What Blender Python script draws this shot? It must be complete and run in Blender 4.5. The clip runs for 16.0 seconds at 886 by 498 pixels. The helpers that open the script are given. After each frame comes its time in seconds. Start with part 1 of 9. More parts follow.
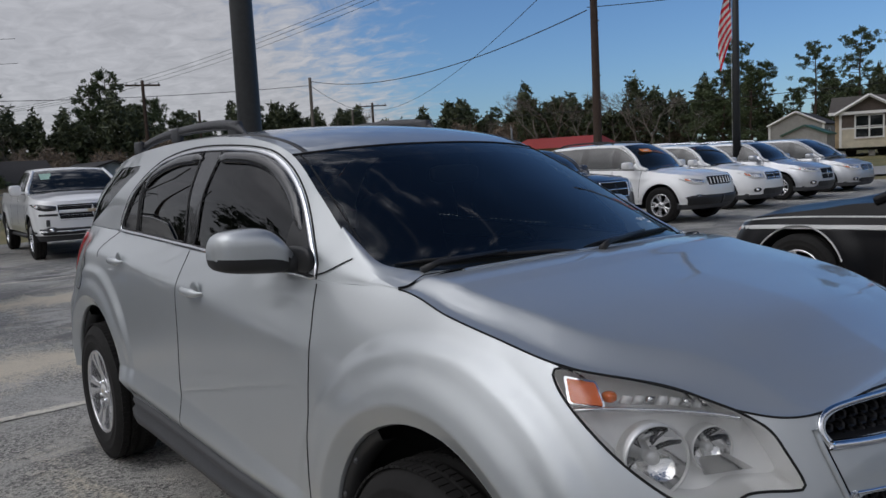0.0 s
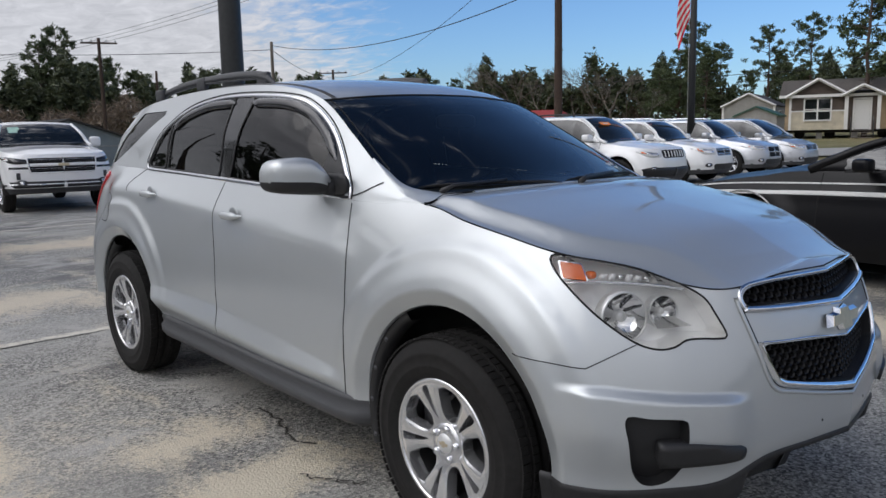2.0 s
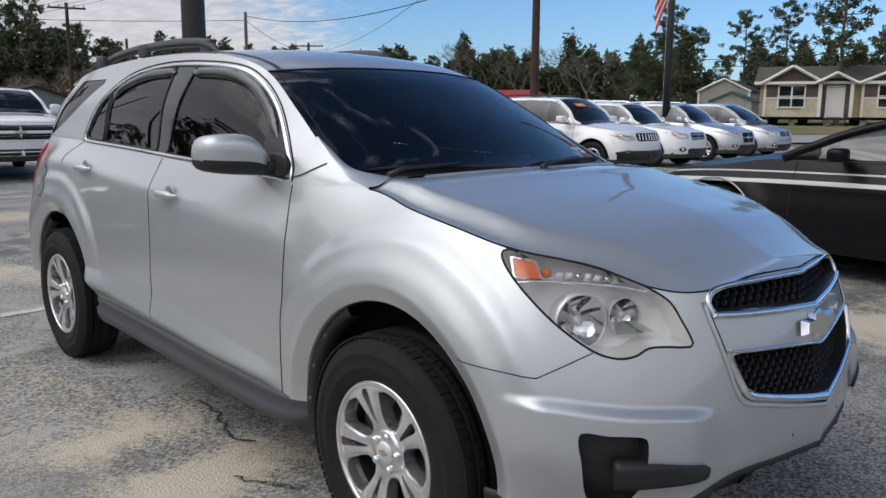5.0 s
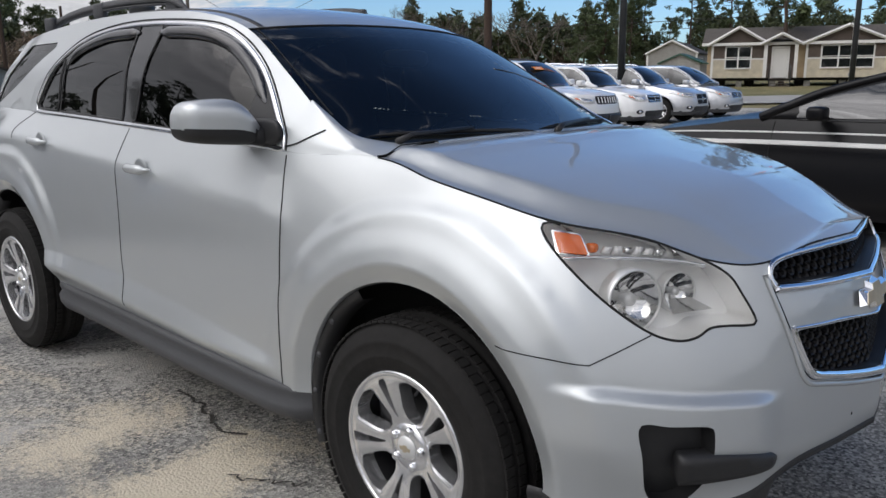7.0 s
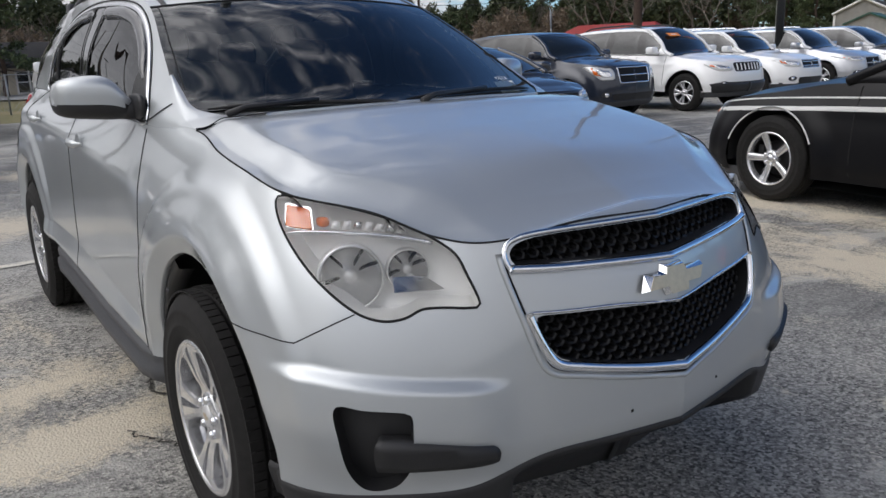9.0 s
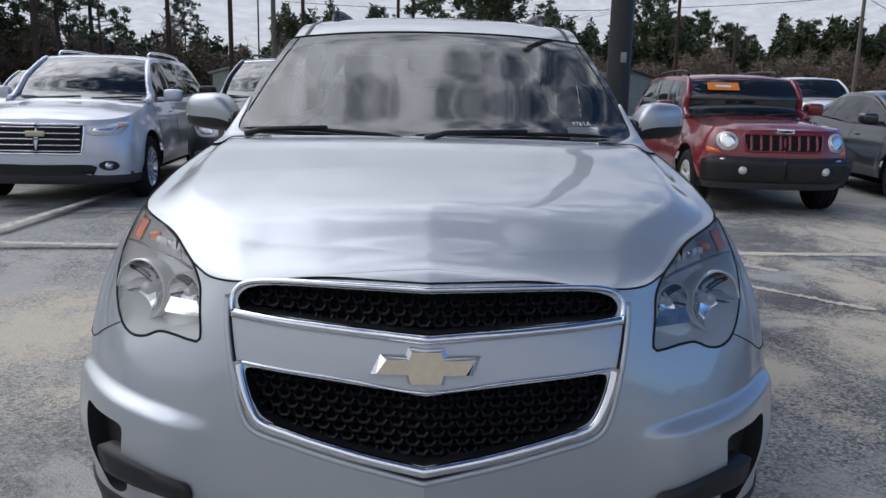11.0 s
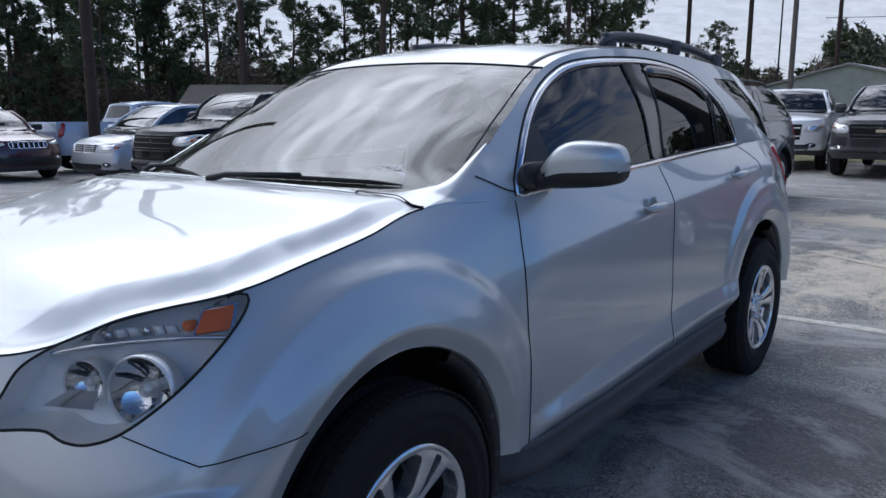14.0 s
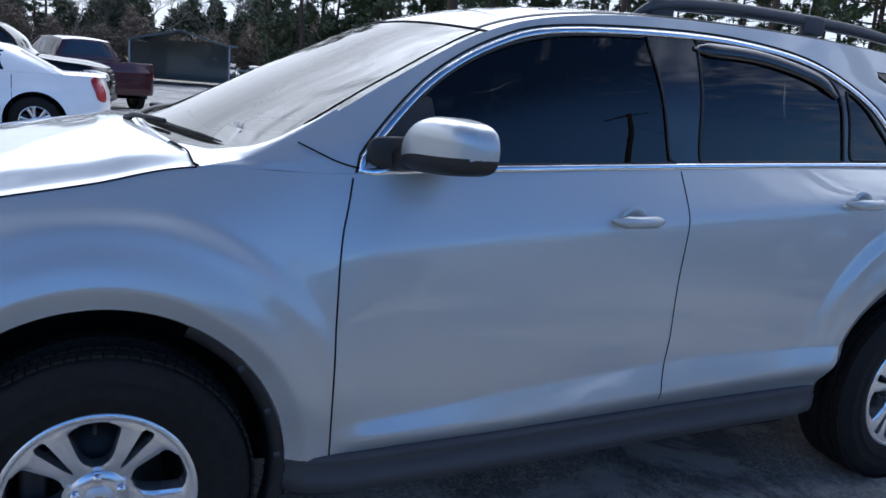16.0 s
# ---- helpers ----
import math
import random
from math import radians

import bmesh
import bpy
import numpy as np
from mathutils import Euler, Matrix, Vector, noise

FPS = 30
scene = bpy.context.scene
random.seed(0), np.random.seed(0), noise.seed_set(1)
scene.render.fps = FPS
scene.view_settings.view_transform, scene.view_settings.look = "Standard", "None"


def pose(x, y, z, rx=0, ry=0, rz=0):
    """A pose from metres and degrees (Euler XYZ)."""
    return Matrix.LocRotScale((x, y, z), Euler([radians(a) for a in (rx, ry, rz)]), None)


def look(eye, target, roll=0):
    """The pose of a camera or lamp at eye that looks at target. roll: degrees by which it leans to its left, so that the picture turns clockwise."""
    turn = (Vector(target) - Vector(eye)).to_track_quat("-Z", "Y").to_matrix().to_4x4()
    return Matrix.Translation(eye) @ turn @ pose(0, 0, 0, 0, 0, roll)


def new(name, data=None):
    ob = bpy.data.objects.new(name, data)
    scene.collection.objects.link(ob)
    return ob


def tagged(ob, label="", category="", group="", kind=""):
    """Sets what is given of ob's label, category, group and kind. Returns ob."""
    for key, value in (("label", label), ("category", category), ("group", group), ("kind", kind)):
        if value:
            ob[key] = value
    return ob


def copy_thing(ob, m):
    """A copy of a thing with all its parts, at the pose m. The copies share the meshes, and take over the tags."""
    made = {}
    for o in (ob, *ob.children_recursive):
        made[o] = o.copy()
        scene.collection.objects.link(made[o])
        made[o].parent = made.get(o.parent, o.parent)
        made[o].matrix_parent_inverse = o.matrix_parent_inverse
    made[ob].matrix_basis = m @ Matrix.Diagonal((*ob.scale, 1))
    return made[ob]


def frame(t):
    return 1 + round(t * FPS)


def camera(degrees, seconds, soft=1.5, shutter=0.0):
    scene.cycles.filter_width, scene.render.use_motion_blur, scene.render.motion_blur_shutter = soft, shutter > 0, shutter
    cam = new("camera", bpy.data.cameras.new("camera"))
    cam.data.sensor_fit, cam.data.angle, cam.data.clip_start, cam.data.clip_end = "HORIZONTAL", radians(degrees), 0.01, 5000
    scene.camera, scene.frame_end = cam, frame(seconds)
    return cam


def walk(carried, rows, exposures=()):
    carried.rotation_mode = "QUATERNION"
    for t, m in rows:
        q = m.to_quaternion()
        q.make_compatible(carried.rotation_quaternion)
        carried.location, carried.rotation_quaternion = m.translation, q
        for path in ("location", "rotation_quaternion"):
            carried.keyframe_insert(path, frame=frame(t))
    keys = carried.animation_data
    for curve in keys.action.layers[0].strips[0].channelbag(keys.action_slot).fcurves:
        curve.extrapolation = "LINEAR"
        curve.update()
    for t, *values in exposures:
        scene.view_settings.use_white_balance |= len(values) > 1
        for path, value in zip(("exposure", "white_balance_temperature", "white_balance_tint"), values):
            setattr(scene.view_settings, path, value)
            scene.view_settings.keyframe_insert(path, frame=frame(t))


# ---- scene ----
cam = camera(59.0, 16.0, soft=1.5)
# seconds, eye, target, roll
PATH = [
    (0, (1.526, -1.964, 1.475), (-0.033, -0.730, 1.262), -2.9),
    (0.5, (1.748, -2.149, 1.425), (0.212, -0.880, 1.255), -1.1),
    (1, (1.834, -2.287, 1.440), (0.284, -1.042, 1.230), -0.4),
    (1.5, (1.842, -2.441, 1.413), (0.341, -1.146, 1.144), 0.1),
    (2, (1.866, -2.513, 1.380), (0.385, -1.200, 1.092), -1.1),
    (2.5, (1.900, -2.533, 1.393), (0.406, -1.226, 1.151), -1.3),
    (3, (1.883, -2.523, 1.408), (0.294, -1.313, 1.305), 0.0),
    (3.5, (1.899, -2.505, 1.389), (0.370, -1.227, 1.220), -1.0),
    (4, (1.877, -2.468, 1.390), (0.409, -1.131, 1.147), -0.5),
    (4.5, (1.818, -2.357, 1.392), (0.445, -0.929, 1.115), 0.7),
    (5, (1.747, -2.284, 1.384), (0.317, -0.929, 1.040), 0.4),
    (5.2, (1.704, -2.276, 1.380), (0.284, -0.918, 1.010), 0.4),
    (7.5, (1.426, -2.245, 1.359), (0.098, -0.811, 0.931), -0.7),
    (8, (1.685, -2.050, 1.355), (0.290, -0.689, 0.908), 0.3),
    (8.5, (1.907, -1.810, 1.336), (0.392, -0.602, 0.842), 0.4),
    (8.7, (1.979, -1.679, 1.326), (0.432, -0.509, 0.837), -0.6),
    (10.8, (2.359, -0.101, 1.347), (0.408, 0.053, 0.936), -0.6),
    (11, (2.390, 0.016, 1.340), (0.431, 0.032, 0.939), 1.3),
    (11.5, (2.405, 0.445, 1.365), (0.498, 0.072, 0.892), 1.6),
    (12, (2.244, 0.804, 1.369), (0.389, 0.306, 0.811), 4.5),
    (12.5, (2.072, 1.221, 1.354), (0.296, 0.450, 0.852), 1.8),
    (13, (1.913, 1.544, 1.385), (0.225, 0.566, 0.946), -1.3),
    (13.5, (1.624, 1.842, 1.401), (0.099, 0.649, 0.901), 2.2),
    (14, (1.357, 2.050, 1.404), (-0.191, 0.834, 1.048), -0.0),
    (14.5, (1.050, 2.312, 1.436), (-0.249, 0.830, 1.095), 1.5),
    (15, (0.717, 2.428, 1.428), (-0.567, 0.932, 1.090), 1.8),
    (15.3, (0.491, 2.517, 1.426), (-0.780, 1.016, 1.062), 1.0),
    (15.5, (0.350, 2.602, 1.403), (-0.834, 1.028, 1.056), -0.6),
    (15.6, (0.248, 2.619, 1.391), (-0.737, 0.922, 1.002), 2.3),
    (16, (0.017, 2.695, 1.416), (-0.811, 0.929, 0.974), 5.0),
]
EXPOSURES = [(0.0, -0.66, 6080, 10), (1.5, -0.28, 6110, 10), (3.0, -0.08, 6110, 10), (4.0, -0.12, 6130, 10), (8.7, -0.02, 6260, 10), (11.0, -0.14, 5820, 10), (13.0, -0.14, 5620, 10), (14.5, -0.04, 5520, 10), (15.0, -0.14, 5560, 10), (15.5, 0.26, 5540, 10), (16.0, 0.42, 5440, 10)]
walk(cam, [(t, look(eye, target, roll)) for t, eye, target, roll in PATH], EXPOSURES)

# ---------------------------------------------------------------- daylight
SUN_DIR = Vector((-0.30, -0.80, 0.60)).normalized()
world = bpy.data.worlds.new("sky")
scene.world = world
world.use_nodes = True
wn, wl = world.node_tree.nodes, world.node_tree.links
wn.clear()
w_out = wn.new("ShaderNodeOutputWorld")
w_bg = wn.new("ShaderNodeBackground")
w_sky = wn.new("ShaderNodeTexSky")
w_sky.sky_type = "NISHITA"
w_sky.sun_disc = False
w_sky.sun_elevation = math.asin(SUN_DIR.z)
w_sky.sun_rotation = math.atan2(SUN_DIR.x, SUN_DIR.y)
w_sky.air_density, w_sky.dust_density, w_sky.ozone_density = 1.0, 0.6, 1.5
w_co = wn.new("ShaderNodeTexCoord")
w_sep = wn.new("ShaderNodeSeparateXYZ")
wl.new(w_co.outputs["Generated"], w_sep.inputs[0])


def wmath(op, a, b=None, c=None, clamp=False):
    n = wn.new("ShaderNodeMath")
    n.operation, n.use_clamp = op, clamp
    for k, v in enumerate((a, b, c)):
        if v is None:
            continue
        if isinstance(v, (int, float)):
            n.inputs[k].default_value = v
        else:
            wl.new(v, n.inputs[k])
    return n.outputs[0]


# clouds lie on a flat layer: the direction divided by its height
w_h = wmath("MAXIMUM", wmath("ADD", w_sep.outputs[2], 0.10), 0.06)
w_flat = wn.new("ShaderNodeCombineXYZ")
wl.new(wmath("DIVIDE", w_sep.outputs[0], w_h), w_flat.inputs[0])
wl.new(wmath("DIVIDE", w_sep.outputs[1], w_h), w_flat.inputs[1])


def wnoise(scale, detail, rough, stretch):
    m = wn.new("ShaderNodeMapping")
    m.inputs["Rotation"].default_value = (0, 0, 0.6)
    m.inputs["Scale"].default_value = stretch
    wl.new(w_flat.outputs[0], m.inputs[0])
    n = wn.new("ShaderNodeTexNoise")
    n.inputs["Scale"].default_value, n.inputs["Detail"].default_value, n.inputs["Roughness"].default_value = scale, detail, rough
    n.inputs["Distortion"].default_value = 0.6
    wl.new(m.outputs[0], n.inputs["Vector"])
    return n.outputs["Fac"]


big = wnoise(0.35, 3, 0.55, (1, 1, 1))
fine = wnoise(6.6, 9, 0.60, (0.8, 1.2, 1))
# the cloud sheet ends along a line: cloud towards -x and -y, clear towards +y
f_sep = wn.new("ShaderNodeSeparateXYZ")
wl.new(w_flat.outputs[0], f_sep.inputs[0])
near = wmath("SUBTRACT", wmath("ADD", wmath("MULTIPLY", f_sep.outputs[0], -0.655), wmath("MULTIPLY", f_sep.outputs[1], -0.755)), 0.36)
# unseen cloud far ahead (+x), added to brighten the fronts facing it
ahead = wmath("SUBTRACT", wmath("ADD", wmath("MULTIPLY", f_sep.outputs[0], 0.9), wmath("MULTIPLY", f_sep.outputs[1], -0.43)), 0.8)
sheet = wmath("MAXIMUM", wmath("MINIMUM", wmath("MAXIMUM", near, ahead), 1.2), -1.4)
# low clouds close up into a soft sheet, high ones show their gaps
aloft = wn.new("ShaderNodeMapRange")
aloft.interpolation_type = "SMOOTHSTEP"
aloft.inputs["From Min"].default_value, aloft.inputs["From Max"].default_value = 0.30, 0.65
wl.new(w_sep.outputs[2], aloft.inputs["Value"])
cover = wmath("ADD", wmath("MULTIPLY", sheet, 0.58), wmath("ADD", wmath("MULTIPLY", big, 0.40), wmath("MULTIPLY", fine, wmath("ADD", wmath("MULTIPLY", aloft.outputs[0], 0.5), 0.8))))
cover = wmath("SUBTRACT", cover, wmath("MULTIPLY", aloft.outputs[0], 0.10))
ramp = wn.new("ShaderNodeMapRange")
ramp.interpolation_type = "SMOOTHSTEP"
ramp.inputs["From Min"].default_value, ramp.inputs["From Max"].default_value = 0.52, 0.98
wl.new(cover, ramp.inputs["Value"])
dens = wmath("MULTIPLY", ramp.outputs[0], 0.93)
tone = wn.new("ShaderNodeMapRange")
tone.inputs["From Min"].default_value, tone.inputs["From Max"].default_value = 0.33, 0.67
tone.inputs["To Min"].default_value, tone.inputs["To Max"].default_value = 0.50, 1.25
wl.new(fine, tone.inputs["Value"])
# thin cloud is brightest round the sun
sund = wn.new("ShaderNodeVectorMath")
sund.operation = "DOT_PRODUCT"
wl.new(w_co.outputs["Generated"], sund.inputs[0])
sund.inputs[1].default_value = Vector((-0.28, -0.70, 0.64)).normalized()
lift = wn.new("ShaderNodeMapRange")
lift.interpolation_type = "SMOOTHSTEP"
lift.inputs["From Min"].default_value, lift.inputs["From Max"].default_value = 0.35, 0.68
wl.new(w_sep.outputs[2], lift.inputs["Value"])
glow = wmath("MULTIPLY", wmath("POWER", wmath("MAXIMUM", sund.outputs["Value"], 0.0), 8.0), lift.outputs[0])
high = wn.new("ShaderNodeMapRange")
high.inputs["From Min"].default_value, high.inputs["From Max"].default_value = 0.40, 0.85
high.inputs["To Min"].default_value, high.inputs["To Max"].default_value = 6.2, 20.0
wl.new(w_sep.outputs[2], high.inputs["Value"])
soft_tone = wmath("ADD", wmath("MULTIPLY", wmath("SUBTRACT", tone.outputs[0], 1.0), wmath("ADD", wmath("MULTIPLY", aloft.outputs[0], 0.65), 0.35)), 1.0)
cl_b = wmath("MULTIPLY", soft_tone, wmath("ADD", wmath("MULTIPLY", glow, 21.0), high.outputs[0]))
cl_c = wn.new("ShaderNodeCombineColor")
wl.new(wmath("MULTIPLY", cl_b, 1.03), cl_c.inputs[0])
wl.new(wmath("MULTIPLY", cl_b, 0.99), cl_c.inputs[1])
wl.new(wmath("MULTIPLY", cl_b, 0.98), cl_c.inputs[2])
w_mix = wn.new("ShaderNodeMix")
w_mix.data_type = "RGBA"
wl.new(dens, w_mix.inputs["Factor"])
w_tint = wn.new("ShaderNodeVectorMath")
w_tint.operation = "MULTIPLY"
w_tint.inputs[1].default_value = (0.75, 0.97, 1.26)
wl.new(w_sky.outputs[0], w_tint.inputs[0])
# the clear sky deepens overhead
deep = wn.new("ShaderNodeMapRange")
deep.interpolation_type = "SMOOTHSTEP"
deep.inputs["From Min"].default_value, deep.inputs["From Max"].default_value = 0.42, 0.72
deep.inputs["To Min"].default_value, deep.inputs["To Max"].default_value = 1.0, 0.5
wl.new(w_sep.outputs[2], deep.inputs["Value"])
w_deep = wn.new("ShaderNodeVectorMath")
w_deep.operation = "SCALE"
wl.new(w_tint.outputs[0], w_deep.inputs[0])
wl.new(deep.outputs[0], w_deep.inputs["Scale"])
wl.new(w_deep.outputs[0], w_mix.inputs["A"])
wl.new(cl_c.outputs[0], w_mix.inputs["B"])
wl.new(w_mix.outputs["Result"], w_bg.inputs["Color"])
w_bg.inputs["Strength"].default_value = 0.118
wl.new(w_bg.outputs[0], w_out.inputs["Surface"])

sun = new("sun", bpy.data.lights.new("sun", "SUN"))
sun.data.energy, sun.data.angle, sun.data.color = 0.6, radians(70.0), (1.0, 0.93, 0.83)
sun.matrix_world = look((0, 0, 0), -SUN_DIR)

# ---------------------------------------------------------------- materials
class Nodes:
    """A node material with a Principled shader and short calls to feed it."""

    def __init__(self, name, color=(0.5, 0.5, 0.5), rough=0.5, metal=0.0, **more):
        self.mat = bpy.data.materials.new(name)
        self.mat.use_nodes = True
        self.n, self.l = self.mat.node_tree.nodes, self.mat.node_tree.links
        self.b = self.n["Principled BSDF"]
        self.set("Base Color", (*color, 1))
        self.set("Roughness", rough)
        self.set("Metallic", metal)
        for k, v in more.items():
            self.set(k.replace("_", " "), v)

    def set(self, key, v):
        s = self.b.inputs[key]
        if isinstance(v, bpy.types.NodeSocket):
            self.l.new(v, s)
        else:
            s.default_value = v
        return self

    def node(self, kind, **ins):
        n = self.n.new(kind)
        for k, v in ins.items():
            k = k.replace("_", " ")
            if isinstance(v, bpy.types.NodeSocket):
                self.l.new(v, n.inputs[k])
            else:
                n.inputs[k].default_value = v
        return n

    def coord(self, which="Object"):
        return self.node("ShaderNodeTexCoord").outputs[which]

    def noise(self, scale, detail=4, rough=0.55, vec=None, dist=0.0):
        n = self.node("ShaderNodeTexNoise", Scale=scale, Detail=detail, Roughness=rough, Distortion=dist)
        self.l.new(vec or self.coord(), n.inputs["Vector"])
        return n.outputs["Fac"]

    def span(self, v, a, b, c=0.0, d=1.0):
        n = self.node("ShaderNodeMapRange", Value=v)
        n.inputs[1].default_value, n.inputs[2].default_value = a, b
        n.inputs[3].default_value, n.inputs[4].default_value = c, d
        return n.outputs[0]

    def math(self, op, a, b=0.0):
        n = self.n.new("ShaderNodeMath")
        n.operation = op
        for k, v in enumerate((a, b)):
            if isinstance(v, bpy.types.NodeSocket):
                self.l.new(v, n.inputs[k])
            else:
                n.inputs[k].default_value = v
        return n.outputs[0]

    def mix(self, f, a, b):
        n = self.n.new("ShaderNodeMix")
        n.data_type = "RGBA"
        for k, v in (("Factor", f), ("A", a), ("B", b)):
            s = [q for q in n.inputs if q.name == k and (k == "Factor" or q.type == "RGBA")][0]
            if isinstance(v, bpy.types.NodeSocket):
                self.l.new(v, s)
            else:
                s.default_value = v if k == "Factor" else (*v, 1)
        return [q for q in n.outputs if q.type == "RGBA"][0]

    def bump(self, h, strength=0.2, dist=0.01):
        n = self.node("ShaderNodeBump", Strength=strength, Distance=dist, Height=h)
        self.set("Normal", n.outputs[0])
        return self

    def scaled(self, v, s):
        m = self.node("ShaderNodeMapping", Scale=s)
        self.l.new(v, m.inputs[0])
        return m.outputs[0]


def paint(name, color, rough=0.3, metal=0.0, coat=1.0, dirt=0.25, ior=1.5):
    """Car paint: a clear coat over a base with fine flakes, with a film of dust."""
    p = Nodes(name, color, rough, metal, Coat_Weight=coat, Coat_Roughness=0.03, Coat_IOR=ior)
    dust = p.span(p.noise(2.3, 6, 0.65), 0.45, 0.8, 0.0, dirt)
    p.set("Base Color", p.mix(dust, color, tuple(0.72 * c + 0.07 for c in color)))
    p.set("Roughness", p.span(p.noise(3.1, 5), 0.3, 0.75, rough, rough + 0.09))
    return p.mat


def plain(name, color, rough, metal=0.0, grain=60.0, amount=0.15, bump=0.05, **more):
    """A plain material with a two-scale grain."""
    p = Nodes(name, color, rough, metal, **more)
    f = p.math("ADD", p.math("MULTIPLY", p.noise(grain, 3), 0.6), p.math("MULTIPLY", p.noise(grain / 14, 4), 0.4))
    v = p.span(f, 0.3, 0.7, 1 - amount, 1 + amount)
    n = p.node("ShaderNodeVectorMath")
    n.operation = "SCALE"
    n.inputs[0].default_value = color
    p.l.new(v, n.inputs["Scale"])
    p.set("Base Color", n.outputs[0])
    if bump:
        p.bump(p.noise(grain, 3), bump, 0.004)
    return p.mat


def pane(name, tint, rough=0.0, ior=1.5, dusty=0.03, dust=(0.5, 0.5, 0.47), film=0.0):
    """A thin pane: a tinted clear layer under a Fresnel gloss, with a little dust."""
    m = bpy.data.materials.new(name)
    m.use_nodes = True
    n, l = m.node_tree.nodes, m.node_tree.links
    n.clear()
    out, mx, tr, gl, fr = (n.new("ShaderNode" + k) for k in ("OutputMaterial", "MixShader", "BsdfTransparent", "BsdfGlossy", "Fresnel"))
    tr.inputs[0].default_value = (*tint, 1)
    gl.inputs["Roughness"].default_value = rough
    fr.inputs["IOR"].default_value = ior
    l.new(fr.outputs[0], mx.inputs[0])
    l.new(tr.outputs[0], mx.inputs[1])
    l.new(gl.outputs[0], mx.inputs[2])
    df = n.new("ShaderNodeBsdfDiffuse")
    df.inputs[0].default_value = (*dust, 1)
    ns = n.new("ShaderNodeTexNoise")
    ns.inputs["Scale"].default_value, ns.inputs["Detail"].default_value = 2.2, 6
    co = n.new("ShaderNodeTexCoord")
    l.new(co.outputs["Object"], ns.inputs["Vector"])
    mr = n.new("ShaderNodeMapRange")
    mr.inputs[1].default_value, mr.inputs[2].default_value = 0.35, 0.75
    mr.inputs[3].default_value, mr.inputs[4].default_value = dusty * 0.3, dusty
    l.new(ns.outputs["Fac"], mr.inputs[0])
    m2 = n.new("ShaderNodeMixShader")
    l.new(mr.outputs[0], m2.inputs[0])
    l.new(mx.outputs[0], m2.inputs[1])
    l.new(df.outputs[0], m2.inputs[2])
    last = m2
    if film:
        # a dried film that scatters light forwards, in faint streaks
        gf = n.new("ShaderNodeBsdfGlossy")
        gf.inputs["Roughness"].default_value = 0.20
        gf.inputs["Color"].default_value = (0.93, 1.0, 0.93, 1)
        st = n.new("ShaderNodeTexNoise")
        st.inputs["Scale"].default_value, st.inputs["Detail"].default_value = 5.0, 7
        mp = n.new("ShaderNodeMapping")
        mp.inputs["Scale"].default_value = (0.4, 1.6, 0.4)
        l.new(co.outputs["Object"], mp.inputs[0])
        l.new(mp.outputs[0], st.inputs["Vector"])
        ff = n.new("ShaderNodeMapRange")
        ff.inputs[1].default_value, ff.inputs[2].default_value, ff.inputs[3].default_value, ff.inputs[4].default_value = 0.35, 0.7, film * 0.6, film
        l.new(st.outputs["Fac"], ff.inputs[0])
        last = n.new("ShaderNodeMixShader")
        l.new(ff.outputs[0], last.inputs[0])
        l.new(m2.outputs[0], last.inputs[1])
        l.new(gf.outputs[0], last.inputs[2])
    l.new(last.outputs[0], out.inputs["Surface"])
    return m


SILVER = paint("silver_paint", (0.50, 0.525, 0.535), 0.39, 0.58, dirt=0.10, ior=1.62)
CHROME = Nodes("chrome", (0.82, 0.83, 0.85), 0.06, 1.0).mat
ALLOY = plain("machined_alloy", (0.80, 0.80, 0.81), 0.24, 0.85, 30, 0.10, 0.0, Coat_Weight=0.6)
RUBBER = plain("tyre_rubber", (0.013, 0.0122, 0.0115), 0.8, 0, 40, 0.35, 0.15, Specular_IOR_Level=0.3)
BLACK_PLASTIC = plain("black_plastic", (0.016, 0.016, 0.017), 0.5, 0, 300, 0.15, 0.15)
GREY_PLASTIC = plain("grey_plastic", (0.055, 0.056, 0.06), 0.55, 0, 300, 0.12, 0.15)
MESH_BLACK = plain("grille_mesh_black", (0.012, 0.012, 0.013), 0.5, 0, 200, 0.2, 0.0, Specular_IOR_Level=0.3)
GLOSS_BLACK = Nodes("gloss_black", (0.012, 0.012, 0.013), 0.12, 0, Coat_Weight=0.5).mat
GAP = Nodes("panel_gap", (0.008, 0.008, 0.008), 0.9).mat
GLASS = pane("windscreen_glass", (0.40, 0.46, 0.43), 0.0, 1.68, 0.003, film=0.02)
TINT = pane("privacy_glass", (0.045, 0.05, 0.055), 0.0, 1.6, 0.006)
LENS = pane("lamp_lens", (0.97, 0.97, 0.96), 0.01, 1.5, 0.035, (0.80, 0.79, 0.74))
DARKGLASS = Nodes("dark_car_glass", (0.012, 0.015, 0.016), 0.03, 0, Specular_IOR_Level=1.0).mat
AMBER = Nodes("amber_lens", (0.80, 0.17, 0.015), 0.2, 0, Coat_Weight=1.0).mat
REDLENS = Nodes("red_lens", (0.42, 0.012, 0.015), 0.15, 0, Coat_Weight=1.0).mat
REFLECTOR = Nodes("lamp_reflector", (0.86, 0.86, 0.85), 0.22, 0.75).mat
BOWL = Nodes("bowl_mirror", (0.80, 0.80, 0.80), 0.10, 1.0).mat
LAMP_SILVER = Nodes("lamp_silver", (0.93, 0.93, 0.92), 0.35, 0.0, Coat_Weight=0.3).mat
LAMP_GREY = Nodes("lamp_bezel", (0.72, 0.72, 0.71), 0.28, 0.35).mat
GOLD = plain("gold_badge", (0.60, 0.52, 0.38), 0.36, 0.7, 80, 0.1, 0.0)
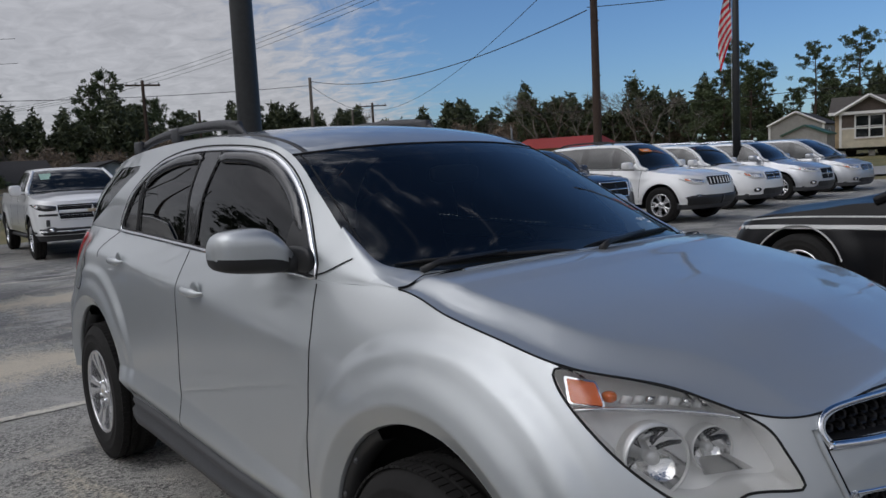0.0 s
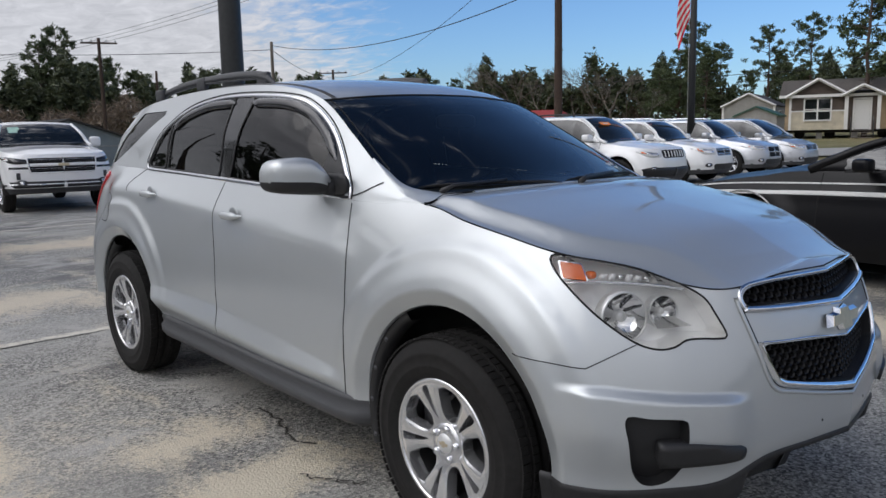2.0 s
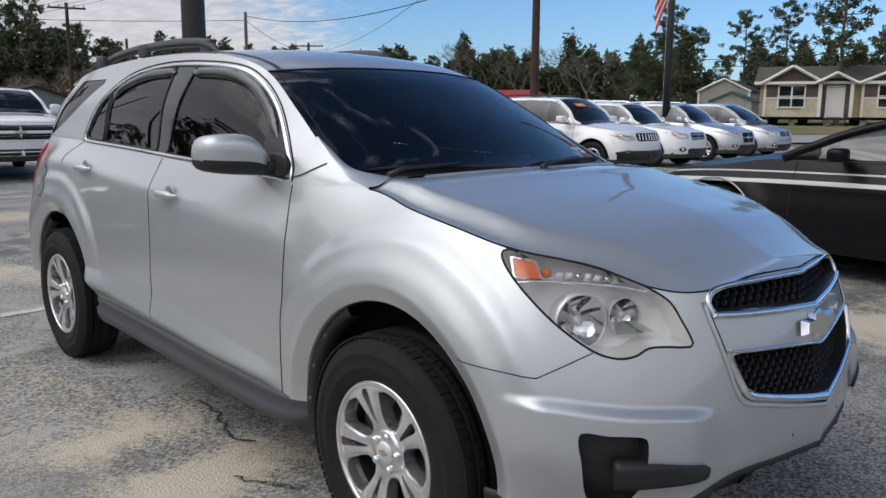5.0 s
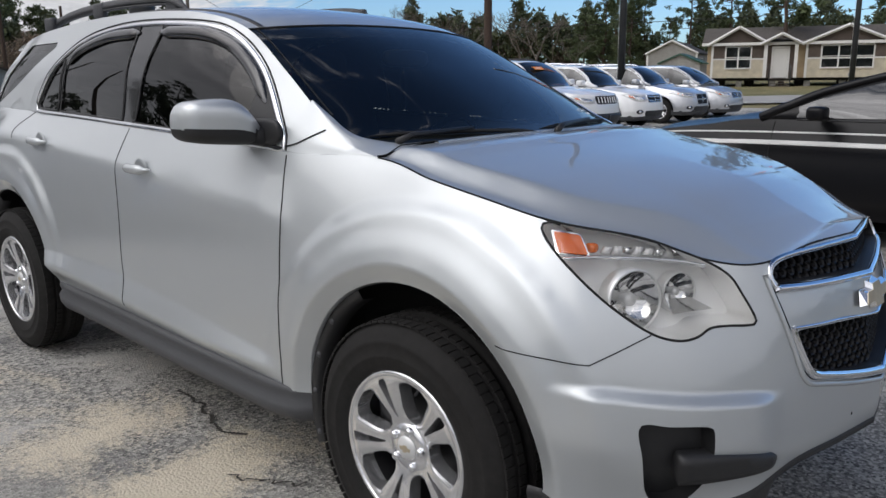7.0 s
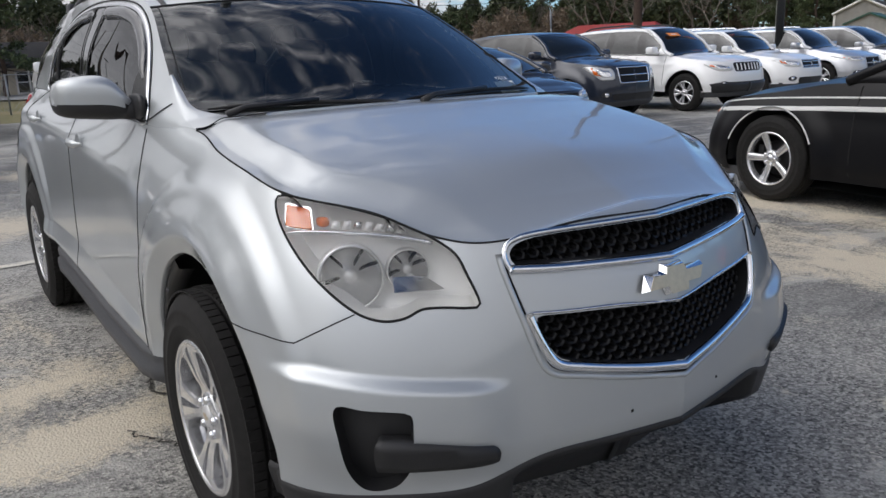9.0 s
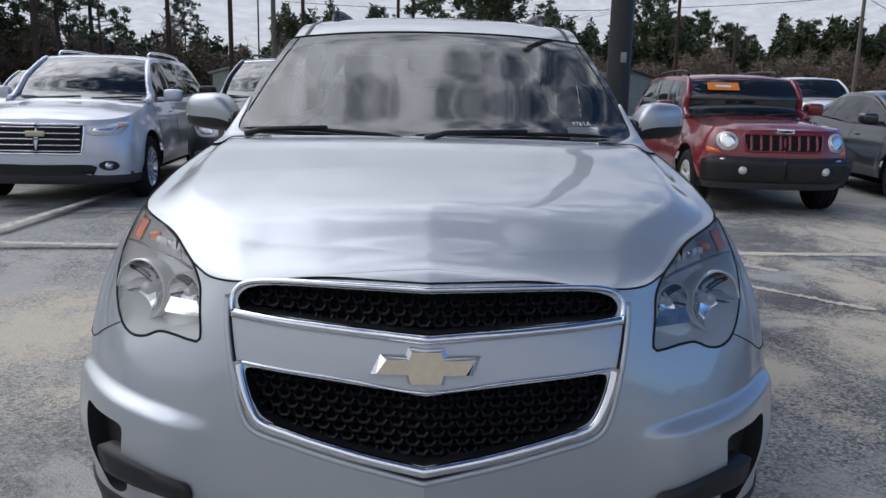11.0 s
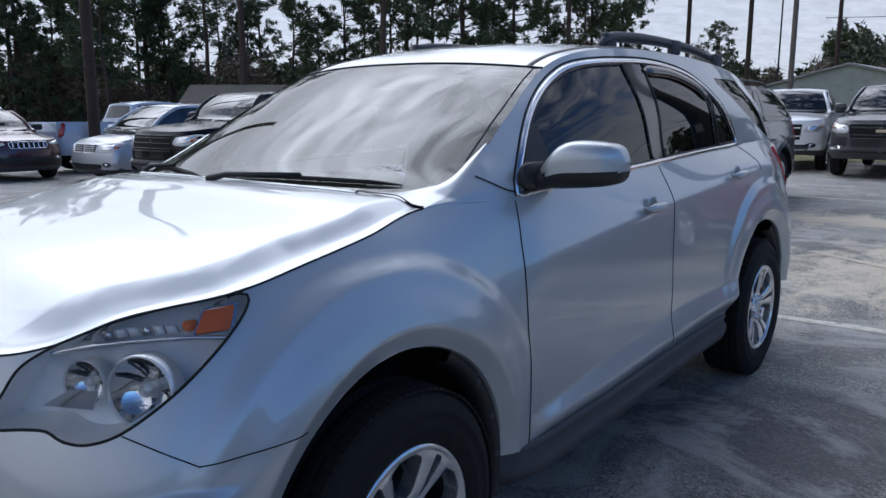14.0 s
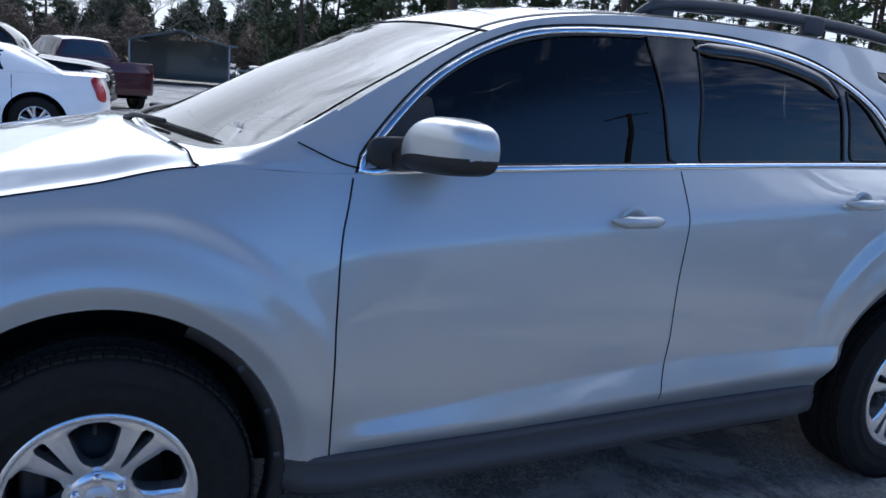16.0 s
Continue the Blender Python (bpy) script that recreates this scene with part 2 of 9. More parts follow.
PAPER = plain("paper", (0.8, 0.8, 0.78), 0.7, 0, 20, 0.03, 0)
CABIN = plain("cabin_cloth", (0.010, 0.010, 0.012), 0.92, 0, 40, 0.15, 0.0, Specular_IOR_Level=0.15)
CABIN_LIGHT = plain("cabin_trim", (0.06, 0.06, 0.058), 0.7, 0, 120, 0.1, 0.05)
ORANGE = Nodes("orange_sticker", (0.9, 0.28, 0.03), 0.5).mat

# ---------------------------------------------------------------- shapes
import collections
from mathutils.bvhtree import BVHTree
from mathutils.geometry import delaunay_2d_cdt


def mesh_ob(name, verts, faces, mat=None, parent=None, label="", smooth=True):
    me = bpy.data.meshes.new(name)
    me.from_pydata([tuple(map(float, v)) for v in verts], [], [tuple(map(int, f)) for f in faces])
    if mat:
        me.materials.append(mat)
    if smooth:
        me.polygons.foreach_set("use_smooth", [True] * len(me.polygons))
    me.update()
    ob = new(name, me)
    ob.parent = parent
    if label:
        tagged(ob, label=label)
    return ob


def thing(name, label, category, m=None, group="", kind=""):
    ob = new(name)
    ob.empty_display_size = 0.2
    if m is not None:
        ob.matrix_world = m
    return tagged(ob, label, category, group, kind)


def cr(ctrl, t):
    """A smooth curve through control rows, at row numbers t."""
    c = np.asarray(ctrl, float)
    c = np.concatenate([2 * c[:1] - c[1:2], c, 2 * c[-1:] - c[-2:-1]])
    t = np.clip(np.asarray(t, float), 0, len(ctrl) - 1 - 1e-9)
    i = t.astype(int)
    f = (t - i)[..., None]
    a, b, d, e = c[i], c[i + 1], c[i + 2], c[i + 3]
    return 0.5 * (2 * b + (d - a) * f + (2 * a - 5 * b + 4 * d - e) * f**2 + (3 * b - a - 3 * d + e) * f**3)


def even(ctrl, n, closed=False):
    """n points at even steps along the smooth curve."""
    c = np.asarray(ctrl, float)
    if closed:
        c = np.concatenate([c[-2:], c, c[:3]])
        p = cr(c, np.linspace(2, len(c) - 3, 40 * len(ctrl)))
    else:
        p = cr(c, np.linspace(0, len(c) - 1, 40 * len(c)))
    s = np.r_[0, np.cumsum(np.linalg.norm(np.diff(p, axis=0), axis=1))]
    q = np.linspace(0, s[-1], n + 1)[:-1] if closed else np.linspace(0, s[-1], n)
    return np.stack([np.interp(q, s, p[:, k]) for k in range(p.shape[1])], 1)


def table(xs, ys):
    """A smooth function through (xs, ys), xs rising."""
    xs, ys = np.asarray(xs, float), np.asarray(ys, float)

    def f(x):
        return cr(ys[:, None], np.interp(x, xs, np.arange(len(xs))))[..., 0]

    return f


def step(x, a, b):
    t = np.clip((np.asarray(x, float) - a) / (b - a), 0, 1)
    return t * t * (3 - 2 * t)


def inside(poly, q):
    """Which of the 2D points q lie in the polygon."""
    p, q = np.asarray(poly, float), np.asarray(q, float)
    x, y = q[..., 0], q[..., 1]
    odd = np.zeros(x.shape, bool)
    for (ax, ay), (bx, by) in zip(p, np.roll(p, -1, 0)):
        hit = (ay > y) != (by > y)
        with np.errstate(divide="ignore", invalid="ignore"):
            odd ^= hit & (x < (bx - ax) * (y - ay) / (by - ay) + ax)
    return odd


def to_edge(poly, q):
    p = np.asarray(poly, float)
    a, b = p, np.roll(p, -1, 0)
    d = b - a
    t = np.clip(((q[:, None] - a) * d).sum(-1) / ((d * d).sum(-1) + 1e-12), 0, 1)
    n = a + t[..., None] * d
    k = ((q[:, None] - n) ** 2).sum(-1).argmin(1)
    return n[np.arange(len(q)), k]


class View:
    """A flat drawing plane before a surface, to cast outlines onto it: a to the right, b up, d the way of casting."""

    def __init__(self, d, up=(0, 0, 1)):
        self.d = np.array(Vector(d).normalized())
        b = np.array(up, float) - np.dot(up, self.d) * self.d
        self.b = b / np.linalg.norm(b)
        self.a = np.cross(self.d, self.b)

    def flat(self, p):
        p = np.asarray(p, float)
        return np.stack([p @ self.a, p @ self.b], -1)

    def cast(self, tree, q, off=0.0):
        """The points of the surface under the drawing points q, with normals that look out."""
        out, nor = [], []
        for u, v in q:
            if abs(self.a[1]) > 0.99 and abs(u) < 0.0015:
                u = 0.0015
            o = self.a * u + self.b * v - self.d * 9
            loc, n, _, _ = tree.ray_cast(Vector(o), Vector(self.d))
            if loc is None:
                loc, n, _, _ = tree.find_nearest(Vector(self.a * u + self.b * v + self.d * (np.array(tree_mid) @ self.d)))
            n = np.array(n)
            if n @ self.d > 0:
                n = -n
            out.append(np.array(loc) + off * n)
            nor.append(n)
        return np.array(out), np.array(nor)


tree_mid = (0.4, 0.6, 0.8)
FROM_LEFT = View((0, -1, 0))
FROM_FRONT = View((-1, 0, 0))


def grid_faces(n, m, keep=None):
    f = []
    for i in range(n - 1):
        for j in range(m - 1):
            if keep is None or keep[i, j]:
                f.append((i * m + j, (i + 1) * m + j, (i + 1) * m + j + 1, i * m + j + 1))
    return f


def tree_of(P):
    n, m = P.shape[:2]
    return BVHTree.FromPolygons([tuple(v) for v in P.reshape(-1, 3)], grid_faces(n, m))


def cut_grid(P, keep, tree, view, poly, where=None):
    """Cuts an outline out of a grid surface: rim points are drawn to the outline, and the faces within go."""
    q = view.flat(P)
    ins = inside(poly, q)
    if where is not None:
        ins &= where
    full = ins[:-1, :-1] & ins[1:, :-1] & ins[:-1, 1:] & ins[1:, 1:]
    some = ins[:-1, :-1] | ins[1:, :-1] | ins[:-1, 1:] | ins[1:, 1:]
    rim = np.zeros_like(ins)
    part_in = some & ~full
    for di in (0, 1):
        for dj in (0, 1):
            rim[di : di + part_in.shape[0], dj : dj + part_in.shape[1]] |= part_in
    rim &= ins
    idx = np.argwhere(rim)
    if len(idx):
        e = to_edge(poly, q[rim])
        new_p, _ = view.cast(tree, e)
        far = np.linalg.norm(new_p - P[rim], axis=1) > 0.12
        new_p[far] = P[rim][far]
        P[rim] = new_p
    keep &= ~full


def patch(tree, view, poly, off=0.003, res=0.03):
    """Verts and faces of a skin over the outline, laid on the surface."""
    poly = np.asarray(poly, float)
    lo, hi = poly.min(0), poly.max(0)
    gx, gy = np.meshgrid(np.arange(lo[0] + res / 2, hi[0], res), np.arange(lo[1] + res / 2, hi[1], res))
    g = np.stack([gx.ravel(), gy.ravel()], 1)
    g = g[inside(poly, g)]
    if len(g):
        g = g[np.linalg.norm(to_edge(poly, g) - g, axis=1) > 0.35 * res]
    pts = np.concatenate([poly, g]) if len(g) else poly
    v, _, f, *_ = delaunay_2d_cdt([Vector(p) for p in pts], [], [list(range(len(poly)))], 1, 1e-6)
    q = np.array([tuple(p) for p in v])
    P, N = view.cast(tree, q, off)
    return P, [tuple(k) for k in f], N


def shell_patch(tree, view, poly, off, thick, res=0.03):
    """As patch, with a wall down to the surface all round, so that the skin has thickness."""
    P, f, N = patch(tree, view, poly, off, res)
    n = len(P)
    edges = {}
    for k in f:
        for a, b in zip(k, k[1:] + k[:1]):
            edges[(a, b)] = 1
    low = P - N * thick
    V = np.concatenate([P, low])
    F = list(f)
    for a, b in edges:
        if (b, a) not in edges:
            F.append((a, n + a, n + b, b))
    return V, F


def both(V, F):
    """The half with its mirror image."""
    V = np.asarray(V)
    n = len(V)
    return np.concatenate([V, V * (1, -1, 1)]), list(F) + [tuple(n + k for k in f[::-1]) for f in F]


def mirrored(V, F):
    return np.asarray(V) * (1, -1, 1), [tuple(f[::-1]) for f in F]


def bead(P, N, width, height, closed=False, base=0.0, k=6, taper=False):
    """A rounded strip along P that stands on the surface with normals N."""
    P, N = np.asarray(P, float), np.asarray(N, float)
    T = np.roll(P, -1, 0) - np.roll(P, 1, 0)
    if not closed:
        T[0], T[-1] = P[1] - P[0], P[-1] - P[-2]
    T /= np.linalg.norm(T, axis=1, keepdims=True) + 1e-9
    S = np.cross(T, N)
    S /= np.linalg.norm(S, axis=1, keepdims=True) + 1e-9
    ang = np.linspace(0, np.pi, k + 1)
    w = np.full(len(P), width / 2)
    h = np.full(len(P), height)
    if taper:
        e = np.minimum(np.arange(len(P)), np.arange(len(P))[::-1]) / max(3, len(P) * 0.06)
        e = np.sqrt(np.clip(e, 0.08, 1))
        w, h = w * e, h * e
    V = (P[:, None] + N[:, None] * base + S[:, None] * (np.cos(ang)[None, :, None] * w[:, None, None]) + N[:, None] * (np.sin(ang)[None, :, None] * h[:, None, None])).reshape(-1, 3)
    m, n, F = k + 1, len(P), []
    for i in range(n if closed else n - 1):
        a, b = i * m, ((i + 1) % n) * m
        for j in range(k):
            F.append((a + j, b + j, b + j + 1, a + j + 1))
        F.append((a, a + k, b + k, b))
    if not closed:
        F += [tuple(range(m))[::-1], tuple((n - 1) * m + j for j in range(m))]
    return V, F


def tube(P, r, k=8, caps=True):
    """A round bar along P; r one radius or one for each point."""
    P = np.asarray(P, float)
    n = len(P)
    r = np.broadcast_to(np.asarray(r, float), (n,))
    T = np.gradient(P, axis=0)
    T /= np.linalg.norm(T, axis=1, keepdims=True) + 1e-9
    ref = np.array((0, 0, 1.0)) if abs(T[:, 2]).mean() < 0.8 else np.array((1.0, 0, 0))
    A = np.cross(T, ref)
    A /= np.linalg.norm(A, axis=1, keepdims=True) + 1e-9
    B = np.cross(T, A)
    th = np.linspace(0, 2 * np.pi, k, endpoint=False)
    V = (P[:, None] + r[:, None, None] * (np.cos(th)[None, :, None] * A[:, None] + np.sin(th)[None, :, None] * B[:, None])).reshape(-1, 3)
    F = [(i * k + j, i * k + (j + 1) % k, (i + 1) * k + (j + 1) % k, (i + 1) * k + j) for i in range(n - 1) for j in range(k)]
    if caps:
        F += [tuple(range(k))[::-1], tuple((n - 1) * k + j for j in range(k))]
    return V, F


def joined(*pieces):
    V, F, n = [], [], 0
    for v, f in pieces:
        V.append(np.asarray(v, float))
        F += [tuple(k + n for k in q) for q in f]
        n += len(v)
    return np.concatenate(V), F


def box(c, s, r=0.0, turn=None):
    """A box with centre c and sizes s; r bevels its edges (one step)."""
    sx, sy, sz = (q / 2 for q in s)
    if r <= 0:
        V = [(x * sx, y * sy, z * sz) for x in (-1, 1) for y in (-1, 1) for z in (-1, 1)]
        F = [(0, 1, 3, 2), (4, 6, 7, 5), (0, 4, 5, 1), (2, 3, 7, 6), (0, 2, 6, 4), (1, 5, 7, 3)]
        V = np.array(V)
    else:
        bm = bmesh.new()
        bmesh.ops.create_cube(bm, size=1, matrix=Matrix.Diagonal((2 * sx, 2 * sy, 2 * sz, 1)))
        bmesh.ops.bevel(bm, geom=bm.edges[:], offset=r, segments=2, affect="EDGES", profile=0.6)
        bm.verts.index_update()
        V = np.array([tuple(v.co) for v in bm.verts])
        F = [tuple(v.index for v in f.verts) for f in bm.faces]
        bm.free()
    if turn is not None:
        V = V @ np.array(turn.to_3x3()).T
    return V + np.array(c), F


def lathe(profile, seg, axis="y"):
    """Turns (radius, along) rows about the axis."""
    p = np.asarray(profile, float)
    th = np.linspace(0, 2 * np.pi, seg, endpoint=False)
    x = p[None, :, 0] * np.cos(th)[:, None]
    z = p[None, :, 0] * np.sin(th)[:, None]
    y = np.broadcast_to(p[None, :, 1], x.shape)
    V = np.stack([x, y, z] if axis == "y" else [x, z, y], -1).reshape(-1, 3)
    m = len(p)
    F = [(i * m + j, ((i + 1) % seg) * m + j, ((i + 1) % seg) * m + j + 1, i * m + j + 1) for i in range(seg) for j in range(m - 1)]
    return V, F


def blob(c, s, e=0.5, n=24, m=14, turn=None):
    """A rounded box (superellipsoid) with half sizes s; e: 1 round, 0.2 boxy."""
    u, v = np.meshgrid(np.linspace(-np.pi, np.pi, n, endpoint=False), np.linspace(-np.pi / 2, np.pi / 2, m), indexing="ij")
    f = lambda w: np.sign(w) * np.abs(w) ** e  # noqa: E731
    V = np.stack([s[0] * f(np.cos(v)) * f(np.cos(u)), s[1] * f(np.cos(v)) * f(np.sin(u)), s[2] * f(np.sin(v))], -1).reshape(-1, 3)
    F = [(i * m + j, ((i + 1) % n) * m + j, ((i + 1) % n) * m + j + 1, i * m + j + 1) for i in range(n) for j in range(m - 1)]
    if turn is not None:
        V = V @ np.array(turn.to_3x3()).T
    return V + np.array(c), F

# ---------------------------------------------------------------- wheels
def tyre_mesh(R, rim, half, blocks=72):
    """A tyre about the y axis: sidewalls, shoulders and a tread with grooves and cross cuts."""
    h = half
    prof = [(rim - 0.012, h - 0.03), (rim + 0.004, h - 0.012), (rim + 0.03, h - 0.002), (rim + (R - rim) * 0.30, h), (rim + (R - rim) * 0.33, h + 0.002), (rim + (R - rim) * 0.36, h), (rim + (R - rim) * 0.58, h - 0.001), (rim + (R - rim) * 0.62, h + 0.001), (rim + (R - rim) * 0.66, h - 0.003), (R - 0.022, h - 0.014), (R - 0.008, h - 0.027)]
    ys = [h - 0.034, h - 0.058, h - 0.060, h - 0.068, h - 0.070]
    tread = [(R, ys[0]), (R, ys[1]), (R - 0.009, ys[2]), (R - 0.009, ys[3]), (R, ys[4])]
    mid = [(R + 0.002, 0.012), (R - 0.008, 0.010), (R - 0.008, -0.010), (R + 0.002, -0.012)]
    left = prof + tread
    p = left + mid + [(r, -y) for r, y in left[::-1]]
    V, F = lathe(p, blocks * 2)
    m = len(p)
    V = V.reshape(blocks * 2, m, 3)
    cut = [11, 12, m - 12, m - 13]
    k = np.arange(blocks * 2) % 3 == 0
    for j in cut:
        V[k, j, 0] *= 0.986
        V[k, j, 2] *= 0.986
    return V.reshape(-1, 3), F


def spoke_loft(a0, a1, r0, r1, w0, w1, y0, y1, th=0.022, n=9):
    """One prong of a wheel, from the hub (angle a0) to the rim (angle a1), face towards +y."""
    V, F = [], []
    for i in range(n):
        f = i / (n - 1)
        r, a = r0 + (r1 - r0) * f, a0 + (a1 - a0) * f**1.3
        w = w0 + (w1 - w0) * f
        y = y0 + (y1 - y0) * f - 0.008 * math.sin(math.pi * f)
        c, s = math.cos(a), math.sin(a)
        for dw, dy in ((-1.0, -th), (-0.96, -0.007), (-0.68, 0.0), (0.68, 0.0), (0.96, -0.007), (1.0, -th)):
            V.append((r * c - dw * w * s, y + dy, r * s + dw * w * c))
    for i in range(n - 1):
        for j in range(5):
            F.append((i * 6 + j, i * 6 + j + 1, (i + 1) * 6 + j + 1, (i + 1) * 6 + j))
    return np.array(V), F


def rim_face(rim, fy, turn, spokes=5):
    """A cast wheel face: pairs of broad arms, a slot in each pair, rounded windows between the pairs."""
    sector = math.pi / spokes
    rs = np.concatenate([np.linspace(0.03, 0.080, 6)[:-1], np.linspace(0.080, 0.096, 5)[:-1], np.linspace(0.096, 0.186, 15)[:-1], np.linspace(0.186, 0.203, 7)[:-1], np.linspace(0.203, rim - 0.001, 6)])
    r_in, r_out, s_in, s_out = 0.080, 0.203, 0.086, 0.203
    V, F = [], []
    for k in range(spokes):
        for sgn in (-1, 1):
            base, cols = len(V), 12
            for i, r in enumerate(rs):
                ends = np.clip(min((r - r_in) / 0.022, (r_out - r) / 0.020), 0, 1)
                w = np.interp(r, [0.08, 0.12, 0.203], [0.022, 0.040, 0.063]) * math.sqrt(1 - (1 - ends) ** 2) / r
                w = w if r_in < r < r_out else 0.30 * sector
                ends = np.clip(min((r - s_in) / 0.02, (s_out - r) / 0.010), 0, 1)
                g = sector - np.interp(r, [0.086, 0.203], [0.003, 0.0165]) * math.sqrt(1 - (1 - ends) ** 2) / r
                g = g if s_in < r < s_out else 0.9 * sector
                for c in range(cols + 1):
                    q = w * c / 4 if c <= 4 else w + (g - w) * (c - 4) / 6 if c <= 10 else g + (sector - g) * (c - 10) / 2
                    u = np.clip((c - 4) / 6, 0, 1)
                    y = fy + np.interp(r, [0.03, 0.07, 0.13, 0.205, rim], [-0.024, -0.022, -0.010, 0.002, 0.008])
                    y += 0.006 * min(u / 0.34, 1) * np.clip((r - 0.06) / 0.05, 0, 1) * np.clip((0.212 - r) / 0.02, 0, 1)
                    a = turn + sector + 2 * sector * k + sgn * q
                    V.append((r * math.cos(a), y, r * math.sin(a)))
            quads = []
            for i in range(len(rs) - 1):
                rm = 0.5 * (rs[i] + rs[i + 1])
                for c in range(cols):
                    if (c < 4 and r_in < rm < r_out) or (c >= 10 and s_in < rm < s_out):
                        continue
                    quads.append([base + p for p in (i * 13 + c, (i + 1) * 13 + c, (i + 1) * 13 + c + 1, i * 13 + c + 1)])
            edges = collections.Counter(tuple(sorted((f[j], f[j - 1]))) for f in quads for j in range(4))
            for (a, b), n in edges.items():
                ca, cb, ia, ib = (a - base) % 13, (b - base) % 13, (a - base) // 13, (b - base) // 13
                if n > 1 or ca == cb and ca in (0, 12) or ia == ib and ia in (0, len(rs) - 1):
                    continue
                m = len(V)
                V += [(V[p][0] * 0.99, V[p][1] - d, V[p][2] * 0.99) for p, d in ((a, 0), (b, 0), (b, 0.045), (a, 0.045))]
                F.append((m, m + 1, m + 2, m + 3))
            F += [tuple(f) if sgn < 0 else tuple(f[::-1]) for f in quads]
    return np.array(V), F


def wheel(name, parent, m, R=0.362, rim=0.222, half=0.112, spokes=5, twin=True, cap=None, alloy=None, turn=0.0, dark=None, tread=False):
    """A wheel with its axle along y and its face towards +y; m places it in its car."""
    alloy = alloy or ALLOY
    hub = new(name)
    hub.parent = parent
    hub.matrix_basis = m
    V, F = tyre_mesh(R, rim, half, 72 if tread else 17)
    seg = 72 if tread else 36
    mesh_ob("tyre", V, F, RUBBER, hub)
    if tread:
        # shoulder and rib blocks stand proud of the carcass
        blocks = []
        for k in range(84):
            a = 2 * math.pi * k / 84
            for y, wy, rr, shift in ((half - 0.036, 0.034, R - 0.001, 0.0), (-half + 0.036, 0.034, R - 0.001, 0.5), (0.034, 0.024, R + 0.003, 0.3), (-0.034, 0.024, R + 0.003, 0.8)):
                q = a + shift * 2 * math.pi / 84
                m3 = np.array(Matrix.Rotation(-q, 3, "Y"))
                v, f = box((0, 0, 0), (0.006, wy, 0.0225))
                blocks.append((v @ m3.T + (rr * math.cos(q), y, rr * math.sin(q)), f))
        tagged(mesh_ob("tread", *joined(*blocks), RUBBER, hub, smooth=False), kind="stuff")
    fy = half - 0.018
    V, F = lathe([(rim + 0.004, fy + 0.004), (rim - 0.002, fy + 0.010), (rim - 0.010, fy + 0.008), (rim - 0.016, fy - 0.008), (rim - 0.024, fy - 0.045)], seg)
    bits = [(V, F)]
    if tread:
        bits.append(rim_face(rim, fy, turn, spokes))
    for k in range(0 if tread else spokes):
        a = turn + 2 * math.pi * k / spokes
        for sgn in (-1, 1) if twin else (0,):
            g = 0.115 * sgn
            bits.append(spoke_loft(a + g * 1.45, a + 1.9 * g, 0.045, rim - 0.004, 0.014 if twin else 0.026, 0.030 if twin else 0.034, fy - 0.020, fy + 0.006, n=5))
    bits.append(lathe([(0.0, fy - 0.012), (0.04, fy - 0.013), (0.066, fy - 0.018), (0.074, fy - 0.03), (0.074, fy - 0.06)], seg // 2))
    V, F = joined(*bits)
    mesh_ob("rim", V, F, alloy, hub)
    mesh_ob("barrel", *lathe([(rim - 0.024, fy - 0.045), (rim - 0.034, -half + 0.05), (rim - 0.012, -half + 0.02), (0.10, -half + 0.02)], seg // 2), dark or BLACK_PLASTIC, hub)
    V, F = lathe([(0.0, fy - 0.005), (0.030, fy - 0.006), (0.035, fy - 0.012)], seg // 3)
    mesh_ob("hub_cap", V, F, cap or CHROME, hub)
    for k in range(5):
        a = turn + 2 * math.pi * (k + 0.5) / 5
        v, f = lathe([(0.0, 0.016), (0.008, 0.016), (0.011, 0.010), (0.011, 0.0)], 6)
        mesh_ob("wheel_nut", v * 1.25 + (0.054 * math.cos(a), fy - 0.022, 0.054 * math.sin(a)), f, CHROME, hub)
    if tread:
        va = turn + math.pi / spokes
        mesh_ob("valve_stem", *tube([((rim - 0.030) * math.cos(va), fy - 0.03, (rim - 0.030) * math.sin(va)), ((rim - 0.052) * math.cos(va), fy - 0.008, (rim - 0.052) * math.sin(va))], [0.006, 0.0045], 8), BLACK_PLASTIC, hub)
    V, F = joined(lathe([(0.03, -0.01), (0.15, -0.01), (0.15, -0.035), (0.03, -0.035)], seg // 2), box((0.14, -0.005, 0.03), (0.06, 0.07, 0.15), 0.012))
    mesh_ob("brake", V, F, dark or BLACK_PLASTIC, hub)
    return hub


def side_pose(x, y, z, side):
    """The pose of a wheel: side +1 faces +y, -1 faces -y."""
    return pose(x, y * side, z, 0, 0, 0 if side > 0 else 180)

# ---------------------------------------------------------------- the silver SUV
suv = thing("suv", "silver midsize crossover SUV parked alone on worn asphalt", "car")

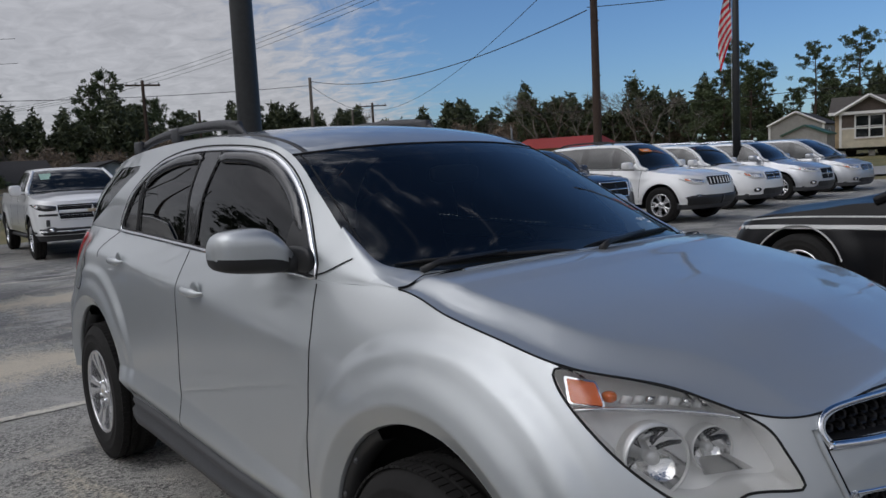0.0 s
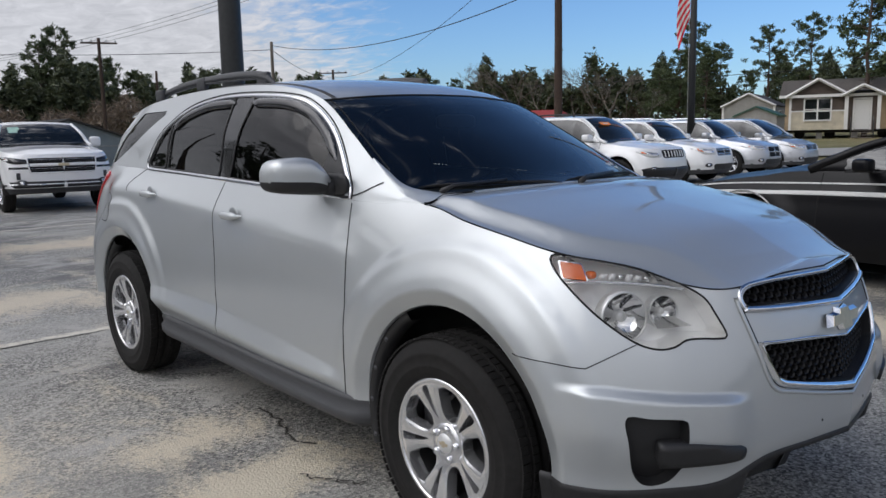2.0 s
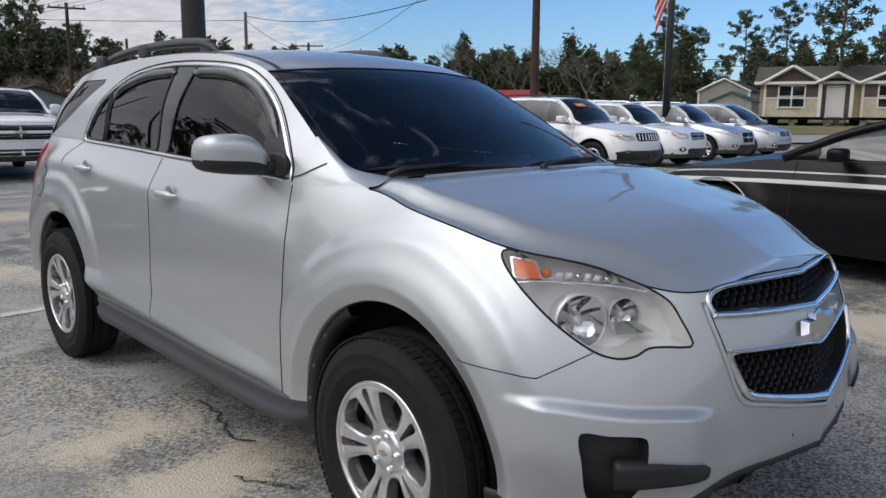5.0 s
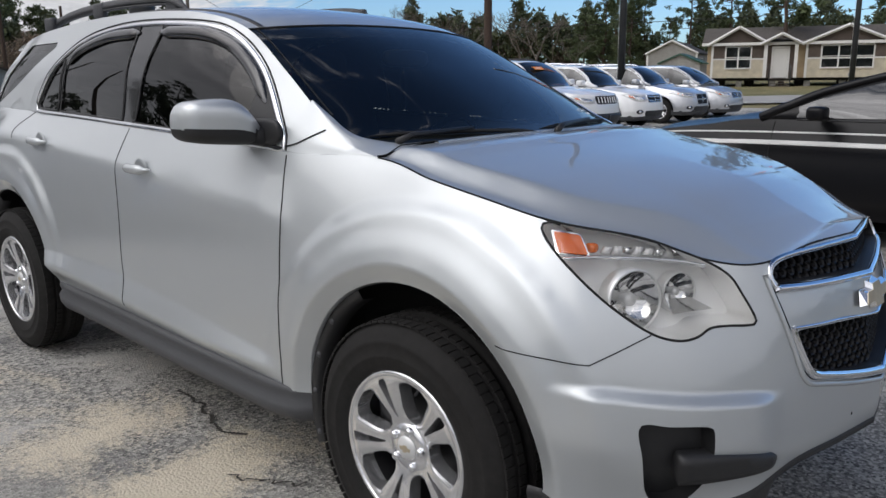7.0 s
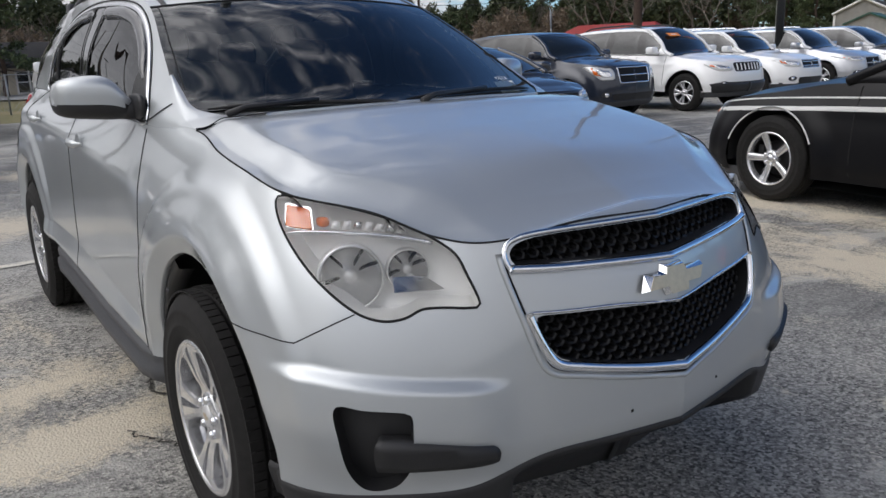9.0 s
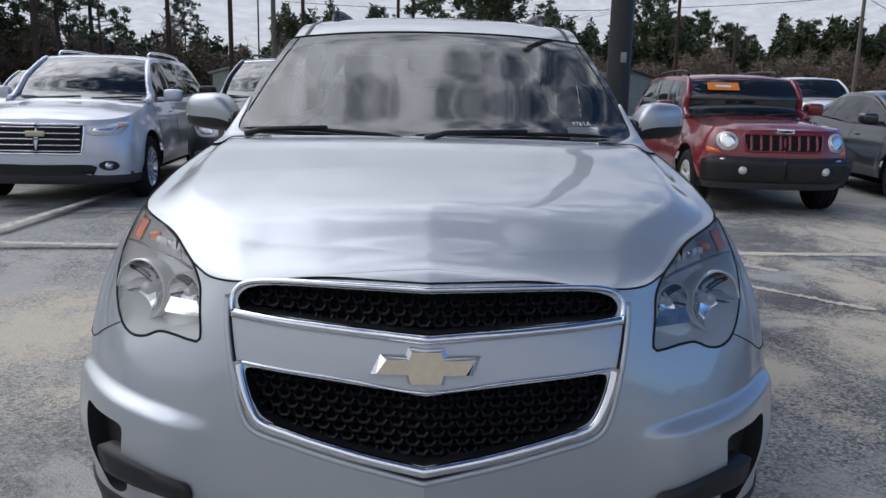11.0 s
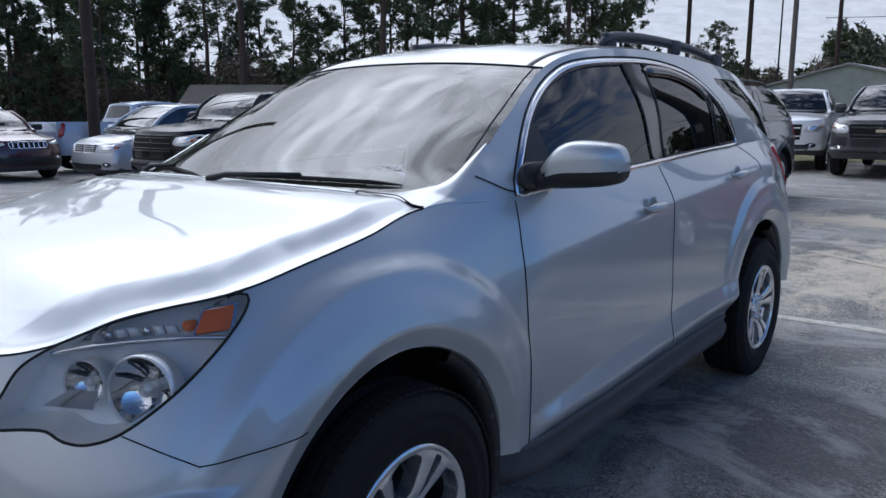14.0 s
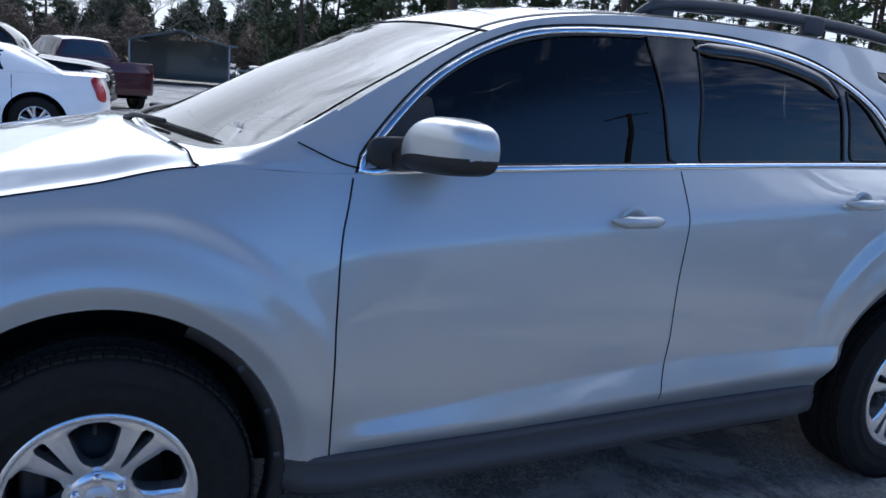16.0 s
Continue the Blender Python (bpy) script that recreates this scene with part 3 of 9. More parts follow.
# plan of the widest line, and of the line that closes the lower body above: grille, bonnet edge, waist
LOW = [(0.949, 0), (0.916, 0.20), (0.877, 0.38), (0.829, 0.55), (0.735, 0.71), (0.585, 0.826), (0.36, 0.892), (0.10, 0.908), (-0.20, 0.90), (-0.55, 0.878),
       (-1.1, 0.874), (-1.7, 0.876), (-2.25, 0.884), (-2.7, 0.902), (-3.1, 0.90), (-3.45, 0.855), (-3.72, 0.70), (-3.82, 0.40), (-3.84, 0)]
TOP = [(0.840, 0, 0.950), (0.804, 0.22, 0.948), (0.760, 0.427, 0.927), (0.672, 0.525, 0.940), (0.548, 0.612, 0.990), (0.385, 0.735, 1.026), (0.18, 0.757, 1.066), (0.0, 0.757, 1.098), (-0.228, 0.738, 1.140),
       (-0.58, 0.775, 1.138), (-1.1, 0.776, 1.160), (-1.7, 0.766, 1.182), (-2.3, 0.745, 1.200), (-2.75, 0.725, 1.214), (-3.1, 0.735, 1.225), (-3.42, 0.70, 1.228), (-3.62, 0.58, 1.215), (-3.70, 0.35, 1.205), (-3.72, 0, 1.200)]
sill_z = table(range(19), [0.448, 0.450, 0.446, 0.398, 0.394, 0.386, 0.386, 0.39, 0.40, 0.395, 0.405, 0.415, 0.425, 0.42, 0.42, 0.42, 0.42, 0.42, 0.42])
power = table(range(19), [2.5, 2.5, 2.5, 2.6, 2.7, 2.8, 3.0, 3.0, 3.0, 3.0, 3.0, 3.0, 3.0, 3.0, 3.0, 3.0, 2.6, 2.4, 2.4])
WHEELS_X, HUB_Z, ARCH_Z, ARCH_R = (0.0, -2.857), 0.362, 0.385, 0.445


def row_at(n):
    """n row numbers at even steps along the low line."""
    t = np.linspace(0, 18, 2000)
    p = cr(LOW, t)
    s = np.r_[0, np.cumsum(np.linalg.norm(np.diff(p, axis=0), axis=1))]
    return np.interp(np.linspace(0, s[-1], n), s, t)


def body_side(t, w):
    """Points of the lower body at row numbers t and heights w from the sill (0) to the top line (1)."""
    lo, top, zb, p = cr(LOW, t), cr(TOP, t), sill_z(t), power(t)
    z = zb + (top[..., 2] - zb) * w
    k = w**p
    # the doors stand nearly upright up to a crease under the handles, and lean in above it
    x_ = lo[..., 0]
    wc = (0.950 + 0.080 * np.clip(-0.63 - x_, -0.2, 2.1) - zb) / (top[..., 2] - zb)
    soft = lambda v: 0.014 * np.log1p(np.exp(np.clip(v / 0.014, -40, 40)))  # noqa: E731
    flank = step(x_, -0.46, -0.68) * step(x_, -3.30, -2.95)
    k = k + (0.36 * w**1.6 + 0.64 * soft(w - wc) / soft(1 - wc) - k) * flank
    xy = lo + (top[..., :2] - lo) * k[..., None]
    d = np.gradient(lo[:, 0], axis=0) if lo.ndim == 3 else np.gradient(lo, axis=0)
    nrm = np.stack([d[:, 1], -d[:, 0]], 1)
    nrm /= np.linalg.norm(nrm, axis=1, keepdims=True)
    nrm = nrm[:, None] if lo.ndim == 3 else nrm
    x = xy[..., 0]
    off = np.zeros_like(x)
    for wx in WHEELS_X:
        r = np.hypot(x - wx, (z - ARCH_Z) * 0.97)
        lip = 0.016 * step(r, 0.664, 0.604) * (0.35 + 0.65 * step(z, 0.60, 0.84)) + 0.006 * step(r, 0.58, 0.515)
        off += lip * step(xy[..., 1], 0.55, 0.8) * step(z, 1.075, 1.01) * step(z, 0.42, 0.58)
    door = step(x, -0.52, -0.70) * step(x, -2.62, -2.40)
    crest = np.interp(-x, [0.6, 1.1, 1.75, 2.3], [0.450, 0.458, 0.496, 0.528])
    band = np.interp(-x, [0.6, 1.1, 1.75, 2.3], [0.035, 0.078, 0.094, 0.062])
    off += door * (0.019 * np.clip((crest + band - z) / band, 0, 1) - 0.050 * step(z, crest - 0.002, crest - 0.11))
    # shelf under the lamps, chin, and the flush band between the two grilles
    lampside = step(t, 2.3, 3.1) * step(t, 5.6, 4.9)
    shelf_z = 0.665 - 0.035 * np.clip((4.8 - t) / 2.2, 0, 1)
    off += lampside * (0.022 * step(z, shelf_z + 0.02, shelf_z - 0.01) * step(z, 0.40, 0.56))
    off += -0.018 * step(t, 5.5, 3.5) * step(z, 0.50, 0.40)
    # flat facet round the wheel openings
    for wx in WHEELS_X:
        off -= 0.034 * np.clip(1 - (np.hypot(x - wx, z - ARCH_Z) - ARCH_R) / 0.052, 0, 1)
    return np.concatenate([xy + nrm * off[..., None], z[..., None]], -1)


NU, NV = 600, 112
rows_u = row_at(NU)
T, Wv = np.meshgrid(rows_u, np.linspace(0, 1, NV) ** 0.9, indexing="ij")
SIDE = body_side(T, Wv)
side_tree = tree_of(SIDE)
side_keep = np.ones((NU - 1, NV - 1), bool)

# wheel openings
for wx in WHEELS_X:
    arch = [(-wx - ARCH_R * math.cos(a) * (1.0 if math.sin(a) > 0 else 0.96), ARCH_Z + ARCH_R * math.sin(a)) for a in np.linspace(-1.2, math.pi + 1.2, 70)]
    cut_grid(SIDE, side_keep, side_tree, FROM_LEFT, arch, SIDE[..., 1] > 0.6)

# outlines drawn from the front (y, z)
UPPER = even([(0.0, 0.931), (0.20, 0.931), (0.33, 0.928), (0.382, 0.918), (0.402, 0.901), (0.402, 0.883), (0.388, 0.875), (0.29, 0.870), (0.18, 0.864), (0.064, 0.857), (0.0, 0.854)], 60)
LOWER = even([(0.0, 0.739), (0.17, 0.753), (0.295, 0.761), (0.366, 0.765), (0.378, 0.757), (0.365, 0.712), (0.345, 0.677), (0.322, 0.661), (0.231, 0.634), (0.115, 0.613), (0.0, 0.600)], 70)
UPPER_FULL = np.concatenate([UPPER, UPPER[1:-1][::-1] * (-1, 1)])
LOWER_FULL = np.concatenate([LOWER, LOWER[1:-1][::-1] * (-1, 1)])
for o in (UPPER_FULL, LOWER_FULL):
    cut_grid(SIDE, side_keep, side_tree, FROM_FRONT, o, SIDE[..., 0] > 0.6)
# headlamp, drawn from ahead and aside
LAMP_VIEW = View((-0.80, -0.60, -0.10))
LAMP = even(LAMP_VIEW.flat([(0.372, 0.742, 1.024), (0.46, 0.678, 1.010), (0.545, 0.612, 0.988), (0.612, 0.560, 0.963), (0.666, 0.527, 0.938), (0.715, 0.500, 0.906), (0.742, 0.488, 0.862), (0.770, 0.476, 0.803), (0.765, 0.50, 0.796), (0.74, 0.55, 0.800), (0.715, 0.59, 0.799),
                            (0.70, 0.625, 0.783), (0.672, 0.668, 0.779), (0.625, 0.712, 0.800), (0.55, 0.765, 0.865), (0.455, 0.785, 0.945), (0.385, 0.772, 1.003)]), 90, True)
cut_grid(SIDE, side_keep, side_tree, LAMP_VIEW, LAMP, (SIDE[..., 0] > 0.3) & (SIDE[..., 1] > 0.35))
# fog lamp recess
FOG = even(LAMP_VIEW.flat([(0.655, 0.785, 0.606), (0.70, 0.735, 0.604), (0.745, 0.675, 0.600), (0.758, 0.655, 0.592), (0.760, 0.652, 0.56), (0.758, 0.655, 0.50), (0.752, 0.665, 0.455), (0.735, 0.695, 0.415), (0.70, 0.745, 0.407), (0.672, 0.77, 0.445), (0.660, 0.782, 0.53)]), 70, True)
cut_grid(SIDE, side_keep, side_tree, LAMP_VIEW, FOG, (SIDE[..., 0] > 0.3) & (SIDE[..., 1] > 0.35))


def split_skin(P, keep, classes, names, mat, parent):
    """Panels of one skin as parts that keep the whole skin's normals."""
    n, m = P.shape[:2]
    du, dv = np.gradient(P, axis=0), np.gradient(P, axis=1)
    N = np.cross(du, dv)
    N /= np.linalg.norm(N, axis=2, keepdims=True) + 1e-12
    flat, nf = P.reshape(-1, 3), N.reshape(-1, 3)
    made = []
    for s in (1, -1):
        for k, (name, label) in enumerate(names):
            F = [(i * m + j, (i + 1) * m + j, (i + 1) * m + j + 1, i * m + j + 1) for i, j in np.argwhere(keep & (classes == k))]
            if not F:
                continue
            used = np.unique(np.array(F))
            where = np.full(n * m, -1)
            where[used] = np.arange(len(used))
            V, NN = flat[used] * (1, s, 1), nf[used] * (1, s, 1)
            F = [tuple(where[list(f)]) for f in F]
            # vertex normals look out of the car
            sign = 1 if ((NN * (V - (-1.4, 0, 0.6))).sum(1)).mean() > 0 else -1
            fa = np.array(F)
            fn = np.cross(V[fa[:, 1]] - V[fa[:, 0]], V[fa[:, 2]] - V[fa[:, 0]])
            if (fn * NN[fa[:, 0]]).sum() * sign < 0:
                F = [f[::-1] for f in F]
            ob = mesh_ob(name, V, F, mat, parent, label)
            ob.data.normals_split_custom_set_from_vertices([tuple(q) for q in NN * sign])
            made.append(ob)
    return made


mid = 0.25 * (SIDE[:-1, :-1] + SIDE[1:, :-1] + SIDE[:-1, 1:] + SIDE[1:, 1:])
mx, mz = mid[..., 0], mid[..., 2]
seam_f = table([0.3, 0.48, 0.67, 0.81, 0.97, 1.12, 1.3], [-0.556, -0.556, -0.558, -0.562, -0.572, -0.608, -0.63])
seam_m = table([0.3, 0.52, 0.64, 0.83, 1.04, 1.18, 1.3], [-1.62, -1.632, -1.652, -1.660, -1.683, -1.683, -1.68])
seam_r = table([0.3, 0.45, 0.70, 0.90, 1.05, 1.14, 1.23, 1.3], [-2.36, -2.36, -2.42, -2.55, -2.74, -2.80, -2.76, -2.74])
front_end = (mx > 0.33) & (mz < 0.735) | (mx > 0.56)
classes = np.where(front_end, 0, np.where(mx > seam_f(mz), 1, np.where(mx > seam_m(mz), 2, np.where(mx > seam_r(mz), 3, 4))))
split_skin(SIDE, side_keep, classes, [("front_bumper", ""), ("front_fender", ""), ("front_door", ""), ("rear_door", ""), ("rear_quarter_panel", "")], SILVER, suv)

# bonnet
UH, SH = 140, 121
th = np.interp(np.linspace(0, 1, UH) ** 0.9, [0, 1], [0, 8.0])
edge = cr(TOP, th)
S = np.sin(np.linspace(-1, 1, SH) * math.pi / 2 * 0.999)
HOOD = np.zeros((UH, SH, 3))
HOOD[..., 0] = edge[:, None, 0]
HOOD[..., 1] = edge[:, None, 1] * S
crown = table([0, 1, 2, 3, 4, 5, 6, 7, 8], [0.0, 0.004, 0.012, 0.030, 0.040, 0.041, 0.036, 0.028, 0.020])(th)
HOOD[..., 2] = edge[:, None, 2] + crown[:, None] * (1 - np.abs(S) ** 2.2)
# the plateau of the bonnet ends in a crease, from which it falls to the edges
front_x = np.interp(np.abs(HOOD[..., 1]), np.maximum.accumulate(edge[:, 1]), edge[:, 0])
aside = edge[:, None, 1] * (1 - np.abs(S)) + 0 * HOOD[..., 0]
shelf = np.interp(HOOD[..., 0], [-0.3, 0.2, 0.6], [0.022, 0.040, 0.020])
fall = np.interp(HOOD[..., 0], [-0.3, 0.2, 0.7], [0.050, 0.075, 0.120])
side_f = np.clip((aside - shelf) / fall, 0, 1)
side_f = 0.55 * side_f + 0.45 * side_f**2 * (3 - 2 * side_f)
front_f = np.clip((front_x - HOOD[..., 0]) / 0.13, 0, 1) ** 0.9
HOOD[..., 2] += 0.034 * np.interp(HOOD[..., 0], [0.25, 0.70], [1.0, 0.55]) * np.minimum(side_f, front_f) * np.interp(np.arange(UH), [UH - 12, UH - 1], [1.0, 0.65])[:, None]
HOOD[..., 2] += 0.045 * (0.36 - np.minimum(np.abs(HOOD[..., 1]), 0.36)) * step(HOOD[..., 0], 0.10, 0.62) * step(HOOD[..., 0], 0.846, 0.775)
back = step(th, 5.6, 8.0)[:, None] * (1 - S**2)
HOOD[..., 0] += 0.085 * back
mesh_ob("bonnet", HOOD.reshape(-1, 3), grid_faces(UH, SH), SILVER, suv)
# its rolled rear edge and the shut line along both sides
rear = HOOD[-1]
rear = rear[np.abs(rear[:, 1]) < 0.54]
V, F = bead(rear, np.tile((0, 0, 1.0), (len(rear), 1)), 0.02, 0.006)
mesh_ob("bonnet_edge", V, F, SILVER, suv)
line = edge
nose_f = step(line[:, 1], 0.62, 0.40)[:, None]
ln = np.array((0.15, 0.6, 0.75)) * (1 - nose_f) + np.array((0.62, 0.1, 0.78)) * nose_f
V, F = bead(line, ln, 0.0050, 0.0028)
mesh_ob("bonnet_shut_line", V, F, GAP, suv)
mesh_ob("bonnet_shut_line", *mirrored(V, F), GAP, suv)

# glasshouse: waist line and cant rail
RAIL = [(-0.33, 0.728, 1.160), (-0.47, 0.714, 1.222), (-0.75, 0.662, 1.388), (-1.035, 0.606, 1.536), (-1.30, 0.604, 1.607), (-1.70, 0.606, 1.640), (-2.3, 0.600, 1.640), (-2.9, 0.580, 1.612), (-3.28, 0.545, 1.572), (-3.42, 0.50, 1.545)]
WAIST = [(-0.40, 0.752, 1.140), (-0.56, 0.774, 1.138), (-0.85, 0.777, 1.150), (-1.1, 0.776, 1.160), (-1.35, 0.772, 1.169), (-1.7, 0.766, 1.182), (-2.3, 0.745, 1.200), (-2.9, 0.727, 1.219), (-3.42, 0.70, 1.228), (-3.62, 0.58, 1.215)]
NT, NS = 190, 34
tt, ss = np.meshgrid(np.linspace(0, 9, NT), np.linspace(0, 1, NS), indexing="ij")
HOUSE = cr(WAIST, tt) + (cr(RAIL, tt) - cr(WAIST, tt)) * ss[..., None]
swell = lambda d: np.clip(np.linalg.norm(d, axis=-1) / 0.40, 0, 1) ** 1.5  # noqa: E731
HOUSE[..., 1] += (0.022 * np.sin(np.pi * ss) + 0.010 * np.sin(np.pi * ss) ** 4) * swell(cr(RAIL, tt) - cr(WAIST, tt))
house_tree = tree_of(HOUSE)
house_keep = np.ones((NT - 1, NS - 1), bool)
flip = lambda p: np.array([(-x, z) for x, z in p])  # noqa: E731
DLO = even(flip([(-0.632, 1.148), (-0.70, 1.245), (-0.86, 1.392), (-1.06, 1.503), (-1.27, 1.562), (-1.70, 1.590), (-2.05, 1.582), (-2.34, 1.535), (-2.58, 1.42), (-2.735, 1.275), (-2.742, 1.226), (-2.70, 1.216), (-2.3, 1.205), (-1.7, 1.187), (-1.1, 1.165), (-0.72, 1.150)]), 130, True)
QUARTER = even(flip([(-2.63, 1.542), (-2.76, 1.548), (-3.05, 1.547), (-3.10, 1.53), (-3.24, 1.40), (-3.39, 1.262), (-3.395, 1.245), (-3.34, 1.25), (-3.03, 1.36), (-2.77, 1.475)]), 70, True)
for o in (DLO, QUARTER):
    cut_grid(HOUSE, house_keep, house_tree, FROM_LEFT, o)
split_skin(HOUSE, house_keep, np.zeros((NT - 1, NS - 1), int), [("cab_side", "")], SILVER, suv)

# roof and windscreen are one surface, parted at the header
TR, SR = 150, 49
S2 = np.linspace(-1, 1, SR)
tr = np.linspace(0, 9, TR)
rail = cr(RAIL, tr)
fwd = table(range(10), [0.215, 0.20, 0.145, 0.085, 0.05, 0.02, 0.0, -0.01, -0.03, -0.05])(tr)
rise = table(range(10), [0.012, 0.012, 0.015, 0.028, 0.036, 0.040, 0.042, 0.042, 0.04, 0.04])(tr)
ROOF = np.zeros((TR, SR, 3))
bow = (1 - np.abs(S2) ** 2.3)[None]
ROOF[..., 0] = rail[:, None, 0] + fwd[:, None] * bow
ROOF[..., 1] = rail[:, None, 1] * S2
ROOF[..., 2] = rail[:, None, 2] + rise[:, None] * bow
h = int(round(3.0 / 9 * (TR - 1)))
mesh_ob("windscreen", ROOF[: h + 1].reshape(-1, 3), [f[::-1] for f in grid_faces(h + 1, SR)], GLASS, suv, "clear windscreen with dark shade band and cloud reflections").visible_shadow = False
mesh_ob("roof", ROOF[h:].reshape(-1, 3), grid_faces(TR - h, SR), SILVER, suv)
roof_tree = tree_of(ROOF)
# dark printed border of the windscreen, top and foot
for i0, i1, nm in ((h - 5, h, "shade_band"), (0, 3, "screen_border")):
    G = ROOF[i0 : i1 + 1].copy()
    G[..., 2] -= 0.006
    mesh_ob(nm, G.reshape(-1, 3), grid_faces(len(G), SR), GLOSS_BLACK, suv)
# roof mouldings
ditch, dn = ROOF[h:, int(SR * 0.955)].copy(), np.tile((0, 0.25, 0.97), (TR - h, 1))
V, F = bead(ditch, dn, 0.022, 0.004)
mesh_ob("roof_moulding", V, F, BLACK_PLASTIC, suv)
mesh_ob("roof_moulding", *mirrored(V, F), BLACK_PLASTIC, suv)
hd = ROOF[h]
V, F = bead(hd, np.tile((0.4, 0, 0.92), (SR, 1)), 0.012, 0.004)
mesh_ob("header_seal", V, F, GAP, suv)
for s in (1, -1):
    pil = ROOF[20 : h + 1, -2] * (1, s, 1)
    V, F = bead(pil, np.tile((0.5, 0.5 * s, 0.7), (len(pil), 1)), 0.005, 0.003)
    mesh_ob("screen_seal", V, F, GAP, suv)

# rear hatch: from the roof's rear edge down to the top line of the rear
e9 = ROOF[-1]
back_rows = np.linspace(0, 1, 16)
low_t = np.interp(np.abs(S2), [0, 1], [18.0, 15.9])
low_p = cr(TOP, low_t) * np.where(S2 < 0, -1, 1)[:, None] ** np.array([0, 1, 0])
HATCH = e9[None] + (low_p - e9)[None] * back_rows[:, None, None]
mesh_ob("tailgate", HATCH.reshape(-1, 3), grid_faces(16, SR), SILVER, suv)
gl = HATCH[2:13, 4:-4] + (-0.006, 0, 0.002)
mesh_ob("rear_window", gl.reshape(-1, 3), grid_faces(gl.shape[0], gl.shape[1]), DARKGLASS, suv)
sp = np.stack([e9[:, 0] - 0.02, e9[:, 1], e9[:, 2] + 0.004], 1)
V, F = bead(sp, np.tile((-0.2, 0, 0.98), (SR, 1)), 0.16, 0.022)
mesh_ob("roof_spoiler", V, F, SILVER, suv)

# windows of the doors, both sides
gn = np.cross(np.gradient(HOUSE, axis=0), np.gradient(HOUSE, axis=1))
gn /= np.linalg.norm(gn, axis=2, keepdims=True)
gn *= np.sign(gn[..., 1:2])
GRID_P, GRID_N = HOUSE[::2, ::2].reshape(-1, 3), gn[::2, ::2].reshape(-1, 3)
WIN_F = even(flip([(-0.668, 1.168), (-0.735, 1.262), (-0.885, 1.396), (-1.075, 1.495), (-1.28, 1.549), (-1.560, 1.570), (-1.585, 1.56), (-1.615, 1.38), (-1.638, 1.215), (-1.632, 1.195), (-1.1, 1.176), (-0.72, 1.162)]), 80, True)
WIN_R = even(flip([(-1.785, 1.565), (-1.80, 1.575), (-2.04, 1.568), (-2.31, 1.523), (-2.405, 1.47), (-2.43, 1.33), (-2.437, 1.235), (-2.42, 1.222), (-2.1, 1.212), (-1.80, 1.204), (-1.765, 1.215), (-1.768, 1.38)]), 80, True)
WIN_V = even(flip([(-2.455, 1.45), (-2.47, 1.46), (-2.55, 1.41), (-2.70, 1.27), (-2.708, 1.243), (-2.69, 1.234), (-2.50, 1.228), (-2.475, 1.24), (-2.468, 1.33)]), 50, True)
for s in (1, -1):
    for nm, o, mat in (("front_door_window", WIN_F, TINT), ("rear_door_window", WIN_R, TINT), ("vent_window", WIN_V, TINT), ("quarter_window", QUARTER, TINT)):
        V, F, _ = patch(house_tree, FROM_LEFT, o, -0.004, 0.05)
        if s < 0:
            V, F = mirrored(V, F)
        ob = mesh_ob(nm, V, F, mat, suv, "dark tinted side glass")
        w = np.exp(-(((V[:, None] * (1, s, 1) - GRID_P[None]) ** 2).sum(2)) / (2 * 0.05**2)) + 1e-12
        vn = (w[..., None] * GRID_N[None]).sum(1)
        vn /= np.linalg.norm(vn, axis=1, keepdims=True)
        ob.data.normals_split_custom_set_from_vertices([tuple(q) for q in vn * (1, s, 1)])
    # frame of the side glass with the pillar between the doors
    holes = [WIN_F, WIN_R, WIN_V]
    P, f, N = patch(house_tree, FROM_LEFT, DLO, -0.002, 0.02)
    q = FROM_LEFT.flat(P)
    fc = np.array([q[list(k)].mean(0) for k in f])
    drop = np.zeros(len(f), bool)
    for o in holes:
        drop |= inside(o * (0.995, 1) + (0.005 * o[:, 0].mean(), 0), fc)
    f = [k for k, d in zip(f, drop) if not d]
    V, F = (P, f) if s > 0 else mirrored(P, f)
    mesh_ob("window_frame", V, F, GLOSS_BLACK, suv, smooth=True)
    P, N = FROM_LEFT.cast(house_tree, DLO)
    V, F = bead(P, N, 0.022, 0.006, closed=True)
    V, F = (V, F) if s > 0 else mirrored(V, F)
    mesh_ob("chrome_window_trim", V, F, CHROME, suv, "thin chrome strip round the side windows")
    # the shut line of the door frames follows the trim over the top
    T2 = np.roll(DLO, -1, 0) - np.roll(DLO, 1, 0)
    N2 = np.stack([T2[:, 1], -T2[:, 0]], 1) / np.linalg.norm(T2, axis=1, keepdims=True)
    out2 = DLO + N2 * 0.0155 * np.sign(((DLO - DLO.mean(0)) * N2).sum())
    start = int(np.argmin(np.hypot(out2[:, 0] - 0.632, out2[:, 1] - 1.148)))
    run2 = np.roll(out2, -start, 0)
    run2 = run2[: int(np.argmax(run2[:, 0])) + 1] if run2[5, 1] > run2[0, 1] else np.roll(out2[::-1], start + 1, 0)[: int(np.argmax(np.roll(out2[::-1], start + 1, 0)[:, 0])) + 1]
    P, N = FROM_LEFT.cast(house_tree, run2)
    V, F = bead(P, N, 0.007, 0.003, base=0.0005)
    V, F = (V, F) if s > 0 else mirrored(V, F)
    mesh_ob("door_frame_gap", V, F, GAP, suv)
    for o in holes:
        P, N = FROM_LEFT.cast(house_tree, o)
        V, F = bead(P, N, 0.009, 0.004, closed=True)
        V, F = (V, F) if s > 0 else mirrored(V, F)
        mesh_ob("window_seal", V, F, BLACK_PLASTIC, suv)
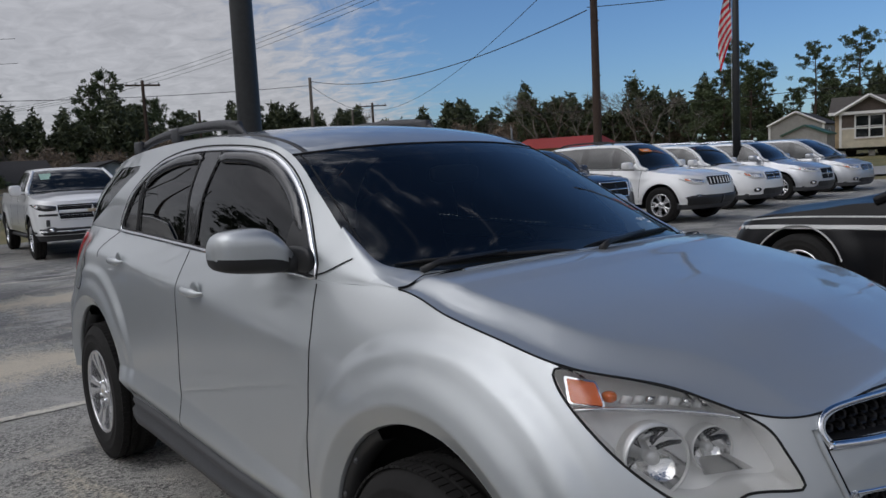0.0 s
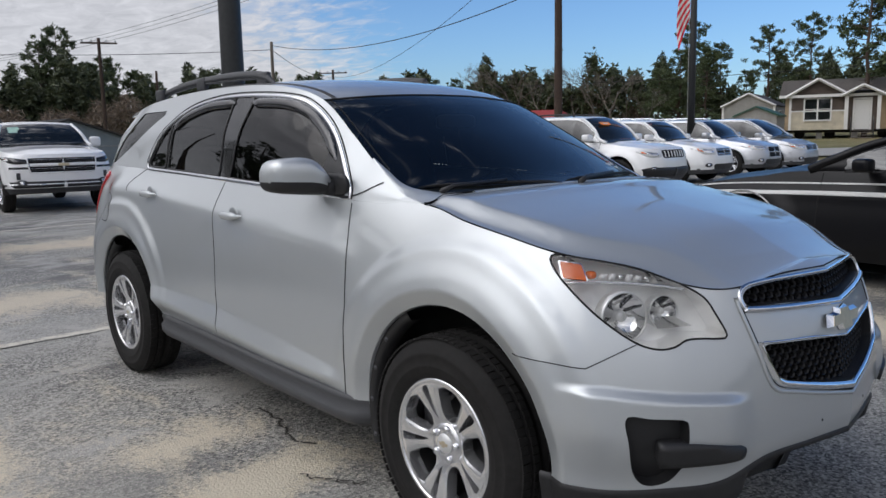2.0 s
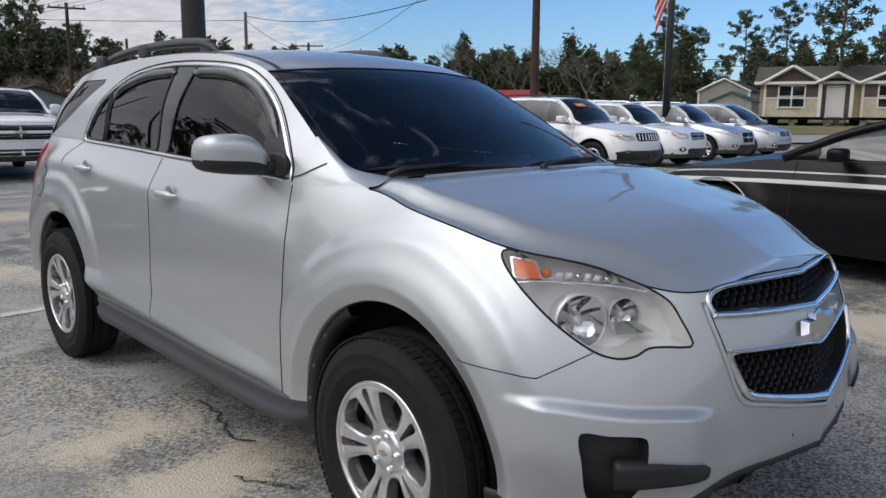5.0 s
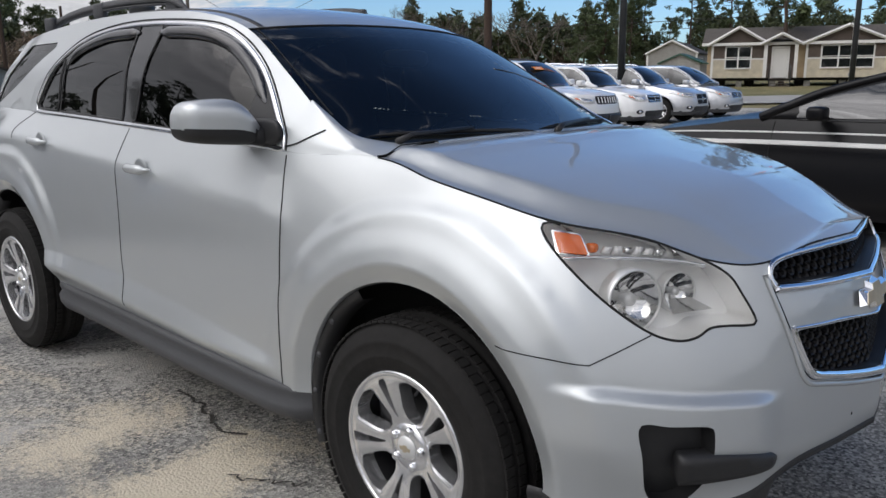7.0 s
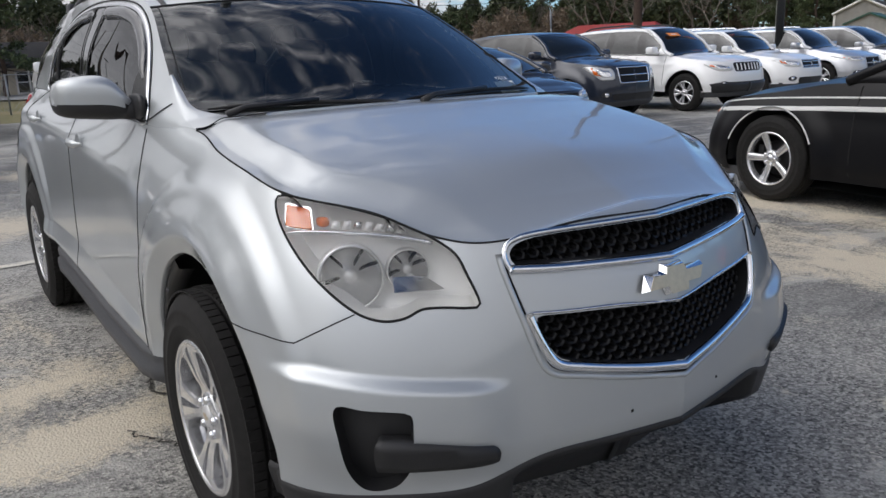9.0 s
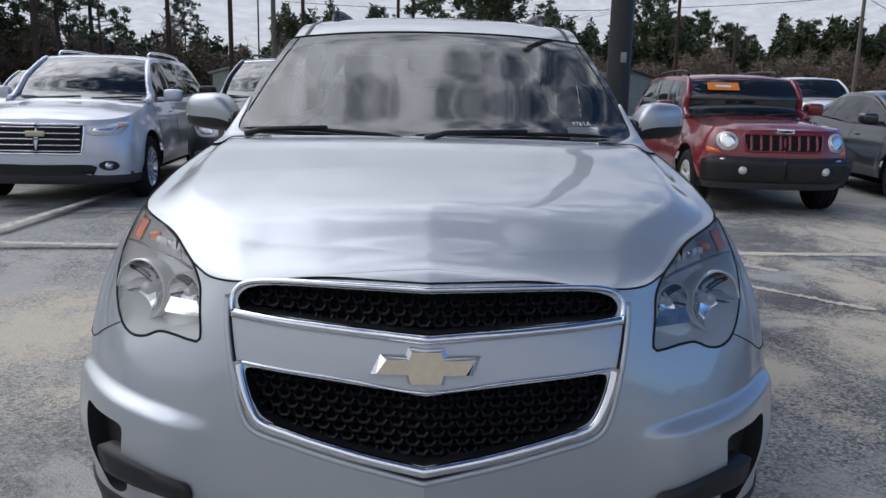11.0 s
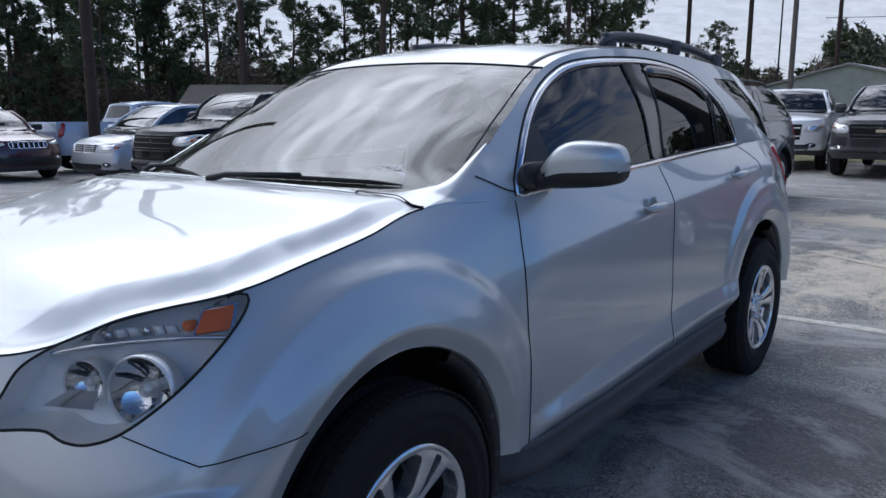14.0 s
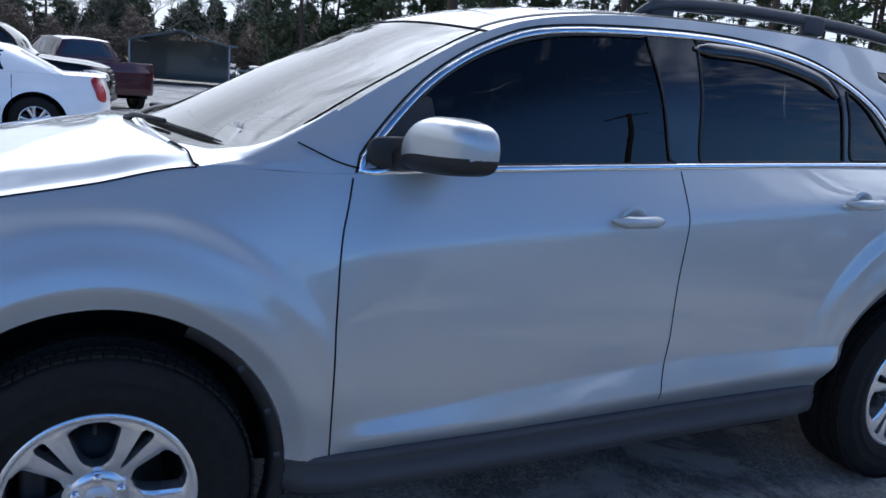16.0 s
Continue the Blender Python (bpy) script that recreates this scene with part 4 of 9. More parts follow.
    # rain guards along the tops of the windows
    guards = [even(flip([(-1.765, 1.555), (-2.05, 1.548), (-2.30, 1.50), (-2.40, 1.44)]), 30)]
    if s < 0:
        guards.append(even(flip([(-0.78, 1.285), (-0.90, 1.385), (-1.08, 1.480), (-1.28, 1.532), (-1.60, 1.552)]), 36))
    for g in guards:
        P, N = FROM_LEFT.cast(house_tree, g)
        V, F = bead(P, N, 0.052, 0.016, k=8, taper=True)
        V, F = (V, F) if s > 0 else mirrored(V, F)
        mesh_ob("rain_guard", V, F, GLOSS_BLACK, suv, "dark plastic rain guard along the window top")

# shut lines on the sides, sill trims, handles
def side_line(pts, tree, width, n=40, base=0.0):
    P, N = FROM_LEFT.cast(tree, even(flip(pts), n))
    return bead(P, N, width, 0.0022, base=base)


z_run = np.linspace(0.40, 1.128, 12)
lines = [side_line([(float(seam_f(z)), z) for z in z_run], side_tree, 0.0052),
         side_line([(float(seam_m(z)), z) for z in np.linspace(0.46, 1.172, 12)], side_tree, 0.0032),
         side_line([(float(seam_r(z)), z) for z in np.linspace(1.09, 1.215, 10)], side_tree, 0.003),
         side_line([(0.325, 0.740), (0.43, 0.734), (0.545, 0.727)], side_tree, 0.003),
         side_line([(0.543, 0.726), (0.59, 0.758), (0.638, 0.793)], side_tree, 0.003),
         side_line([(-0.625, 1.152), (-0.565, 1.168), (-0.475, 1.207)], house_tree, 0.0045, base=0.0045)]
for s in (1, -1):
    for v, f in lines:
        v, f = (v, f) if s > 0 else mirrored(v, f)
        mesh_ob("shut_line", v, f, GAP, suv)

for s in (1, -1):
    # sill cladding between the wheels
    n = 60
    xs = np.linspace(-0.425, -2.42, n)
    top_p, _ = FROM_LEFT.cast(side_tree, np.stack([-xs, np.interp(xs, [-2.42, -0.42], [0.435, 0.405])], 1))
    sec = [(0.000, 0.0), (0.014, -0.004), (0.020, -0.020), (0.004, -0.05), (0.030, -0.065), (0.026, -0.105), (-0.02, -0.135), (-0.16, -0.145)]
    run_out = np.sqrt(np.clip(np.minimum(np.arange(n), np.arange(n)[::-1]) / 5, 0.02, 1))
    V = np.array([[(p[0], min(p[1], 0.875) + (dy if dy < 0 else dy * ro) - 0.02 * (1 - ro), p[2] + dz * (0.75 + 0.25 * ro)) for dy, dz in sec] for p, ro in zip(top_p, run_out)]).reshape(-1, 3)
    F = grid_faces(n, len(sec))
    V, F = (V, F) if s > 0 else mirrored(V, F)
    mesh_ob("sill_cladding", V, F, GREY_PLASTIC, suv, "grey plastic cladding along the sill")
    # wheel housings: return lip, liner and backing
    for wx in WHEELS_X:
        a = np.linspace(-0.12, math.pi + 0.18, 60)
        lipy = FROM_LEFT.cast(side_tree, np.stack([-(wx + (ARCH_R + 0.004) * np.cos(a)), ARCH_Z + (ARCH_R + 0.004) * np.sin(a)], 1))[0][:, 1]
        lipy = np.clip(lipy, 0.80, 0.925)
        rings = [[(wx + (ARCH_R + 0.001) * math.cos(q), y - 0.001, ARCH_Z + (ARCH_R + 0.001) * math.sin(q)) for q, y in zip(a, lipy)],
                 [(wx + (ARCH_R - 0.006) * math.cos(q), y - 0.012, ARCH_Z + (ARCH_R - 0.006) * math.sin(q)) for q, y in zip(a, lipy)],
                 [(wx + (ARCH_R + 0.008) * math.cos(q), y - 0.030, ARCH_Z + (ARCH_R + 0.008) * math.sin(q)) for q, y in zip(a, lipy)]]
        V = np.array(rings).reshape(-1, 3)
        F = grid_faces(3, 60)
        V, F = (V, F) if s > 0 else mirrored(V, F)
        mesh_ob("arch_lip", V, F, SILVER, suv)
        rings = [rings[2], [(wx + (ARCH_R + 0.0) * math.cos(q), 0.72, ARCH_Z + (ARCH_R + 0.0) * math.sin(q)) for q in a],
                 [(wx + (ARCH_R - 0.02) * math.cos(q), 0.52, ARCH_Z + (ARCH_R - 0.02) * math.sin(q)) for q in a],
                 [(wx + 0.05 * math.cos(q), 0.50, ARCH_Z + 0.05 * math.sin(q)) for q in a]]
        V = np.array(rings).reshape(-1, 3)
        V, F = (V, grid_faces(4, 60)) if s > 0 else mirrored(V, grid_faces(4, 60))
        mesh_ob("wheel_housing", V, F, BLACK_PLASTIC, suv)
        qa = np.linspace(2.05, math.pi + 0.34, 30)
        flange = np.array([[(wx + (ARCH_R + dr) * math.cos(q), yy, ARCH_Z + (ARCH_R + dr) * math.sin(q)) for q in qa] for dr, yy in ((0.004, 0.846), (-0.006, 0.852), (-0.034, 0.846), (-0.040, 0.80))]).reshape(-1, 3)
        v, f = (flange, grid_faces(4, 30)) if s > 0 else mirrored(flange, grid_faces(4, 30))
        mesh_ob("liner_flange", v, f, BLACK_PLASTIC, suv)
        for q in (2.45, 2.78, 3.08, 3.40):
            v, f = lathe([(0.0, 0.005), (0.007, 0.004), (0.010, 0.0)], 10)
            v = v + (wx + (ARCH_R - 0.020) * math.cos(q), 0.850, ARCH_Z + (ARCH_R - 0.020) * math.sin(q))
            v, f = (v, f) if s > 0 else mirrored(v, f)
            mesh_ob("liner_clip", v, f, GREY_PLASTIC, suv)
        w = wheel("front_wheel" if wx == 0 else "rear_wheel", suv, side_pose(wx, 0.785, HUB_Z, s), tread=True, turn=radians({(1, 0): 52, (1, 1): 95, (-1, 0): 67, (-1, 1): 72}[(s, 1 if wx else 0)]), cap=LAMP_GREY)
        bow_tie = [(0.019, 0.0045), (0.008, 0.0045), (0.006, 0.009), (-0.006, 0.009), (-0.008, 0.0045), (-0.019, 0.0045), (-0.015, -0.0045), (-0.006, -0.0045), (-0.004, -0.009), (0.008, -0.009), (0.006, -0.0045), (0.015, -0.0045)]
        mesh_ob("cap_badge", [(x * 1.2, 0.0895, z * 1.2) for x, z in bow_tie], [tuple(range(12))], GOLD, w, smooth=False)

# door handles: a dished cup and a bar
for s in (1, -1):
    for hx, hz in ((-1.492, 1.028), (-2.462, 1.088)):
        c, nn = FROM_LEFT.cast(side_tree, [(-hx - 0.02, hz)])
        c, nn = c[0], nn[0]
        v, f = lathe([(0.0, -0.002), (0.026, -0.001), (0.040, 0.0055), (0.048, 0.0005)], 28)
        v = v * (1.05, 1, 0.95)
        v, f = (v + c, f) if s > 0 else mirrored(v + c, f)
        mesh_ob("handle_cup", v, f, SILVER, suv)
        xs = np.linspace(0.085, -0.10, 15)
        prof = np.stack([c[0] + xs, c[1] + 0.020 + 0.012 * np.cos(xs / 0.1 * 1.5), np.full(15, c[2]) + 0.003 - 0.06 * xs * 0.12], 1)
        prof[0, 1], prof[-1, 1] = c[1] + 0.004, c[1] + 0.004
        v, f = bead(prof, np.tile((0, 1.0, 0), (15, 1)), 0.037, 0.017, taper=True, k=8)
        v, f = (v, f) if s > 0 else mirrored(v, f)
        mesh_ob("door_handle", v, f, SILVER, suv)
        if s > 0 and hx > -2:
            v, f = lathe([(0, 0.003), (0.006, 0.003), (0.007, 0.0)], 12)
            mesh_ob("key_lock", v + (c[0] - 0.085, c[1] + 0.026, c[2] + 0.003), f, CHROME, suv)

# door mirrors: sections across the housing, from the door outwards
MY = np.array([0.764, 0.785, 0.812, 0.840, 0.872, 0.912, 0.950, 0.978, 0.997, 1.008, 1.013])
M_TOP = table(MY, [1.203, 1.226, 1.264, 1.292, 1.3035, 1.304, 1.3005, 1.295, 1.283, 1.262, 1.240])
M_LOW = table(MY, [1.172, 1.162, 1.156, 1.155, 1.157, 1.160, 1.164, 1.169, 1.177, 1.190, 1.212])
M_FWD = table(MY, [-0.745, -0.732, -0.724, -0.724, -0.730, -0.744, -0.763, -0.783, -0.807, -0.833, -0.860])
M_AFT = table(MY, [-0.835, -0.852, -0.874, -0.886, -0.893, -0.898, -0.902, -0.905, -0.907, -0.905, -0.898])
my = 0.764 + (1.013 - 0.764) * np.sin(np.linspace(0, 1, 34) * math.pi / 2) ** 1.15
th_m = np.linspace(0, 2 * math.pi, 44, endpoint=False)
cs_, sn_ = np.cos(th_m), np.sin(th_m)
MIRROR = []
for y in my:
    zt, zl, xf, xa = float(M_TOP(y)), float(M_LOW(y)), float(M_FWD(y)), float(M_AFT(y))
    ex = np.where(cs_ > 0, 0.72, 0.30)
    MIRROR.append(np.stack([(xf + xa) / 2 + (xf - xa) / 2 * np.sign(cs_) * np.abs(cs_) ** ex, np.full(44, y), (zt + zl) / 2 + (zt - zl) / 2 * np.sign(sn_) * np.abs(sn_) ** 0.62], 1))
MIRROR = np.array(MIRROR)
n_m = len(my)
MV = np.concatenate([MIRROR.reshape(-1, 3), MIRROR[-1].mean(0)[None], MIRROR[0].mean(0)[None]])
MF = [(i * 44 + j, (i + 1) * 44 + j, (i + 1) * 44 + (j + 1) % 44, i * 44 + (j + 1) % 44) for i in range(n_m - 1) for j in range(44)]
MF += [((n_m - 1) * 44 + j, n_m * 44, (n_m - 1) * 44 + (j + 1) % 44) for j in range(44)] + [(j, (j + 1) % 44, n_m * 44 + 1) for j in range(44)]
m_mid = np.array([MV[list(f)].mean(0) for f in MF])
upper_m = m_mid[:, 2] > 1.199 + 0.06 * (m_mid[:, 1] - 0.80)
for s in (1, -1):
    for nm, sel, mat in (("mirror_cap", upper_m, SILVER), ("mirror_base", ~upper_m, BLACK_PLASTIC)):
        fs = [f for f, k in zip(MF, sel) if k]
        v, f = (MV, fs) if s > 0 else mirrored(MV, fs)
        mesh_ob(nm, v, f, mat, suv)
    v, f = joined(tube([(-0.80, 0.84, 1.182), (-0.765, 0.80, 1.184), (-0.735, 0.766, 1.186)], [0.026, 0.030, 0.036], 14), blob((-0.725, 0.774, 1.198), (0.082, 0.014, 0.042), 0.6, 20, 10))
    v, f = (v, f) if s > 0 else mirrored(v, f)
    mesh_ob("mirror_arm", v, f, BLACK_PLASTIC, suv)
    sail, sf, _ = patch(house_tree, FROM_LEFT, even(flip([(-0.668, 1.166), (-0.735, 1.260), (-0.83, 1.345), (-0.845, 1.30), (-0.85, 1.19), (-0.84, 1.168)]), 40, True), 0.003, 0.03)
    sail, sf = (sail, sf) if s > 0 else mirrored(sail, sf)
    mesh_ob("mirror_sail", sail, sf, BLACK_PLASTIC, suv)
    v, f = box((-0.904, 0.925, 1.232), (0.004, 0.135, 0.088), 0.0, Matrix.Rotation(radians(-7), 4, "Z"))
    v, f = (v, f) if s > 0 else mirrored(v, f)
    mesh_ob("mirror_glass", v, f, CHROME, suv)

# roof rails with feet
for s in (1, -1):
    ctrl = [(-1.60, 0.515, 1.652), (-1.68, 0.515, 1.683), (-1.80, 0.512, 1.703), (-2.1, 0.51, 1.713), (-2.6, 0.50, 1.704), (-2.95, 0.488, 1.672), (-3.12, 0.482, 1.632)]
    P = even(ctrl, 50)
    V, F = bead(P - (0, 0, 0.016), np.tile((0, 0, 1.0), (50, 1)), 0.038, 0.034, k=8, taper=True)
    feet = [box((x, 0.512, zf), (0.10, 0.034, 0.07), 0.012) for x, zf in ((-1.72, 1.675), (-2.42, 1.69), (-3.02, 1.655))]
    lowbar = bead(even([(-1.66, 0.515, 1.672), (-2.2, 0.512, 1.686), (-2.7, 0.497, 1.675), (-3.06, 0.485, 1.640)], 30), np.tile((0, 0, 1.0), (30, 1)), 0.03, 0.012)
    V, F = joined((V, F), lowbar, *feet)
    V, F = (V, F) if s > 0 else mirrored(V, F)
    mesh_ob("roof_rail", V, F, GREY_PLASTIC, suv, "dark grey roof rail")

# ---- front: headlamps
lamp_d = LAMP_VIEW.d
P_rim, N_rim = LAMP_VIEW.cast(side_tree, LAMP)
for s in (1, -1):
    head = new("headlamp")
    head.parent = suv
    tagged(head, label="clear headlamp with round reflectors and amber indicator")

    def put(nm, V, F, mat, label="", s=s, head=head):
        v, f = (V, F) if s > 0 else mirrored(V, F)
        return mesh_ob(nm, v, f, mat, head, label)

    # housing: walls inward and a floor
    n = len(LAMP)
    inner = P_rim + lamp_d * 0.105 + (P_rim.mean(0) - P_rim) * 0.08
    V = np.concatenate([P_rim, inner])
    put("lamp_wall", V, [(i, (i + 1) % n, n + (i + 1) % n, n + i) for i in range(n)], LAMP_SILVER)
    small = LAMP.mean(0) + (LAMP - LAMP.mean(0)) * 0.95
    P, f, _ = patch(side_tree, LAMP_VIEW, small, 0.0, 0.03)
    put("lamp_floor", P + lamp_d * 0.098, f, LAMP_SILVER)
    # a large round dish outside, a smaller one inside, each with its bulb cap
    m3 = np.array(Vector((0, 1, 0)).rotation_difference(Vector((0.91, 0.40, 0.08))).to_matrix())
    for at_, rr, deep in (((0.578, 0.686, 0.856), 0.070, 0.046), ((0.628, 0.568, 0.862), 0.046, 0.034)):
        at_ = np.array(at_)
        v, f = lathe([(0.0, -deep), (rr * 0.30, -deep * 0.97), (rr * 0.55, -deep * 0.82), (rr * 0.78, -deep * 0.52), (rr * 0.93, -deep * 0.18), (rr, 0.0)], 40)
        put("bowl_reflector", v @ m3.T + at_, f, BOWL)
        v, f = lathe([(rr * 0.985, -0.002), (rr, 0.004), (rr * 1.05, 0.004), (rr * 1.07, -0.004), (rr * 1.06, -deep * 0.9)], 40)
        put("bowl_ring", v @ m3.T + at_, f, LAMP_GREY)
        v, f = lathe([(0.0, -deep * 0.25), (rr * 0.20, -deep * 0.28), (rr * 0.23, -deep * 0.45), (rr * 0.16, -deep)], 18)
        put("bulb_cap", v @ m3.T + at_, f, LAMP_GREY)
        # flutes in the dish
        for g in (0.5, 1.15, 2.3, 3.4):
            fl = [(rr * q * math.cos(g), -deep * (1 - q**2.2) + 0.0025, rr * q * math.sin(g)) for q in (0.35, 0.55, 0.75, 0.92)]
            put("dish_flute", *(lambda vf: (vf[0] @ m3.T + at_, vf[1]))(tube(fl, 0.0028, 5)), GLOSS_BLACK)
    # a slanted bright plate under the inner dish
    plate = np.array([(0.700, 0.520, 0.822), (0.650, 0.622, 0.822), (0.630, 0.612, 0.852), (0.655, 0.545, 0.848)]) + lamp_d * 0.016
    put("reflector_plate", plate, [(0, 1, 2, 3)], BOWL)
    lf = LAMP_VIEW.flat
    quad = np.array(lf([(0.398, 0.750, 1.006), (0.456, 0.722, 0.999), (0.486, 0.733, 0.958), (0.425, 0.768, 0.962)]))
    for grow, dd, mat_, nm in ((1.14, 0.014, CHROME, "indicator_frame"), (1.0, 0.010, AMBER, "indicator_lens")):
        qd = quad.mean(0) + (quad - quad.mean(0)) * grow
        amber = np.concatenate([qd[k] + (qd[(k + 1) % 4] - qd[k]) * np.linspace(0.06, 0.94, 6)[:, None] for k in range(4)])
        P, f, _ = patch(side_tree, LAMP_VIEW, amber, 0.0, 0.02)
        put(nm, P + lamp_d * dd, f, mat_, "amber indicator" if mat_ is AMBER else "")
    Ps, Ns = LAMP_VIEW.cast(side_tree, even(lf([(0.418, 0.774, 0.944), (0.49, 0.735, 0.951), (0.58, 0.672, 0.949), (0.65, 0.600, 0.940), (0.694, 0.546, 0.928)]), 30))
    put("lamp_shelf", *bead(Ps + lamp_d * 0.012, Ns, 0.010, 0.008), CHROME)
    Pf, _ = LAMP_VIEW.cast(side_tree, even(lf([(0.515, 0.704, 0.974), (0.59, 0.640, 0.970), (0.64, 0.585, 0.961), (0.676, 0.545, 0.950)]), 10))
    for i in range(9):
        e_ = Pf[i + 1] - Pf[i]
        u_ = np.array((0.10, 0.05, 1.0)) * (0.021 if i % 2 else 0.017)
        o_ = (Pf[i] + Pf[i + 1]) / 2 + lamp_d * 0.022 - (0, 0, 0.009)
        b_ = np.array([o_ + e_ * x_ * 0.40 + u_ * (z_ - 0.5) + lamp_d * d_ + e_ * 0.25 * (z_ - 0.5) for d_ in (0.0, 0.014) for x_, z_ in ((-1, 0), (1, 0), (0.8, 1), (-0.8, 1))])
        put("lamp_facet", b_, [(0, 1, 2, 3), (4, 7, 6, 5), (0, 4, 5, 1), (3, 2, 6, 7), (0, 3, 7, 4), (1, 5, 6, 2)], BOWL if i % 3 == 2 else LAMP_SILVER)
    v, f = blob((Pf[0] + lamp_d * 0.03 + (-0.018, 0.012, -0.004)), (0.016, 0.014, 0.012), 0.7, 16, 10)
    put("side_marker", v, f, AMBER)
    P, f, N = patch(side_tree, LAMP_VIEW, LAMP, 0.0015, 0.02)
    put("lamp_lens", P, f, LENS, "clear slightly hazed plastic lens").visible_shadow = False
    V, F = bead(P_rim, N_rim, 0.006, 0.003, closed=True)
    put("lamp_gasket", V, F, GAP)

    # fog recess: black surround with a bar across
    PF, _ = LAMP_VIEW.cast(side_tree, FOG)
    n = len(FOG)
    inner = PF + lamp_d * 0.05 + (PF.mean(0) - PF) * 0.12
    fog = new("fog_lamp_recess")
    fog.parent = suv
    tagged(fog, label="black plastic fog lamp recess without a lamp")

    def putf(nm, V, F, mat, s=s, fog=fog):
        v, f = (V, F) if s > 0 else mirrored(V, F)
        return mesh_ob(nm, v, f, mat, fog)

    putf("recess_wall", np.concatenate([PF, inner]), [(i, (i + 1) % n, n + (i + 1) % n, n + i) for i in range(n)], BLACK_PLASTIC)
    P, f, _ = patch(side_tree, LAMP_VIEW, FOG.mean(0) + (FOG - FOG.mean(0)) * 0.95, 0.0, 0.03)
    putf("recess_floor", P + lamp_d * 0.045, f, BLACK_PLASTIC)
    barp = even(lf([(0.712, 0.720, 0.528), (0.72, 0.708, 0.533), (0.765, 0.638, 0.530), (0.832, 0.525, 0.508), (0.845, 0.498, 0.500), (0.847, 0.494, 0.478), (0.838, 0.512, 0.464), (0.77, 0.63, 0.466), (0.72, 0.708, 0.468), (0.712, 0.720, 0.474)]), 60, True)
    V, F = shell_patch(side_tree, LAMP_VIEW, barp, 0.010, 0.045, 0.03)
    putf("recess_bar", V, F, BLACK_PLASTIC)

# ---- front: grilles
def grille(outline_half, outline_full, name, depth):
    g = new(name)
    g.parent = suv
    lo, hi = outline_full.min(0), outline_full.max(0)
    P, f, _ = patch(side_tree, FROM_FRONT, outline_half[:, :] + (0.0005, 0), 0.0, 0.03)
    V, F = both(P - (depth + 0.03, 0, 0), f)
    mesh_ob("grille_backing", V, F, GAP, g)
    # honeycomb of low, wide cells
    bars, cw, ch = [], 0.034, 0.0185
    r = 0
    z = lo[1] - ch
    while z < hi[1] + ch:
        y = -0.45 + (cw / 2 if r % 2 else 0)
        while y < 0.45:
            c = np.array((y, z))
            hexa = c + np.array([(cw * 0.46, 0), (cw * 0.24, ch * 0.60), (-cw * 0.24, ch * 0.60), (-cw * 0.46, 0), (-cw * 0.24, -ch * 0.60), (cw * 0.24, -ch * 0.60)])
            if inside(outline_full, c[None])[0]:
                ring = np.abs(hexa[:, 0])
                xb, _ = FROM_FRONT.cast(side_tree, np.stack([np.abs(hexa[:, 0]), np.clip(hexa[:, 1], lo[1], hi[1])], 1))
                o3 = np.stack([xb[:, 0] - depth, hexa[:, 0], hexa[:, 1]], 1)
                i3 = o3 + (np.array((0, *c)) - o3 * (0, 1, 1)) * (0, 0.26, 0.30) - (0.004, 0, 0)
                b3 = i3 - (0.022, 0, 0)
                V = np.concatenate([o3, i3, b3])
                F = [(k, (k + 1) % 6, 6 + (k + 1) % 6, 6 + k) for k in range(6)] + [(6 + k, 6 + (k + 1) % 6, 12 + (k + 1) % 6, 12 + k) for k in range(6)]
                bars.append((V, F))
            y += cw
        z += ch
        r += 1
    V, F = joined(*bars)
    tagged(mesh_ob("grille_mesh", V, F, MESH_BLACK, g, "black honeycomb grille", smooth=False), kind="stuff")
    P, N = FROM_FRONT.cast(side_tree, outline_half)
    ring = np.concatenate([P, P[1:-1][::-1] * (1, -1, 1)])
    back = ring - (depth + 0.02, 0, 0)
    n = len(ring)
    mesh_ob("grille_throat", np.concatenate([ring, back]), [(i, (i + 1) % n, n + (i + 1) % n, n + i) for i in range(n)], BLACK_PLASTIC, g)
    return g


g1 = grille(UPPER, UPPER_FULL, "upper_grille", 0.028)
g2 = grille(LOWER, LOWER_FULL, "lower_grille", 0.030)


def front_run(pts, width, height, name, mat, parent, base=0.0):
    """A strip across the whole front, through the half outline and its mirror image."""
    P, N = FROM_FRONT.cast(side_tree, even(pts, 60))
    N = N * 0.4 + np.array((0.6, 0, 0))
    N /= np.linalg.norm(N, axis=1, keepdims=True)
    P[0, 1], N[0, 1] = 0.0, 0.0
    P = np.concatenate([P[:0:-1] * (1, -1, 1), P])
    N = np.concatenate([N[:0:-1] * (1, -1, 1), N])
    return mesh_ob(name, *bead(P, N, width, height, k=8, base=base), mat, parent)


